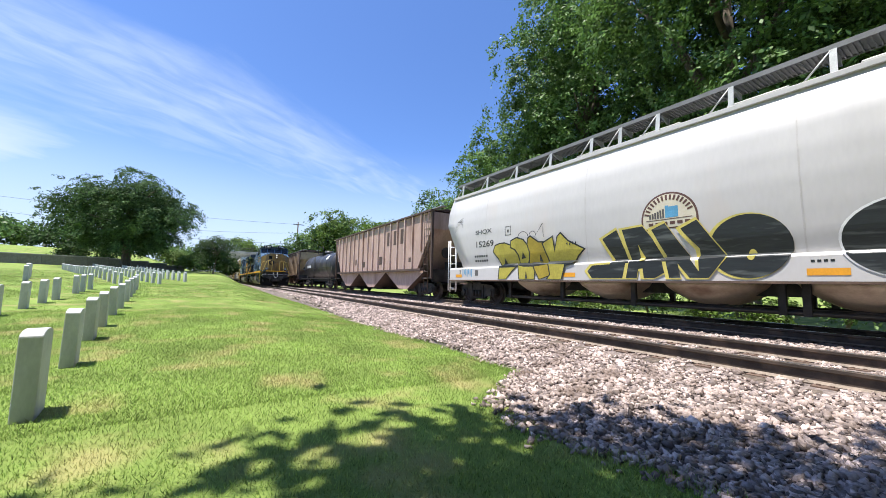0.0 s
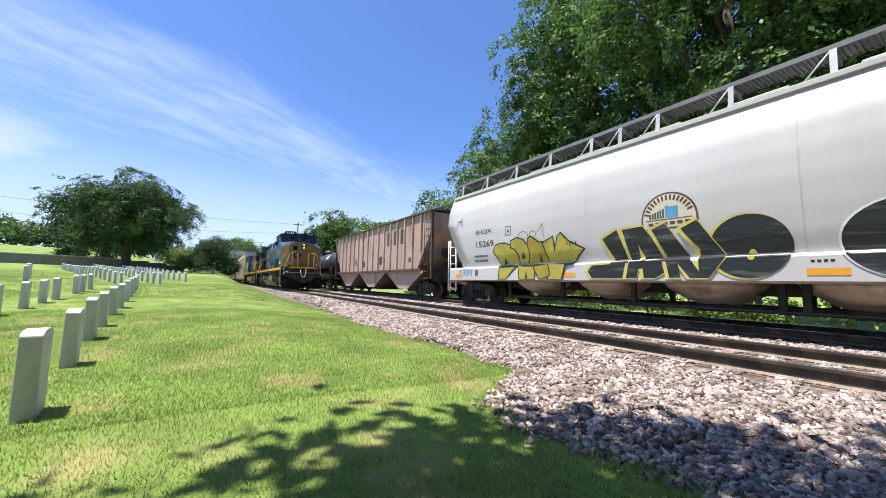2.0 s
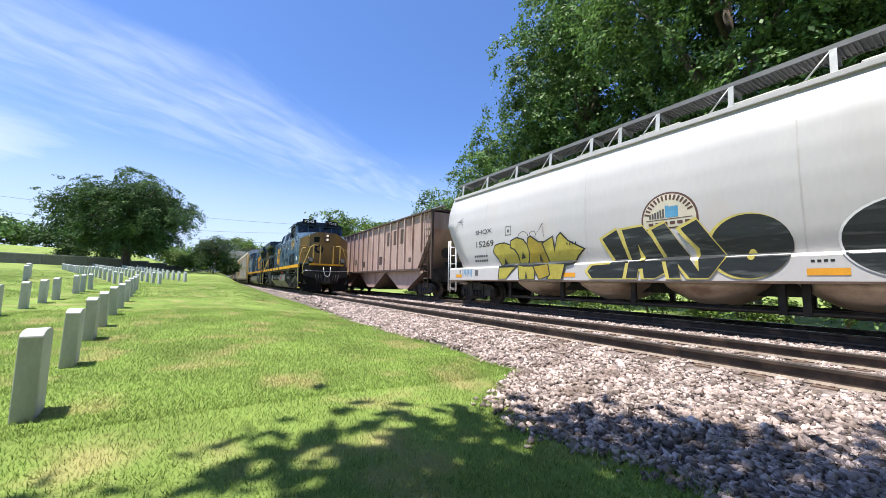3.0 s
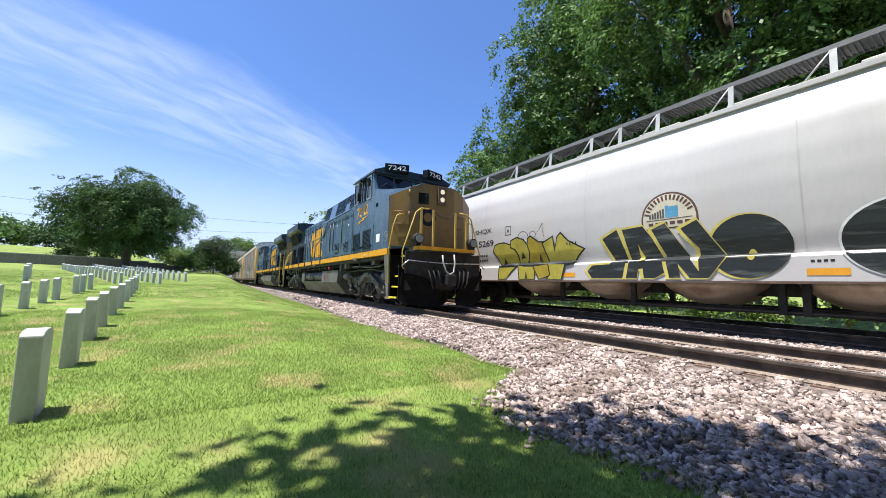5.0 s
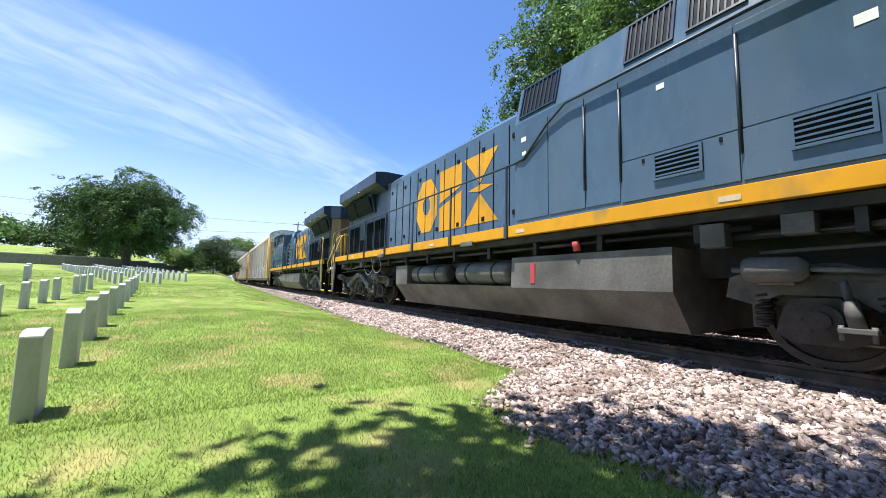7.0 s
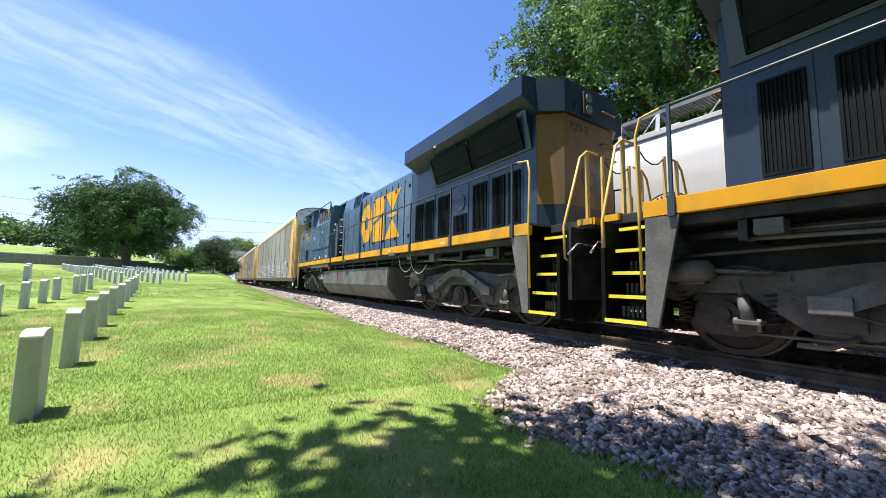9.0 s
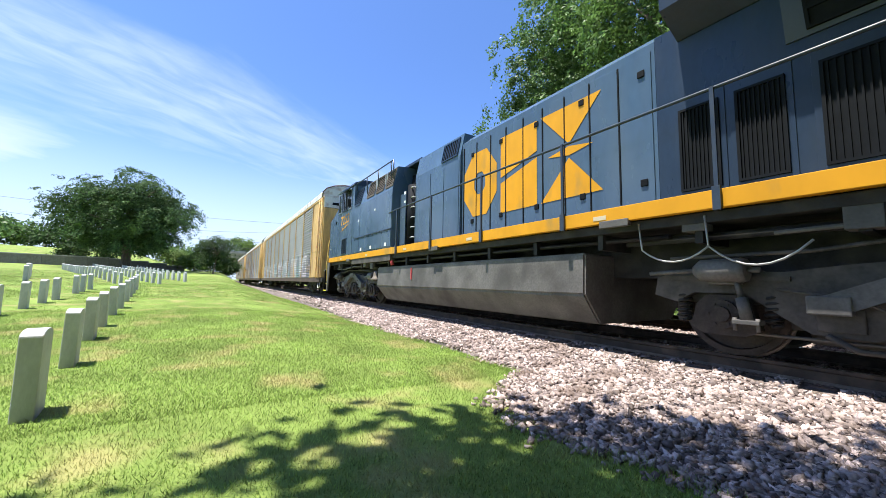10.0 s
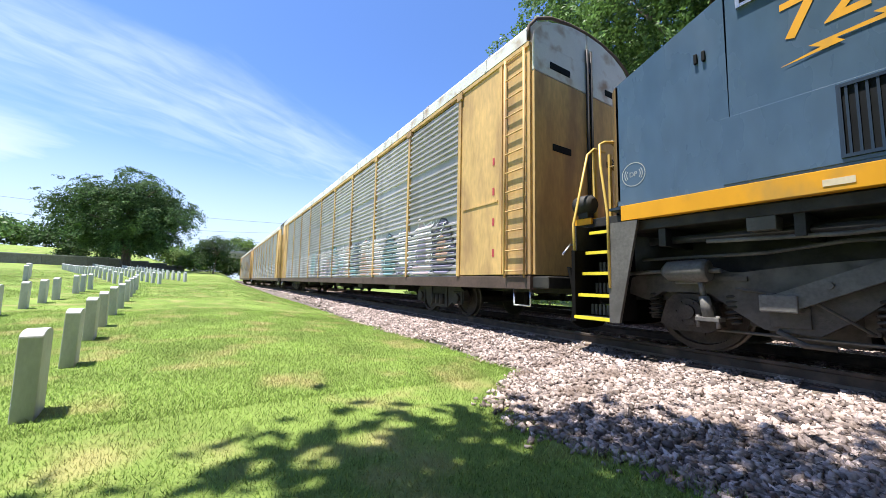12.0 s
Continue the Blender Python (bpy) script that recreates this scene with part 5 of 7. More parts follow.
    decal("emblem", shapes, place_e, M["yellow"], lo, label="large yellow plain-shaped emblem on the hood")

    # radiator housing with overhanging wings; he is where the hood ends
    he, fd = (19.76, 0.12) if reservoirs else (20.28, 0.36)
    bm = B()
    box(bm, -H, H, 15.204, he, 1.835, 4.2)
    rad = part("radiator_housing", bm, M["blue2"], lo)
    bm = B()
    prism(bm, [(-1.12, 3.98), (-1.55, 4.20), (-1.55, 4.58), (-1.2, 4.64), (1.2, 4.64), (1.55, 4.58), (1.55, 4.20), (1.12, 3.98)], "y", 15.5, he + 0.08)
    part("radiator_wing", bm, M["blue2"], rad, "dark blue overhanging radiator wings")
    for q in (-1, 1):
        bm = B()
        prism(bm, [(q * (H - 0.02), 3.34), (q * (H + 0.02), 3.34), (q * 1.30, 4.10), (q * (H - 0.02), 4.10)], "y", 16.55, he - 0.1)
        part("radiator_slope", bm, M["blue2"], rad)
        for u0, u1 in ((16.75, 18.3), (18.42, he - 0.3)):
            grille_part(rad, q, H + 0.05, u0, u1, 3.42, 3.98, -0.37, slats=1)
        for k, (u0, u1) in enumerate(((15.45, 15.95), (16.05, 16.55), (16.75, 17.35), (17.5, 18.1), (18.3, 18.85), (19.0, 19.45), (19.5, 19.9))):
            if u1 > he:
                continue
            side_plate(rad, "hood_door", q, H, u0 - 0.03, u1 + 0.03, 1.92, 3.2, M["blue2"], 0.012)
            grille_part(rad, q, H + 0.014, u0 + 0.06, u1 - 0.06, 2.0 if k != 3 else 2.0, 3.0 if k != 3 else 2.4, slats=9, upright=True)
        bm = B()
        cyl(bm, (q * (H + 0.01), 17.8, 2.72), (q * (H + 0.03), 17.8, 2.72), 0.2, 20)
        part("fan_cover", bm, M["blue2"], rad)
        bm = B()
        box(bm, *sorted((q * 1.50, q * 1.56)), 17.2, 17.3, 4.02 + 0.16, 4.21)
        part("wing_lamp", bm, M["white"], rad)
    # hood end, folded in plan
    fold = [(-H, he + 0.004), (-0.75, he + fd), (0.75, he + fd), (H, he + 0.004)]
    for nm, z0, z1, mt, lb in (("hood_end", 2.25, 3.975, "yellow_worn_shaded", "worn yellow hood end, coloured darker for shade"), ("hood_end_base", 1.84, 2.245, "blue2", "")):
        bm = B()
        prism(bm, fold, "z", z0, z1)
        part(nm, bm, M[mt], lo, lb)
    bm = B()
    prism(bm, [(-1.2, he + 0.084), (-0.8, he + fd + 0.06), (0.8, he + fd + 0.06), (1.2, he + 0.084)], "z", 3.98, 4.62)
    part("hood_end_cap", bm, M["blue2"], lo)
    decal("emblem", ring(0, 0, 0.14, 0.28, 24), lambda a, b: (a, he + fd + 0.006, 2.85 + b), M["blue2"], lo, label="dark blue ring emblem")
    lettering(number, 0.14, lambda a, b: (0.62 - a, he + fd + 0.006, 3.72 + b), M["blue2"], lo, width=0.55, bold=0.01)
    for z in (3.3, 3.6, 4.25):
        pipe_part(lo, "grab_iron", [(-0.7, he + fd - 0.01, z), (-0.7, he + fd + 0.1, z), (-0.3, he + fd + 0.1, z), (-0.3, he + fd - 0.01, z)], 0.015, M["yellow_worn_shaded"], 6)
    bm = B()
    box(bm, 0.05, 0.3, he + fd + 0.064, he + fd + 0.11, 4.05, 4.5, 0.02)
    h = part("headlight", bm, M["black"], lo, "twin rear headlights")
    for z in (4.16, 4.38):
        bm = B()
        cyl(bm, (0.17, he + fd + 0.105, z), (0.17, he + fd + 0.14, z), 0.085, 16)
        part("lens", bm, M["lens_off"], h)

    # road number and lightning flash on the cab side
    if s < 0:
        place_n = lambda a, b: (-(W + 0.006), 3.28 - a, 3.15 + b + 0.05 * a)
    else:
        place_n = lambda a, b: (W + 0.006, 1.86 + a, 3.14 + b + 0.04 * a)
    lettering(number, 0.40, lambda a, b: place_n(a + 0.04, b), M["yellow"], lo, width=1.16, bold=0.014, name="road_number")
    decal("flash", [BOLT], lambda a, b: tuple(Vector(place_n(a, b * 0.62 - 0.24 - 0.04 * a)) + Vector((s * 0.004, 0, 0))), M["yellow"], lo, label="yellow lightning flash")

    # fuel tank
    if not reservoirs:
        bm = B()
        prism(bm, [(-1.42, 1.26), (1.42, 1.26), (1.44, 0.64), (1.08, 0.20), (-1.08, 0.20), (-1.44, 0.64)], "y", 6.12, 14.25)
        bmesh.ops.bevel(bm, geom=bm.edges[:], offset=0.03, segments=2, affect="EDGES")
        ft = part("fuel_tank", bm, M["grey_dirt"], lo, "long dusty grey fuel tank")
        bm = B()
        box(bm, *sorted((s * 1.43, s * 1.45)), 8.6, 8.66, 0.86, 1.18)
        part("fuel_gauge", bm, M["red"], ft, "red fuel gauge")
    else:
        bm = B()
        prism(bm, [(-1.42, 1.26), (1.42, 1.26), (1.44, 0.72), (1.02, 0.20), (-1.02, 0.20), (-1.44, 0.72)], "y", 5.95, 8.75)
        prism(bm, [(-1.42, 0.74), (1.42, 0.74), (1.02, 0.20), (-1.02, 0.20)], "y", 8.70, 13.85)
        box(bm, -0.8, 0.8, 8.7, 13.8, 0.7, 1.28)
        box(bm, -1.42, 1.42, 13.1, 13.85, 0.7, 1.26, 0.02)
        ft = part("fuel_tank", bm, M["grey_dirt"], lo, "dusty grey fuel tank with a shelf")
        for q in (-1, 1):
            for u0, u1 in ((8.95, 10.75), (11.2, 12.95)):
                bm = B()
                tube(bm, [(q * 1.16, u0, 1.0), (q * 1.16, u0 + 0.08, 1.0), (q * 1.16, u1 - 0.08, 1.0), (q * 1.16, u1, 1.0)], [0.13, 0.225, 0.225, 0.13], 20)
                rs = part("air_reservoir", bm, M["grey_dirt"], lo, "grey air reservoir cylinder")
                for k in (0.25, 0.75):
                    bm = B()
                    uu = u0 + (u1 - u0) * k
                    tube(bm, [(q * 1.16, uu - 0.03, 1.0), (q * 1.16, uu + 0.03, 1.0)], 0.235, 20)
                    part("strap", bm, M["black"], rs)
        bm = B()
        box(bm, *sorted((s * 1.42, s * 1.445)), 8.16, 8.26, 0.8, 1.14)
        part("fuel_gauge", bm, M["red"], ft)
    # little flag lamp over the tank
    bm = B()
    cyl(bm, (s * 1.42, 7.3, 1.30), (s * 1.46, 7.3, 1.44), 0.06, 8)
    part("filler_cap", bm, M["red"], lo, "red filler cap")

    if long_cab:
        bm = B()
        rings = []
        for r, z in ((0.05, 1.42), (0.09, 1.38), (0.11, 1.28), (0.13, 1.20), (0.20, 1.13), (0.20, 1.11)):
            rings.append([bm.verts.new((s * 1.36 + r * math.cos(a), 5.85 + r * math.sin(a), z - 0.27)) for a in np.linspace(0, 2 * math.pi, 18, endpoint=False)])
        for ra, rb in zip(rings, rings[1:]):
            for i in range(18):
                bm.faces.new((ra[i], ra[(i + 1) % 18], rb[(i + 1) % 18], rb[i])).smooth = True
        bm.faces.new(rings[0])
        bm.faces.new(rings[-1])
        bmesh.ops.recalc_face_normals(bm, faces=bm.faces[:])
        part("bell", bm, M["bowl_metal"], lo, "dull bronze bell under the sill")
    # sagging chains over the rear truck
    for q in (-1, 1):
        for u0, w, dip in ((15.1, 0.75, 0.16), (15.85, 0.85, 0.22)):
            pipe_part(lo, "safety_chain", [(q * 1.46, u0, 1.58)] + [(q * 1.40, u0 + w * k / 8, 1.24 - dip * (1 - (2 * k / 8 - 1) ** 2)) for k in range(9)], 0.012, M["galv"], 5)
        # conduits, junction boxes and brackets below the sill
        pipe_part(lo, "conduit", [(q * 1.30, 16.4, 1.34), (q * 1.34, 17.2, 1.36), (q * 1.34, 18.3, 1.28), (q * 1.30, 19.6, 1.30)], 0.024, M["grey_dirt"], 6)
        pipe_part(lo, "conduit", [(q * 1.34, 1.1, 1.30), (q * 1.34, 2.2, 1.28), (q * 1.36, 3.4, 1.36), (q * 1.30, 4.4, 1.36)], 0.024, M["grey_dirt"], 6)
        for uu, z0, h in ((1.5, 1.36, 0.14), (4.7, 1.30, 0.2), (5.4, 1.22, 0.26), (15.6, 1.42, 0.12), (16.9, 1.30, 0.22), (19.2, 1.32, 0.16)):
            bm = B()
            box(bm, *sorted((q * 1.22, q * 1.44)), uu, uu + 0.24, z0, z0 + h, 0.012)
            part("junction_box", bm, M["grey_dirt"], lo)

    loco_truck(lo, 2.78, sense)
    loco_truck(lo, 17.85, sense)
    steps_and_stringers(lo, 0.0, -1, M["blue2"])
    steps_and_stringers(lo, 20.5, 1, M["blue2"])
    porch(lo, 0.0, -1, blue)
    porch(lo, 20.5, 1, blue)
    pipe_part(lo, "jumper_hose", [(-0.22, -0.95, 1.62), (-0.22, -1.0, 1.40), (-0.14, -1.04, 1.12), (0.0, -1.05, 1.04), (0.14, -1.04, 1.12), (0.20, -1.0, 1.40), (0.20, -0.95, 1.66)], 0.026, M["galv"], 8)
    # ditch lights and snow plough in front
    for q in (-1, 1):
        bm = B()
        tube(bm, [(q * 0.99, -0.58, 2.08), (q * 0.99, -0.64, 2.08), (q * 0.99, -0.84, 2.08), (q * 0.99, -0.90, 2.08)], [0.09, 0.155, 0.165, 0.15], 20)
        box(bm, *sorted((q * 0.91, q * 1.07)), -0.84, -0.66, 1.855, 1.96, 0.01)
        dl = part("ditch_light", bm, M["black"], lo, "round black ditch light")
        bm = B()
        cyl(bm, (q * 0.99, -0.915, 2.08), (q * 0.99, -0.87, 2.08), 0.12, 20)
        part("lens", bm, M["lens_off"], dl)
    for q in (-1, 1):
        bm = B()
        cols = []
        for k in range(9):
            f = k / 8
            x = q * (0.30 + 1.16 * f)
            top = 1.02 - 0.52 * (1 - f) ** 3 - 0.10 * f ** 4
            cols.append([(x, -1.06 + 0.30 * f + 0.10 * math.sin(math.pi * w) * (1 - 0.4 * f) + 0.06 * (1 - w), 0.10 + 0.14 * f ** 5 + (top - 0.10) * w) for w in (0, 0.25, 0.5, 0.75, 1.0)])
        for dy in (0.0, 0.045):
            vv = [[bm.verts.new((x, y + dy, z)) for x, y, z in col] for col in cols]
            for ca, cb in zip(vv, vv[1:]):
                for i in range(4):
                    bm.faces.new((ca[i], ca[i + 1], cb[i + 1], cb[i]))
            if dy == 0.0:
                front = vv
        rim = lambda v: [c[0] for c in v] + v[-1][1:] + [c[-1] for c in v[-2::-1]] + v[0][-2:0:-1]
        fa, fb = rim(front), rim(vv)
        for i in range(len(fa)):
            bm.faces.new((fa[i], fa[(i + 1) % len(fa)], fb[(i + 1) % len(fb)], fb[i]))
        bmesh.ops.recalc_face_normals(bm, faces=bm.faces[:])
        part("plough_blade", bm, M["plough"], lo, "black snow plough blade")
    return lo


LOCO_1 = locomotive(pose(TRACK1, 47.0, LEVEL1), "7242", "blue and yellow leading locomotive with a worn yellow nose", -1, 1, True)
LOCO_2 = locomotive(pose(TRACK1, 90.0, LEVEL1, 0, 0, 180), "7253", "blue and yellow second locomotive running hood first", 1, -1, False)
fit_width(LOCO_1, 1.04, 1.025)
fit_width(LOCO_2, 1.04, 1.025)


# ---------------------------------------------------------------- freight car paints
M["car_white"] = pmat("hopper_white_paint", (0.565, 0.545, 0.535), 0.42, var=0.04, scale=0.7, fine=14, dirt=(0.58, 0.53, 0.50), amount=0.12, dscale=0.8, stretch=(1, 1, 0.3))
M["seam"] = pmat("weld_seam_paint", (0.50, 0.475, 0.46), 0.5, var=0.08)
M["bowl"] = pmat("hopper_outlet_paint", (0.52, 0.43, 0.34), 0.6, var=0.15, scale=1.5, fine=20, dirt=(0.22, 0.14, 0.10), amount=0.4, dscale=1.5)
M["grating"] = pmat("walk_grating", (0.19, 0.19, 0.19), 0.6, metal=0.2, var=0.15)
M["brown"] = pmat("hopper_faded_brown", (0.47, 0.325, 0.275), 0.75, var=0.22, scale=0.9, fine=16, dirt=(0.22, 0.125, 0.095), amount=0.36, dscale=0.9, stretch=(1, 1, 0.22))
M["rib_pale"] = pmat("faded_rib_paint", (0.56, 0.42, 0.365), 0.75, var=0.2, scale=1.2, fine=16, dirt=(0.30, 0.17, 0.12), amount=0.3, dscale=1.4, stretch=(1, 1, 0.3))
# dark brown of roofs, sills and posts; also paints shade on the bay slopes
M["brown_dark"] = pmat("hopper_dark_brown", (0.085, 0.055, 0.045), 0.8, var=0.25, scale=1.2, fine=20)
M["tan"] = pmat("hopper_tan", (0.36, 0.27, 0.18), 0.75, var=0.18, scale=0.9, fine=16, dirt=(0.16, 0.10, 0.07), amount=0.35, dscale=1.0)
M["tank"] = pmat("tank_black", (0.028, 0.028, 0.032), 0.42, var=0.25, scale=0.9, fine=14, dirt=(0.09, 0.08, 0.075), amount=0.35, dscale=0.8, stretch=(1, 1, 0.4))
M["jet"] = pmat("spray_black", (0.016, 0.019, 0.02), 0.5, var=0.3, scale=3, fine=22, dirt=(0.10, 0.11, 0.105), amount=0.22, dscale=4.0, stretch=(1, 0.35, 2.2))
M["olive"] = pmat("spray_olive_yellow", (0.40, 0.345, 0.055), 0.55, var=0.2, scale=2, fine=18)
M["olive_deep"] = pmat("spray_deep_yellow", (0.36, 0.27, 0.03), 0.55, var=0.2, scale=2, fine=18)
M["olive_rim"] = pmat("spray_pale_yellow", (0.62, 0.52, 0.13), 0.55, var=0.15)
M["orange"] = pmat("reflector_orange", (0.75, 0.33, 0.02), 0.5, var=0.1)
M["cream"] = pmat("badge_cream", (0.66, 0.60, 0.47), 0.5, var=0.06)
M["badge_brown"] = pmat("badge_brown", (0.11, 0.05, 0.04), 0.5, var=0.1)
M["sky_blue"] = pmat("paint_light_blue", (0.10, 0.32, 0.52), 0.5, var=0.15)
M["rack_grey"] = pmat("rack_screen_grey", (0.45, 0.43, 0.465), 0.65, metal=0.0, var=0.14, scale=0.8, fine=20, dirt=(0.27, 0.25, 0.26), amount=0.36, dscale=1.1, stretch=(1, 1, 0.5), rand=0.14)
M["rack_yellow"] = pmat("rack_faded_yellow", (0.60, 0.385, 0.155), 0.66, var=0.2, scale=0.9, fine=16, dirt=(0.27, 0.15, 0.08), amount=0.42, dscale=1.5, stretch=(1, 1, 0.3))
M["rack_white"] = pmat("rack_roof_white", (0.72, 0.71, 0.68), 0.55, var=0.08, scale=1.2, dirt=(0.40, 0.28, 0.2), amount=0.25, dscale=2.5)
for nm, c in (("spray_white", (0.75, 0.75, 0.77)), ("spray_teal", (0.22, 0.38, 0.42)), ("spray_purple", (0.20, 0.18, 0.27)), ("spray_salmon", (0.46, 0.29, 0.22)), ("spray_pink", (0.55, 0.42, 0.46)), ("spray_ink", (0.03, 0.03, 0.05))):
    M[nm] = pmat(nm, c, 0.55, var=0.15, scale=2, fine=15)


def widen(poly, d):
    """The outline moved outwards by d along its own normals."""
    area = sum(a[0] * b[1] - b[0] * a[1] for a, b in zip(poly, poly[1:] + poly[:1]))
    turn = 1 if area > 0 else -1
    out = []
    for i, q in enumerate(poly):
        o, r = Vector(poly[i - 1]), Vector(poly[(i + 1) % len(poly)])
        e0, e1 = (Vector(q) - o).normalized(), (r - Vector(q)).normalized()
        nrm = (Vector((e0.y, -e0.x)) + Vector((e1.y, -e1.x))) * turn
        k = max(0.55, nrm.length / 2)
        nrm = nrm.normalized() if nrm.length > 0.01 else Vector((0, 0))
        out.append((q[0] + nrm.x * d / k, q[1] + nrm.y * d / k))
    return out


def ladder(parent, x, y, z0, z1, across, w, mat, name="ladder", step=0.36):
    """Two stiles with rungs between; across is 'x' or 'y'."""
    bm = B()
    d = Vector((1, 0, 0)) if across == "x" else Vector((0, 1, 0))
    p = Vector((x, y, 0))
    for s in (-0.5, 0.5):
        tube(bm, [p + d * w * s + Vector((0, 0, z0)), p + d * w * s + Vector((0, 0, z1))], 0.022, 6)
    z = z0 + 0.12
    while z < z1:
        tube(bm, [p - d * w / 2 + Vector((0, 0, z)), p + d * w / 2 + Vector((0, 0, z))], 0.014, 6)
        z += step
    return part(name, bm, mat, parent)


def car_coupler(parent, y, d):
    bm = B()
    box(bm, -0.1, 0.1, *sorted((y, y + d * 0.65)), 0.74, 0.98, 0.03)
    box(bm, -0.16, 0.16, *sorted((y + d * 0.45, y + d * 0.75)), 0.70, 1.02, 0.05)
    return part("coupler", bm, M["rust"], parent)


# ---------------------------------------------------------------- white covered hopper
WALL_W, WALL_Z = [1.46, 1.54, 1.58, 1.60, 1.585, 1.53, 1.43, 1.33, 1.24], [1.40, 1.8, 2.3, 2.8, 3.3, 3.8, 4.14, 4.40, 4.57]


def car_side(z):
    return float(np.interp(z, WALL_Z, WALL_W))


def white_hopper():
    c = thing("covered_hopper_car", "white curved-side covered hopper car with black and yellow spray paint", "hopper car", pose(TRACK2, 0, LEVEL2), "standing freight cars")
    y0, y1 = -4.6, 13.45
    zs = np.linspace(1.40, 4.57, 26)
    half = [(float(np.interp(z, WALL_Z, WALL_W)), float(z)) for z in zs] + [(0.98, 4.74), (0.6, 4.90), (0.0, 4.92)]
    prof = [(-w, z) for w, z in half] + [(w, z) for w, z in half[-2::-1]]
    bm = B()
    ny = 24
    rows = []
    for w, z in prof:
        cutb = max(0.0, 3.30 - z) * 0.58
        rows.append([bm.verts.new((w, y0 + cutb + (y1 - y0 - 2 * cutb) * j / ny, z)) for j in range(ny + 1)])
    for a, b in zip(rows, rows[1:]):
        for j in range(ny):
            bm.faces.new((a[j], a[j + 1], b[j + 1], b[j])).smooth = True
    for j in (0, ny):
        n = len(rows)
        for i in range(n // 2):
            if rows[i + 1][j] is rows[n - 2 - i][j]:
                bm.faces.new((rows[i][j], rows[i + 1][j], rows[n - 1 - i][j]))
            else:
                bm.faces.new((rows[i][j], rows[i + 1][j], rows[n - 2 - i][j], rows[n - 1 - i][j]))
    bmesh.ops.recalc_face_normals(bm, faces=bm.faces[:])
    part("body", bm, M["car_white"], c, "smooth white curved car body")

    def skin(d):
        return lambda a, b: (-(car_side(b) + d) if b > 1.42 else -(1.605 + d), a, b)

    # weld seams round the sides
    for y in (10.75, 6.3, 1.85, -2.3):
        for s in (-1, 1):
            bm = B()
            pts = [(s * (car_side(z) + 0.004), z) for z in np.linspace(1.44, 4.4, 22)]
            for (xa, za), (xb, zb) in zip(pts, pts[1:]):
                vs = [bm.verts.new(p) for p in ((xa, y - 0.012, za), (xa, y + 0.012, za), (xb, y + 0.012, zb), (xb, y - 0.012, zb))]
                bm.faces.new(vs)
            part("weld_seam", bm, M["seam"], c)
    # side sill, eave rim
    for s in (-1, 1):
        bm = B()
        prism(bm, [(s * 1.44, 1.42), (s * 1.56, 1.42), (s * 1.605, 1.36), (s * 1.605, 0.92), (s * 1.44, 0.92)], "y", -4.3, 13.2)
        part("side_sill", bm, M["car_white"], c)
        bm = B()
        box(bm, *sorted((s * 1.42, s * 1.63)), -4.3, 13.2, 0.875, 0.918)
        part("sill_flange", bm, M["rust"], c)
        bm = B()
        box(bm, *sorted((s * 1.24, s * 1.36)), y0 + 0.1, y1 - 0.1, 4.47, 4.58, 0.01)
        part("eave_rim", bm, M["car_white"], c)
        # running board of close grating on brackets
        bm = B()
        box(bm, *sorted((s * 0.56, s * 1.13)), y0 + 0.2, y1 - 0.1, 5.125, 5.135)
        j = y0 + 0.2
        while j < y1 - 0.1:
            box(bm, *sorted((s * 0.56, s * 1.13)), j, j + 0.022, 5.10, 5.15)
            j += 0.075
        box(bm, *sorted((s * 1.13, s * 1.145)), y0 + 0.2, y1 - 0.1, 5.09, 5.19)
        box(bm, *sorted((s * 0.55, s * 0.56)), y0 + 0.2, y1 - 0.1, 5.09, 5.19)
        part("running_board", bm, M["grating"], c, "grey grating running board on the roof")
        for y in (12.9, 11.2, 9.5, 7.9, 6.35, 5.45, 4.45, 2.92, 1.38, -0.2, -1.8, -3.4):
            bm = B()
            prism(bm, [(s * 1.20, 4.58), (s * 1.22, 4.58), (s * 1.15, 5.10), (s * 1.13, 5.10)], "y", y - 0.05, y + 0.05)
            prism(bm, [(s * 1.13, 5.10), (s * 0.60, 5.10), (s * 0.60, 4.96), (s * 0.68, 4.94)], "y", y - 0.02, y + 0.02)
            tube(bm, [(s * 1.21, y + 0.42, 4.60), (s * 1.14, y + 0.03, 5.08)], 0.018, 5)
            part("bracket", bm, M["galv"], c)
    for y in np.arange(-3.6, 13, 2.1):
        bm = B()
        box(bm, -0.45, 0.45, y - 0.55, y + 0.55, 4.90, 5.02, 0.03)
        part("roof_hatch", bm, M["galv"], c)
    # outlets below
    for k, y in enumerate((8.9, 6.25, 3.75, 1.2, -1.4)):
        bm = B()
        rings = []
        for f, z in ((1.0, 0.90), (0.92, 0.78), (0.72, 0.60), (0.50, 0.46), (0.34, 0.40)):
            rings.append([bm.verts.new((1.36 * f * math.cos(a), y + 1.12 * f * math.sin(a), z)) for a in np.linspace(0, 2 * math.pi, 24, endpoint=False)])
        for a, b in zip(rings, rings[1:]):
            for i in range(24):
                bm.faces.new((a[i], a[(i + 1) % 24], b[(i + 1) % 24], b[i])).smooth = True
        bm.faces.new(rings[0])
        bm.faces.new(rings[-1])
        bmesh.ops.recalc_face_normals(bm, faces=bm.faces[:])
        o = part("hopper_outlet", bm, M["bowl"], c, "dusty tan rounded hopper outlet")
        bm = B()
        box(bm, -0.45, 0.45, y - 0.30, y + 0.30, 0.24, 0.41, 0.02)
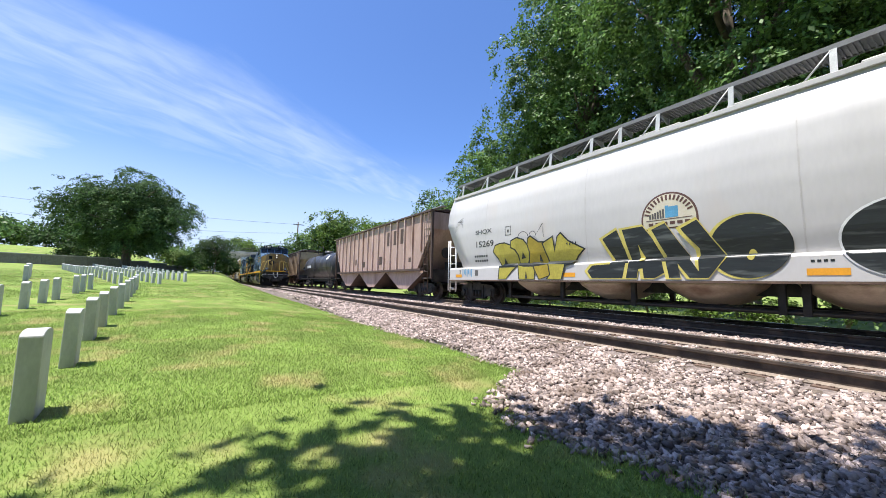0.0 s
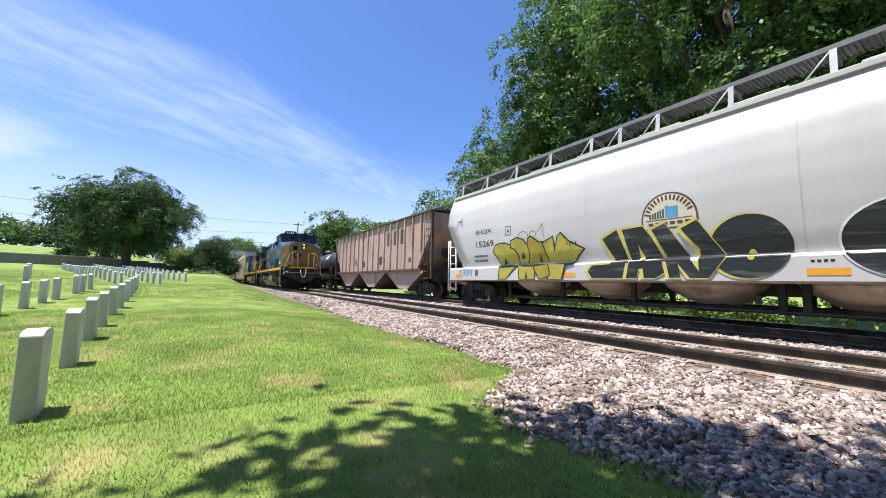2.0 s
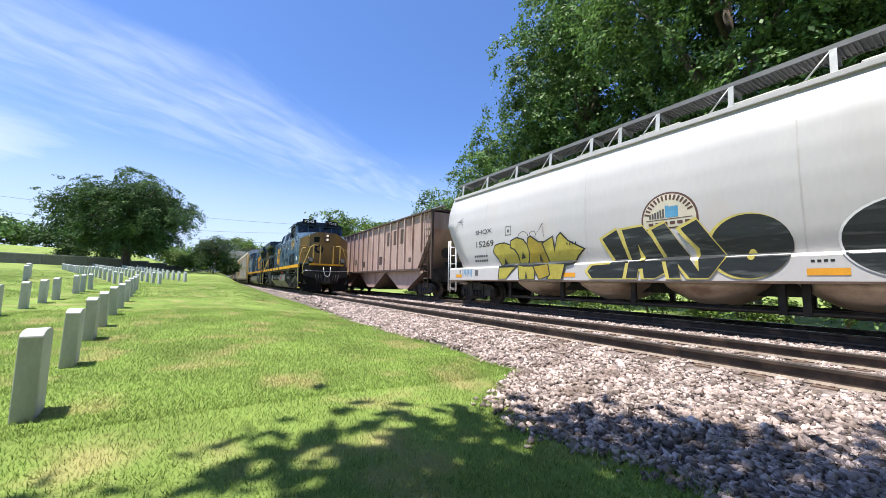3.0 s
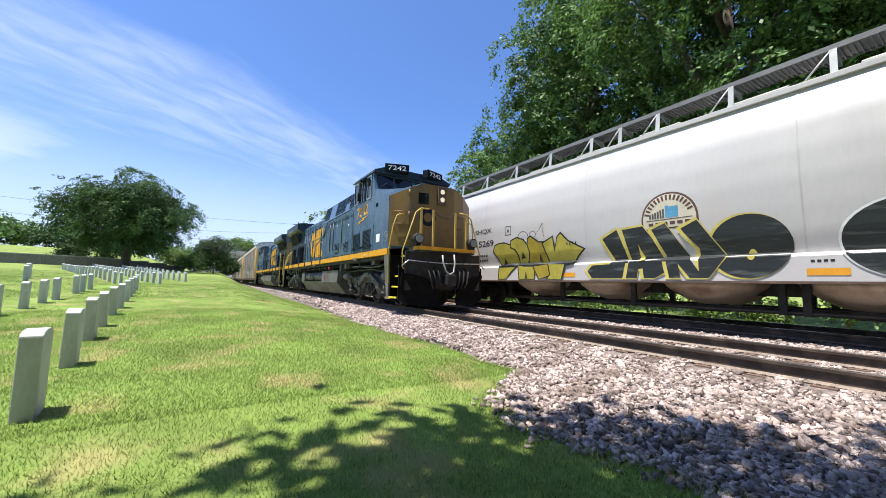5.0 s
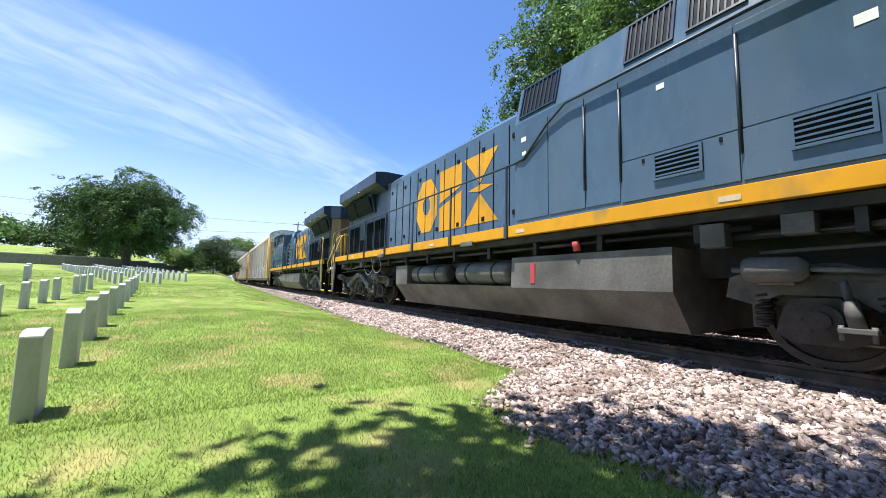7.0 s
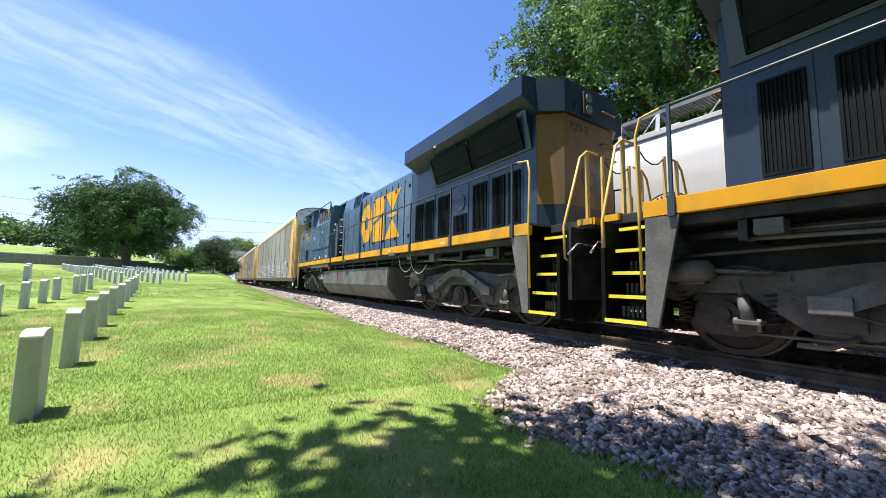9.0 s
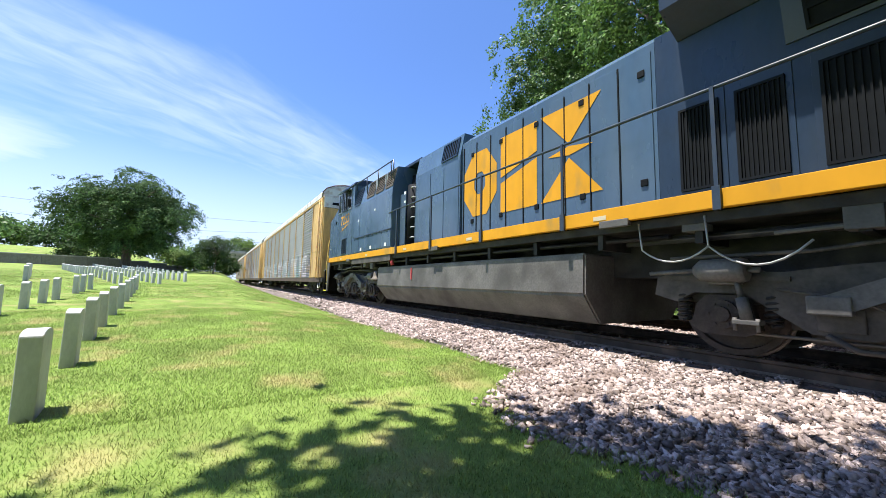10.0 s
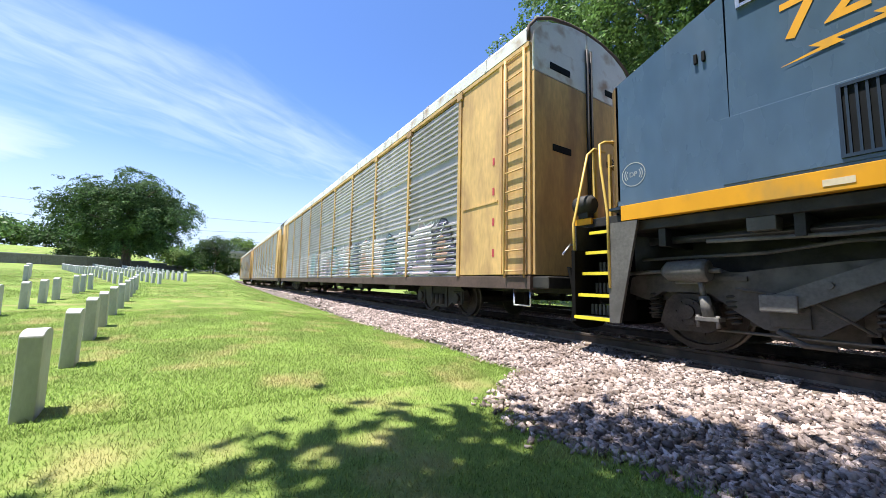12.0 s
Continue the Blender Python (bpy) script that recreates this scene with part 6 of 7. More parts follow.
        cyl(bm, (-0.95, y, 0.30), (-0.4, y, 0.30), 0.05, 10)
        part("outlet_gate", bm, M["black"], o)
    bm = B()
    box(bm, -0.32, 0.32, -4.9, 13.5, 0.62, 0.92)
    for y in (5.3, 2.35, 2.0, 7.6, -0.2, 10.0):
        box(bm, -1.05, -0.95, y - 0.06, y + 0.06, 0.28, 0.9)
        box(bm, 0.95, 1.05, y - 0.06, y + 0.06, 0.28, 0.9)
    tube(bm, [(-0.98, -3.6, 0.34), (-0.98, 10.2, 0.34)], 0.05, 8)
    tube(bm, [(0.98, -3.6, 0.34), (0.98, 10.2, 0.34)], 0.05, 8)
    part("centre_sill", bm, M["black"], c)
    # end platform and ladders
    bm = B()
    for y in (12.3, -4.3):
        box(bm, -1.5, 1.5, y, y + 1.1, 0.94, 1.0)
    box(bm, -1.5, 1.5, 13.32, 13.40, 0.80, 1.42, 0.01)
    part("end_platform", bm, M["car_white"], c)
    for s in (-1, 1):
        ladder(c, s * 1.42, 13.30, 0.45, 2.62, "x", 0.42, M["white"])
        ladder(c, s * 1.56, 13.05, 0.40, 2.62, "y", 0.42, M["white"])
    for s in (-1, 1):
        bm = B()
        for y in (12.35, -3.9):
            tube(bm, [(s * 1.3, y + 0.1, 1.0), (s * 1.2, y + 0.9, 3.2)], 0.06, 6)
        part("end_brace", bm, M["car_white"], c)
    freight_truck(c, 11.95, 0)
    freight_truck(c, -3.1, 0)
    car_coupler(c, 13.4, 1)
    # reporting marks and small stencils
    lettering("SHQX", 0.20, lambda a, b: skin(0.004)(11.40 - a, 2.66 + b), M["jet"], c, 0.1, width=1.0, bold=0.012, label="black stencilled letters")
    lettering("15269", 0.24, lambda a, b: skin(0.004)(11.36 - a, 2.18 + b), M["jet"], c, 0.1, width=1.06, bold=0.012, label="black stencilled digits")
    for z in (1.62, 1.80):
        decal("stencil", [bar(10.7 + k * 0.14, z, 10.8 + k * 0.14, z + 0.08) for k in range(6)], skin(0.004), M["jet"], c, 0.1, "small unreadable black stencil")
    decal("stencil_box", [bar(9.35, 2.5, 9.65, 2.52), bar(9.35, 2.80, 9.65, 2.82), bar(9.35, 2.5, 9.37, 2.82), bar(9.63, 2.5, 9.65, 2.82), bar(9.46, 2.6, 9.54, 2.7)], skin(0.004), M["grey_dirt"], c, 0.1)
    decal("stencil", [bar(1.5 + k * 0.08, 1.25, 1.55 + k * 0.08, 1.29) for k in range(4)], skin(0.004), M["jet"], c)
    for ya, yb in ((1.33, 1.85), (6.66, 7.1), (12.3, 12.75), (-1.5, -1.0)):
        decal("reflector", [bar(ya, 1.02, yb, 1.14)], skin(0.006), M["orange"], c, label="orange reflector strip")
    decal("stencil_box", [bar(11.2, 1.08, 11.4, 1.30)], skin(0.005), M["grey_dirt"], c)
    decal("stencil_box", [bar(12.4, 1.16, 12.46, 1.32)], skin(0.005), M["jet"], c)
    # half-round badge
    yc, zc, ry, rz = 4.10, 2.33, 0.62, 0.62

    def half(r, n=22, low=-0.22):
        return [(yc + ry * r * math.cos(a), zc + rz * r * math.sin(a)) for a in np.linspace(0, math.pi, n)] + [(yc - ry * r, zc + low), (yc + ry * r, zc + low)]
    decal("badge", [half(1.0)], skin(0.004), M["badge_brown"], c, 0.12, "half-round cream badge with a brown rim")
    decal("badge_field", [half(0.93, low=-0.19)], skin(0.007), M["cream"], c, 0.12)
    decal("badge_line", [q for q in ring(yc, zc, 0.44, 0.56, 30, 1.0, 0.25, math.pi - 0.25)][::2] + [bar(yc - 0.5, zc - 0.01, yc + 0.5, zc + 0.005)] +
          [bar(yc - 0.46 + k * 0.16, zc - 0.13, yc - 0.35 + k * 0.16, zc - 0.06) for k in range(6)], skin(0.010), M["badge_brown"], c, 0.12)
    decal("badge_picture", [bar(yc - 0.22, zc + 0.03, yc - 0.02, zc + 0.28), bar(yc - 0.02, zc + 0.03, yc + 0.06, zc + 0.31)], skin(0.010), M["sky_blue"], c, 0.12)
    decal("badge_picture", [bar(yc + 0.08 + k * 0.06, zc + 0.03, yc + 0.125 + k * 0.06, zc + 0.24 - 0.02 * k) for k in range(6)], skin(0.010), M["grey_dirt"], c, 0.12)
    # spray paint: olive block shapes, black slanting strokes and discs
    olive = [[(10.32, 1.97), (10.2, 2.17), (9.95, 2.22), (9.7, 2.22), (9.31, 2.09), (9.06, 1.77), (8.98, 1.45), (9.31, 1.22), (9.6, 0.95), (9.97, 0.95), (9.91, 1.44), (10.06, 1.7)],
             [(9.37, 2.07), (9.34, 2.27), (9.06, 2.35), (8.76, 2.26), (8.5, 1.97), (8.48, 1.68), (8.63, 1.48), (8.20, 1.31), (8.25, 0.95), (8.9, 0.95), (8.95, 1.41), (8.98, 1.76), (9.15, 1.98)],
             [(8.52, 2.28), (8.42, 2.34), (8.08, 2.12), (7.61, 2.08), (7.7, 1.8), (7.62, 1.41), (7.53, 1.09), (8.01, 0.95), (8.18, 1.24), (8.28, 1.43), (8.53, 1.47), (8.45, 1.81), (8.55, 2.09)],
             [(7.88, 2.07), (7.49, 2.23), (7.43, 1.77), (7.28, 2.23), (7.17, 2.31), (6.92, 2.06), (6.4, 1.8), (6.61, 1.63), (6.75, 1.44), (7.02, 1.38), (7.15, 0.95), (7.67, 0.95), (7.55, 1.09), (7.62, 1.41), (7.75, 1.77)]]
    jet = [[(5.8, 2.02), (5.38, 2.22), (5.07, 1.36), (5.23, 0.98), (6.11, 0.98), (6.25, 1.17), (6.1, 1.32), (5.57, 1.34), (5.48, 1.45)],
           [(5.23, 2.2), (4.7, 2.23), (4.18, 1.46), (4.11, 1.16), (4.43, 0.98), (4.69, 0.98), (4.71, 1.21), (4.82, 1.2), (4.86, 0.98), (5.14, 0.98), (5.04, 1.43)],
           [(4.49, 2.12), (4.18, 2.24), (3.51, 1.12), (3.51, 1.61), (3.8, 1.99), (3.85, 2.08), (3.52, 2.23), (3.02, 1.4), (3.33, 0.98), (3.69, 0.98), (3.92, 1.3), (3.87, 0.98), (4.11, 0.98), (4.2, 1.5)]]
    d = 0.010
    for k, poly in enumerate(olive):
        decal("spray_outline", [[(a, max(0.94, b)) for a, b in widen(poly, 0.045)]], skin(d), M["jet"], c, 0.08)
        decal("spray_fill", [poly], skin(d + 0.003), M["olive" if k != 2 else "olive_deep"], c, 0.08, "olive yellow spray-painted block shape")
        d += 0.007
    for poly in ([(9.75, 1.48), (9.70, 1.70), (9.55, 1.47)], [(8.86, 1.62), (8.78, 1.86), (8.66, 1.66)], [(8.06, 1.52), (8.02, 1.76), (7.92, 1.50)], [(8.62, 0.97), (8.58, 1.22), (8.52, 0.97)]):
        decal("spray_line", [poly], skin(d), M["jet"], c, 0.08)
    decal("spray_line", ring(8.74, 2.36, 0.17, 0.19, 10, 1.3, 0.0, math.pi) + ring(8.30, 2.36, 0.14, 0.16, 10, 1.0, 0.3, math.pi) + [[(8.22, 2.30), (7.86, 2.72), (7.84, 2.70)], [(7.86, 2.72), (7.84, 2.28), (7.82, 2.28)]] +
          [[(6.98 - 0.1 * k, 1.98 - 0.04 * (k % 2)), (6.93 - 0.1 * k, 2.06), (6.92 - 0.1 * k, 1.96)] for k in range(4)], skin(d + 0.002), M["jet"], c, 0.08)
    d = 0.010
    for k, poly in enumerate(jet):
        decal("spray_rim", [[(a + 0.035, max(0.95, b)) for a, b in widen(poly, 0.05)]], skin(d), M["olive_rim"], c, 0.08)
        decal("spray_fill", [poly], skin(d + 0.003), M["jet"], c, 0.08, "black spray-painted slanting letter")
        d += 0.007
    decal("spray_spot", [[(4.83, 1.79), (4.66, 1.41), (4.79, 1.39)]], skin(d), M["olive_rim"], c, 0.08)

    def oval(yc, zc, ry, rz, n=36):
        return [[(yc + ry * math.cos(t), max(0.95, zc + rz * math.sin(t))) for t in np.linspace(0, 2 * math.pi, n, endpoint=False)]]
    decal("spray_rim", oval(2.70, 1.60, 0.69, 0.655), skin(0.012), M["olive_rim"], c, 0.08)
    decal("spray_fill", oval(2.66, 1.60, 0.655, 0.625), skin(0.016), M["jet"], c, 0.08, "large black spray-painted disc")
    decal("spray_spot", oval(2.61, 1.43, 0.07, 0.11, 14), skin(0.020), M["olive_rim"], c, 0.08)
    decal("spray_rim", oval(0.61, 1.61, 0.845, 0.665), skin(0.012), M["white"], c, 0.08)
    decal("spray_fill", oval(0.60, 1.60, 0.82, 0.64), skin(0.016), M["jet"], c, 0.08, "large black spray-painted disc")
    # faint scribbles at the end
    for k in range(5):
        pts = [(12.9 - 0.1 * k, 2.9 + 0.06 * k), (12.7 - 0.06 * k, 3.35), (12.3, 3.5 - 0.1 * k)]
        decal("scribble", [[pts[0], pts[1], (pts[1][0], pts[1][1] + 0.02), (pts[0][0], pts[0][1] + 0.02)], [pts[1], pts[2], (pts[2][0], pts[2][1] + 0.02), (pts[1][0], pts[1][1] + 0.02)]], skin(0.004 + k * 0.002), M["grey_dirt"], c, 0.1)
    for k in range(7):
        decal("scribble", [bar(11.6 + 0.1 * k, 1.05 + 0.05 * (k % 3), 11.65 + 0.1 * k, 1.36 - 0.04 * (k % 2))], skin(0.006), M["sky_blue"], c)
    fit_width(c, 1.03, 1.02)
    return c


white_hopper()


# ---------------------------------------------------------------- ribbed hopper cars
def ribbed_hopper(y0, y1, top, mat, label, marks):
    c = thing("covered_hopper_car", label, "hopper car", pose(TRACK2, 0, LEVEL2), "standing freight cars")
    L = y1 - y0
    bm = B()
    # body with slope sheets at both ends
    prism(bm, [(y0 + 1.55, 1.48), (y1 - 1.55, 1.48), (y1 - 0.1, 3.5), (y1 - 0.1, top - 0.06), (y0 + 0.1, top - 0.06), (y0 + 0.1, 3.5)], "x", -1.5, 1.5)
    part("body", bm, mat, c)
    n = int(L / 0.93)
    for s in (-1, 1):
        for k in range(n + 1):
            y = y0 + 0.12 + (L - 0.24) * k / n
            if 0 < k < n:
                bm = B()
                box(bm, *sorted((s * 1.5, s * 1.60)), y - 0.045, y + 0.045, 1.48 if 1.6 < y - y0 < L - 1.6 else 2.4, top - 0.05, 0.008)
                part("rib", bm, M["rib_pale"] if mat is M["brown"] else mat, c)
        bm = B()
        box(bm, *sorted((s * 1.46, s * 1.62)), y0 + 1.0, y1 - 1.0, 1.40, 1.52, 0.01)
        part("side_sill", bm, M["brown_dark"], c)
        bm = B()
        box(bm, *sorted((s * 1.40, s * 1.62)), y0, y1, top - 0.055, top + 0.04, 0.01)
        part("top_chord", bm, M["brown_dark"], c)
    bm = B()
    prism(bm, [(-1.45, top + 0.03), (1.45, top + 0.03), (0.6, top + 0.16), (-0.6, top + 0.16)], "y", y0 + 0.15, y1 - 0.15)
    part("roof", bm, M["brown_dark"], c)
    bm = B()
    for k in range(6):
        y = y0 + L * (k + 0.5) / 6
        box(bm, -0.5, 0.5, y - 0.9, y + 0.9, top + 0.16, top + 0.26, 0.02)
    part("roof_hatch", bm, M["brown_dark"], c, kind="stuff")
    bm = B()
    for s in (-1, 1):
        box(bm, *sorted((s * 0.75, s * 1.05)), y0 - 0.1, y1 + 0.1, top + 0.24, top + 0.27)
    part("running_board", bm, M["galv"], c)
    for k in range(3):
        yc = y0 + L * (k + 0.5) / 3 + (0.6 - 0.6 * k)
        bm = B()
        h = L / 6.6
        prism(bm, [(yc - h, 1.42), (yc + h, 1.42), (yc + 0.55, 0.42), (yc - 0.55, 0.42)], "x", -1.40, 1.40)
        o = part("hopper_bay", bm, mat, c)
        # all but the side faces turn dark brown, their shade put into the colour
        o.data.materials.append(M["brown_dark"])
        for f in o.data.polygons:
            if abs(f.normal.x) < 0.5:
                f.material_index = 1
        bm = B()
        box(bm, -0.8, 0.8, yc - 0.5, yc + 0.5, 0.28, 0.425, 0.01)
        part("outlet_gate", bm, M["black"], o)
    bm = B()
    box(bm, -0.3, 0.3, y0 - 0.4, y1 + 0.4, 0.70, 1.0)
    for y in (y0, y1 - 1.1):
        box(bm, -1.45, 1.45, y, y + 1.1, 1.0, 1.06)
        box(bm, -1.45, 1.45, y + 0.02 if y == y0 else y + 1.0, y + 0.1 if y == y0 else y + 1.08, 0.85, 1.45)
    part("centre_sill", bm, M["black"], c)
    for s in (-1, 1):
        for y, d in ((y0, 1), (y1, -1)):
            bm = B()
            box(bm, *sorted((s * 1.42, s * 1.54)), *sorted((y + d * 0.02, y + d * 0.14)), 1.0, top, 0.01)
            tube(bm, [(s * 1.3, y + d * 1.4, 1.6), (s * 1.4, y + d * 0.1, 3.3)], 0.05, 6)
            part("end_post", bm, M["brown_dark"], c)
            ladder(c, s * 1.60, y + d * 0.45, 0.5, top, "y", 0.42, M["brown_dark"])
    bm = B()
    cyl(bm, (-0.7, y0 - 0.05, 2.3), (-0.7, y0 - 0.02, 2.3), 0.28, 16)
    box(bm, -0.2, 0.9, y0 + 0.2, y0 + 0.9, 1.1, 1.9, 0.05)
    part("brake_gear", bm, M["black"], c)
    freight_truck(c, y0 + 1.5, 0)
    freight_truck(c, y1 - 1.5, 0)
    car_coupler(c, y0 - 0.3, -1)
    car_coupler(c, y1 + 0.3, 1)
    for k, (ya, za, w, h) in enumerate(marks):
        decal("painted_mark", [bar(ya, za, ya + w, za + h)], lambda a, b: (-1.506, a, b), M["brown_dark"], c, label="dark plain block where letters were")
    return c


ribbed_hopper(15.05, 31.7, 4.42, M["brown"], "faded brown ribbed covered hopper car with sloped bays",
              [(20.05, 3.0, 0.55, 0.85), (19.1, 3.0, 0.55, 0.85), (18.15, 3.0, 0.55, 0.85), (17.25, 1.9, 0.35, 0.25), (21.3, 1.9, 0.5, 0.5), (24.4, 1.8, 0.4, 0.4), (26.2, 2.0, 0.3, 0.4)])
ribbed_hopper(48.2, 63.5, 4.5, M["tan"], "dusty tan ribbed covered hopper car behind the tank car", [(52.0, 3.0, 1.2, 0.5)])
ribbed_hopper(65.2, 81.5, 4.5, M["brown_dark"], "dark brown ribbed covered hopper car farther back", [])


# ---------------------------------------------------------------- tank car
def tank_car():
    c = thing("tank_car", "black tank car with a rounded tank and small white marks", "tank car", pose(TRACK2, 0, LEVEL2), "standing freight cars")
    y0, y1, r, z = 33.6, 46.2, 1.38, 2.32
    bm = B()
    pts, rad = [], []
    for k in range(9):
        a = math.pi / 2 * k / 8
        pts.append((0, y0 + 0.7 - 0.7 * math.cos(a) if k else y0 + 0.001, z))
        rad.append(max(0.05, r * math.sin(a)))
    for k in range(9):
        a = math.pi / 2 * (8 - k) / 8
        pts.append((0, y1 - 0.7 + 0.7 * math.cos(a), z))
        rad.append(max(0.05, r * math.sin(a)))
    for i in range(1, len(pts)):
        if pts[i][1] <= pts[i - 1][1]:
            pts[i] = (0, pts[i - 1][1] + 0.002, z)
    tube(bm, pts, rad, 40)
    part("tank", bm, M["tank"], c)
    for y in (35.5, 38.6, 41.7, 44.6):
        bm = B()
        tube(bm, [(0, y - 0.04, z), (0, y + 0.04, z)], r + 0.012, 40)
        part("band", bm, M["tank"], c)
    bm = B()
    cyl(bm, (0, 39.9, z + r - 0.1), (0, 39.9, z + r + 0.35), 0.45, 20)
    box(bm, -0.9, 0.9, 38.8, 41.0, z + r + 0.0, z + r + 0.05)
    for x in (-0.9, 0.9):
        tube(bm, [(x, 38.8, z + r), (x, 38.8, z + r + 0.7), (x, 41.0, z + r + 0.7), (x, 41.0, z + r)], 0.025, 6)
    part("dome", bm, M["tank"], c)
    bm = B()
    box(bm, -0.35, 0.35, 32.9, 46.9, 0.72, 1.02)
    for y in (33.2, 45.4):
        box(bm, -1.45, 1.45, y, y + 1.2, 0.98, 1.06)
        box(bm, -0.9, 0.9, y + 0.2, y + 0.8, 1.06, 1.5, 0.05)
    for s in (-1, 1):
        box(bm, *sorted((s * 1.40, s * 1.48)), 33.2, 46.6, 1.0, 1.06)
        tube(bm, [(s * 1.47, 33.3, 2.1), (s * 1.47, 46.5, 2.1)], 0.02, 6)
    part("underframe", bm, M["black"], c)
    for s in (-1, 1):
        ladder(c, s * 1.46, 39.9, 1.0, z + 1.3, "y", 0.45, M["black"])
        ladder(c, s * 1.46, 33.5, 0.5, 2.1, "y", 0.4, M["black"])
    freight_truck(c, 34.9, 0)
    freight_truck(c, 44.9, 0)
    car_coupler(c, 33.0, -1)
    car_coupler(c, 46.8, 1)
    skin = lambda a, b: (-math.sqrt(max(0.01, (r + 0.006) ** 2 - (b - z) ** 2)), a, b)
    decal("white_mark", [bar(43.6 - k * 0.35, 2.2, 43.8 - k * 0.35, 2.5) for k in range(5)] + [bar(35.4, 2.9, 36.2, 3.3)], skin, M["white"], c, 0.1, "small unreadable white marks")


tank_car()


# ---------------------------------------------------------------- autoracks
RIBS = [(0.0, 0.0)]
for tier in range(3):
    zt = tier * 1.40
    for k in range(9):
        b = zt + 0.05 + k * 0.142
        RIBS += [(b, 0.0), (b + 0.015, 0.05), (b + 0.06, 0.05), (b + 0.082, 0.0)]
    RIBS += [(zt + 1.36, 0.0)]
RIB_Z, RIB_X = [p[0] for p in RIBS], [p[1] for p in RIBS]


def screen_mesh(w):
    bm = B()
    out = [(-x, 0.94 + z) for z, x in RIBS]
    prof = out + [(0.03, out[-1][1]), (0.03, out[0][1])]
    prism(bm, prof, "y", 0.0, w)
    return mesh_of(bm, "screen_panel", M["rack_grey"])


PANEL_W = 2.56
SCREEN = screen_mesh(PANEL_W - 0.10)


def arc_roof(bm, y0, y1, lift=0.0, over=0.0):
    pts = [(1.58 + over, 5.14), (1.58 + over, 5.38), (1.40, 5.60), (1.02, 5.78), (0.5, 5.88), (0.0, 5.91)]
    prof = [(x, z + lift) for x, z in pts] + [(-x, z + lift) for x, z in pts[-2::-1]]
    prism(bm, prof, "y", y0, y1)


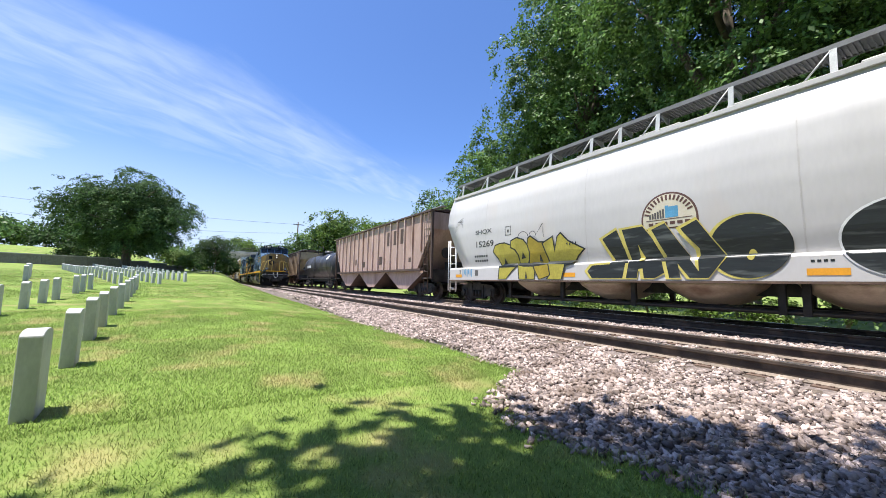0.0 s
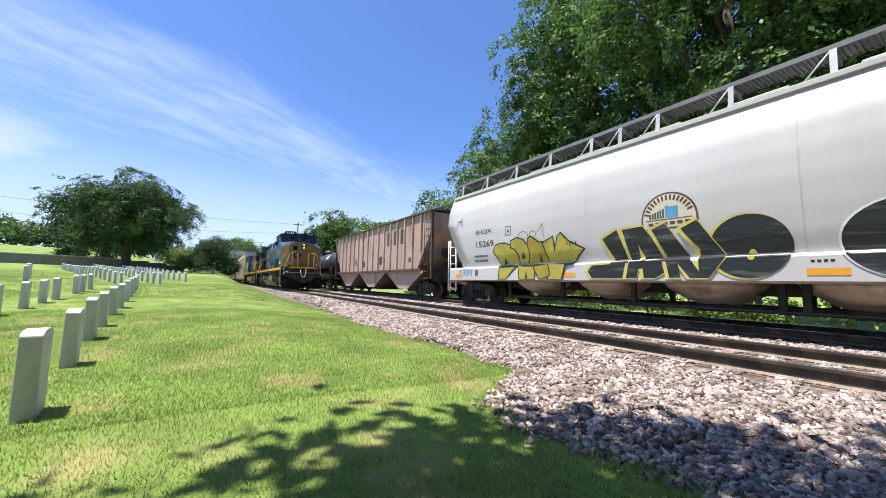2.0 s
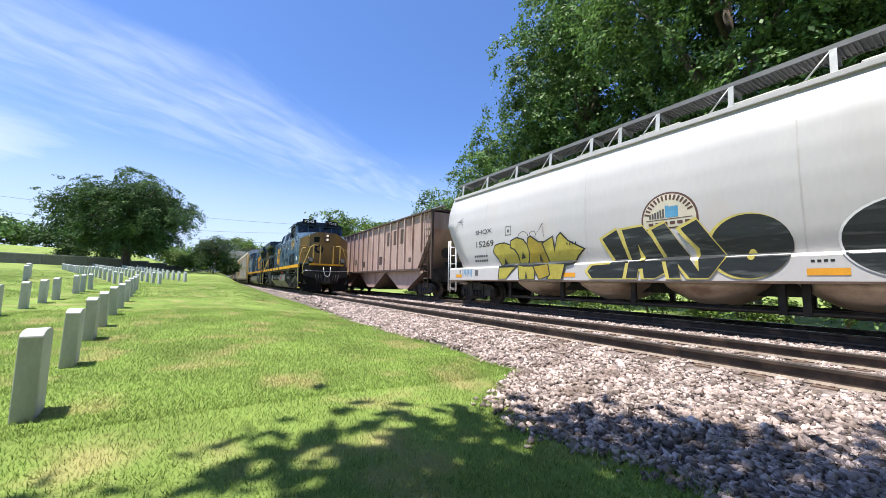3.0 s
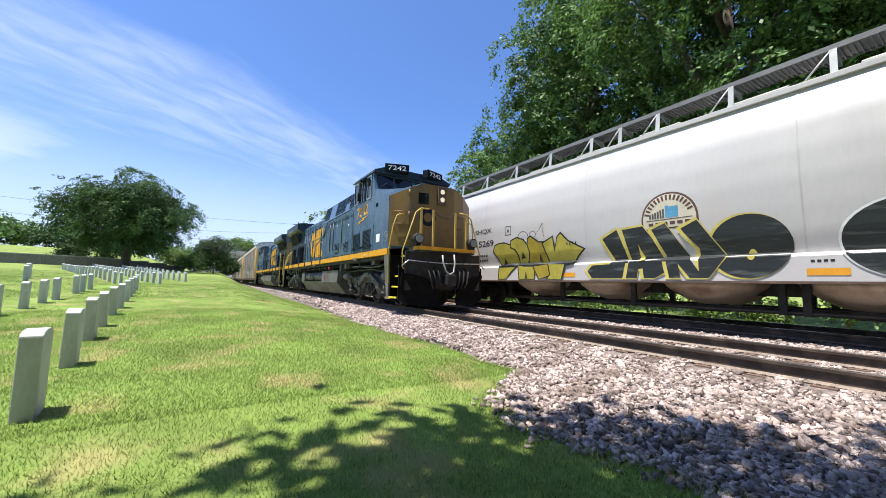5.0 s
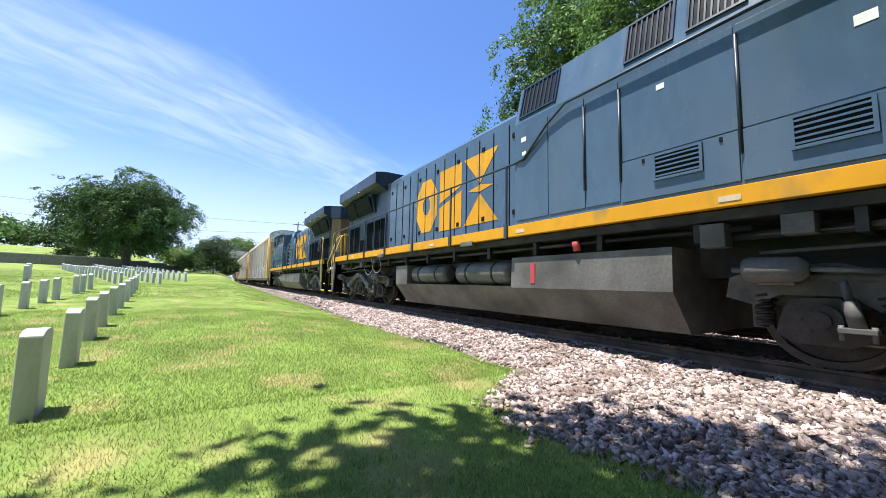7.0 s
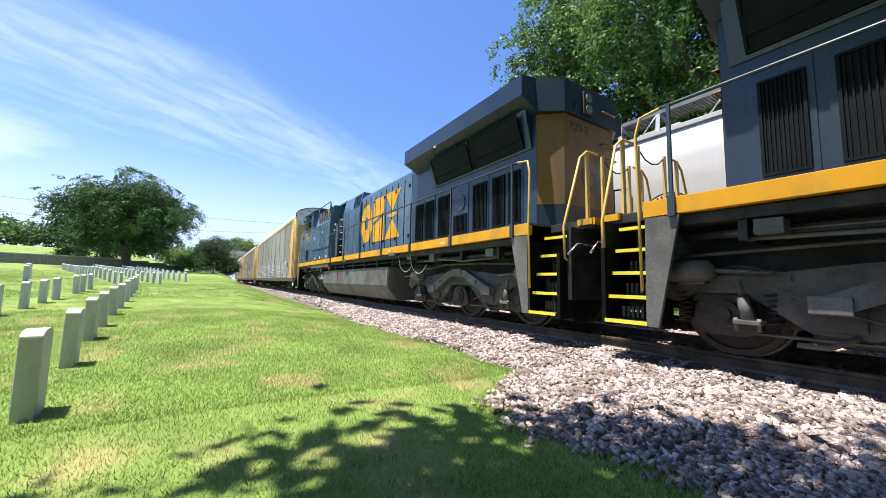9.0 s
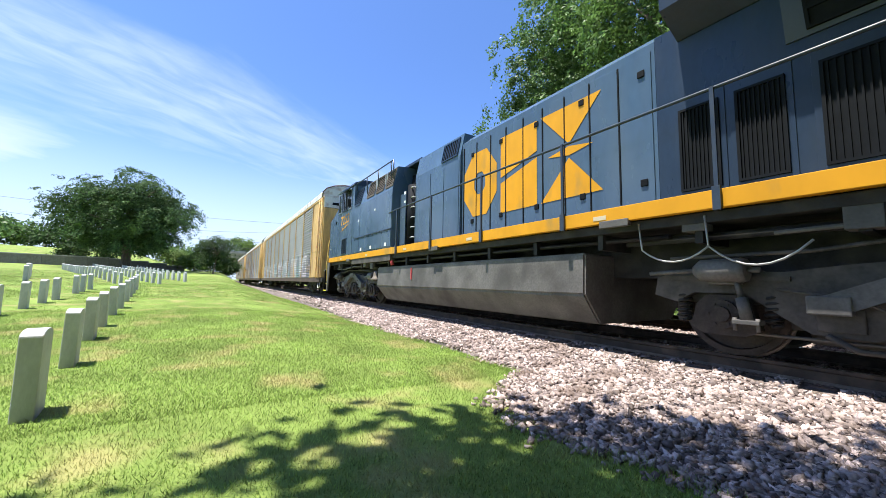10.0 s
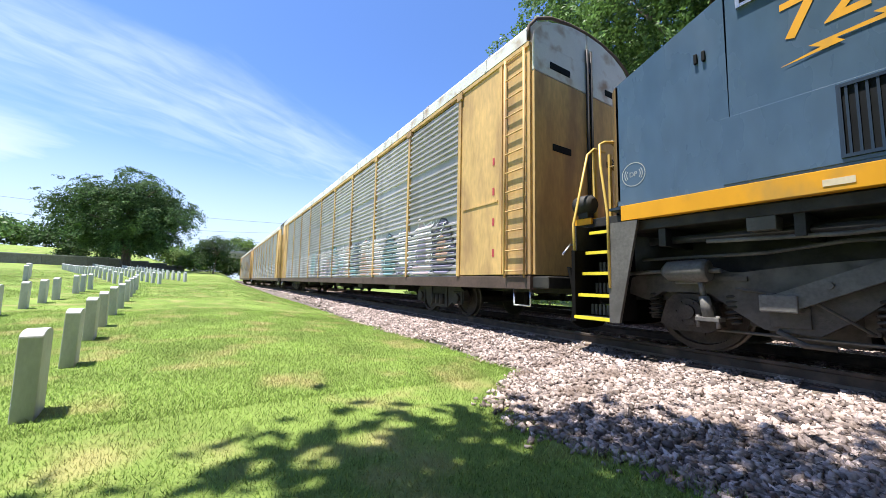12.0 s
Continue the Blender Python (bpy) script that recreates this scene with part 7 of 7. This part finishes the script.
def autorack(gap, label, paint):
    L = 27.4
    c = thing("autorack_car", label, "railway car", pose(TRACK1, 48.0 + gap, LEVEL1), "autorack cars of the moving train")
    bm = B()
    arc_roof(bm, 0.05, L - 0.05)
    part("roof", bm, M["rack_white"], c, "pale metal curved roof")
    for k in range(10):
        bm = B()
        y = 1.2 + k * 2.7
        arc_roof(bm, y, y + 0.06, 0.02, 0.01)
        part("roof_rib", bm, M["rack_white"], c)
    # added solid black box, fills the hollow rack behind the screens
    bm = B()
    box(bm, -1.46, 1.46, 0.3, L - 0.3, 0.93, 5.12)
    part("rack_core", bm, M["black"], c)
    for s in (-1, 1):
        bm = B()
        box(bm, *sorted((s * 1.40, s * 1.56)), 0.0, L, 0.70, 0.93, 0.01)
        part("side_sill", bm, M["brown_dark"], c)
        bm = B()
        box(bm, *sorted((s * 1.48, s * 1.575)), 0.0, L, 5.04, 5.13, 0.008)
        part("top_rail", bm, M["rack_yellow"], c)
        for y in (0.0, L - 2.15):
            bm = B()
            box(bm, *sorted((s * 1.44, s * 1.55)), y, y + 2.15, 0.95, 5.08, 0.012)
            ep = part("end_panel", bm, M["rack_yellow"], c, "faded yellow end panel")
            bm = B()
            box(bm, *sorted((s * 1.551, s * 1.57)), y + 0.72, y + 0.80, 0.96, 5.06)
            box(bm, *sorted((s * 1.551, s * 1.565)), y + 0.85, y + 2.0, 2.35, 2.38)
            part("panel_seam", bm, M["rack_yellow"], ep)
            for z in (1.3, 1.9, 2.5, 3.1):
                decal("reflector", [bar(y + 0.95, z, y + 1.01, z + 0.15)], lambda a, b, s=s: (s * 1.556, a, b), M["red"], c)
            yl = y + 0.35 if y == 0.0 else y + 1.8
            ladder(c, s * 1.60, yl, 0.9, 5.05, "y", 0.5, M["rack_yellow"])
        for k in range(10):
            y = 2.15 + k * (L - 4.3) / 9
            bm = B()
            box(bm, *sorted((s * 1.46, s * 1.585)), y - 0.055, y + 0.055, 0.93, 5.10, 0.008)
            box(bm, *sorted((s * 1.46, s * 1.60)), y - 0.11, y + 0.11, 4.92, 5.10, 0.008)
            part("post", bm, M["rack_yellow"], c)
        for k in range(9):
            y = 2.15 + k * (L - 4.3) / 9 + 0.055
            p = new("screen_panel", SCREEN)
            p.parent = c
            p.matrix_basis = pose(s * 1.515, y, 0) if s < 0 else pose(s * 1.515, y + PANEL_W - 0.10, 0, 0, 0, 180)
    # end doors, the upper part white
    for y, d in ((0.0, -1), (L, 1)):
        for s in (-1, 1):
            for z0, z1, mt in ((0.95, 4.58, "rack_yellow"), (4.60, 5.18, "rack_white")):
                bm = B()
                box(bm, *sorted((s * 0.03, s * 1.50)), *sorted((y, y + d * 0.06)), z0, z1, 0.01)
                part("end_door", bm, M[mt], c)
            bm = B()
            pts = [(s * 0.03, 5.19), (s * 1.48, 5.19), (s * 1.46, 5.36), (s * 1.26, 5.56), (s * 0.92, 5.73), (s * 0.48, 5.84), (s * 0.03, 5.87)]
            prism(bm, pts, "y", *sorted((y, y + d * 0.05)))
            part("end_gable", bm, M["rack_white"], c, "white painted gable")
            for z, w in ((4.75, 0.55), (3.2, 0.5)):
                bm = B()
                box(bm, *sorted((s * 0.55, s * (0.55 + w))), *sorted((y + d * 0.055, y + d * 0.075)), z, z + 0.13, 0.01)
                part("door_slot", bm, M["grille"], c)
            bm = B()
            tube(bm, [(s * 0.06, y + d * 0.09, 1.0), (s * 0.06, y + d * 0.09, 5.5)], 0.03, 8)
            part("door_rod", bm, M["black"], c)
        bm = B()
        edge = [(-1.60, 5.12), (-1.60, 5.38), (-1.41, 5.61), (-1.02, 5.79), (-0.5, 5.89), (0.0, 5.92), (0.5, 5.89), (1.02, 5.79), (1.41, 5.61), (1.60, 5.38), (1.60, 5.12)]
        tube(bm, [(x, y + d * 0.03, z) for x, z in edge], 0.032, 6)
        part("roof_edge", bm, M["brown_dark"], c, "dark worn roof edge")
        bm = B()
        box(bm, -1.5, 1.5, *sorted((y, y + d * 0.35)), 0.72, 0.92, 0.02)
        part("end_sill", bm, M["black"], c)
        for s in (-1, 1):
            pipe_part(c, "stirrup", [(s * 1.5, y - d * 0.05, 0.72), (s * 1.5, y - d * 0.05, 0.42), (s * 1.5, y - d * 0.45, 0.42), (s * 1.5, y - d * 0.45, 0.72)], 0.018, M["chrome"], 6)
        car_coupler(c, y, d)
    bm = B()
    box(bm, -0.4, 0.4, 0.0, L, 0.62, 0.9)
    for k in range(6):
        box(bm, -1.3, 1.3, 6 + k * 3, 6.5 + k * 3, 0.55, 0.72, 0.02)
    part("centre_sill", bm, M["black"], c)
    for u in (3.75, L - 3.75):
        freight_truck(c, u, 1)
    if paint:
        def skin(dd):
            return lambda a, b: (-(1.515 + float(np.interp(b - 0.94, RIB_Z, RIB_X)) + dd) if b > 0.95 else -(1.566 + dd), a, b)
        g = random.Random(paint)
        names = ["spray_white", "spray_teal", "spray_purple", "spray_salmon", "spray_pink", "spray_ink"]

        def blob(yc, zc, ry, rz, n=14):
            return [(yc + ry * math.cos(t) * g.uniform(0.75, 1.2), max(0.97, zc + rz * math.sin(t) * g.uniform(0.75, 1.2))) for t in np.linspace(0, 2 * math.pi, n, endpoint=False)]
        y, k = 2.35, 0
        while y < 17:
            w = g.uniform(0.45, 0.75)
            zc, rz = g.uniform(1.45, 1.65), g.uniform(0.55, 0.8)
            base = blob(y + w, zc, w, rz)
            tone = ["spray_purple", "spray_pink", "spray_purple", "spray_teal", "spray_salmon", "spray_salmon", "spray_teal", "spray_salmon", "spray_purple", "spray_teal"][k % 10]
            decal("spray_rim", [[(a, max(0.96, b)) for a, b in widen(base, 0.035)]], skin(0.004), M["spray_white" if k % 3 else "spray_ink"], c, 0.035)
            decal("spray_fill", [base], skin(0.007), M[tone], c, 0.035, "spray-painted coloured shape")
            inner = [(y + w + (a - y - w) * 0.5, zc + (b - zc) * 0.5) for a, b in base]
            decal("spray_fill", [inner], skin(0.009), M[["spray_salmon", "spray_purple", "spray_white", "spray_teal", "spray_pink"][k % 5]], c, 0.035)
            for j in range(10):
                a0, b0 = y + g.uniform(0, w * 2), g.uniform(1.05, 2.2)
                a1, b1 = a0 + g.uniform(-0.4, 0.4), b0 + g.uniform(-0.5, 0.5)
                decal("spray_line", [[(a0, b0), (a1, max(1.0, b1)), (a1 + 0.035, max(1.0, b1) + 0.03), (a0 + 0.035, b0 + 0.03)]], skin(0.010 + 0.0015 * j), M[g.choice(["spray_white", "spray_ink", "spray_white"])], c, 0.035)
            y += w * g.uniform(1.5, 2.1)
            k += 1
    fit_width(c, 1.04, 1.02)
    AUTORACKS.append((c, gap))
    return c


AUTORACKS = []
autorack(44.44, "faded yellow and grey autorack car with spray paint along its foot", 3)
autorack(73.4, "faded yellow and grey autorack car", 0)
autorack(102.4, "faded yellow and grey autorack car", 0)


# ---------------------------------------------------------------- movement
def lead_place(t):
    """Where the leading platform's corner stands along the track: the train slows a little, then keeps its pace."""
    return float(np.interp(t, PATH_T, PATH_Y))


def smooth_path():
    """Cubic through a few places of the train, resampled each fifteenth of a second."""
    kt = np.array([0.0, 1.5, 2.5, 3.8, 5.0, 6.0, 7.5, 9.0, 10.5, 12.0])
    ky = np.array([48.35, 36.2, 28.55, 18.9, 10.27, 3.30, -7.33, -18.11, -29.03, -40.09])
    c = np.polynomial.polynomial.Polynomial.fit(kt, ky, 5)
    ts = np.arange(0, 181) / 15.0
    return ts, c(ts)


PATH_T, PATH_Y = smooth_path()


def motions():
    rows = [k / 5 for k in range(61)]
    walk(LOCO_1, [(t, pose(TRACK1, lead_place(t), LEVEL1)) for t in rows])
    walk(LOCO_2, [(t, pose(TRACK1, lead_place(t) + 43.0, LEVEL1, 0, 0, 180)) for t in rows])
    for ob, gap in AUTORACKS:
        walk(ob, [(t, pose(TRACK1, lead_place(t) + gap, LEVEL1)) for t in rows])
    for w, at, r, sense in ROLLERS:
        walk(w, [(t, pose(*at, sense * math.degrees((PATH_Y[0] - y) / r))) for t, y in zip(PATH_T, PATH_Y)])


motions()
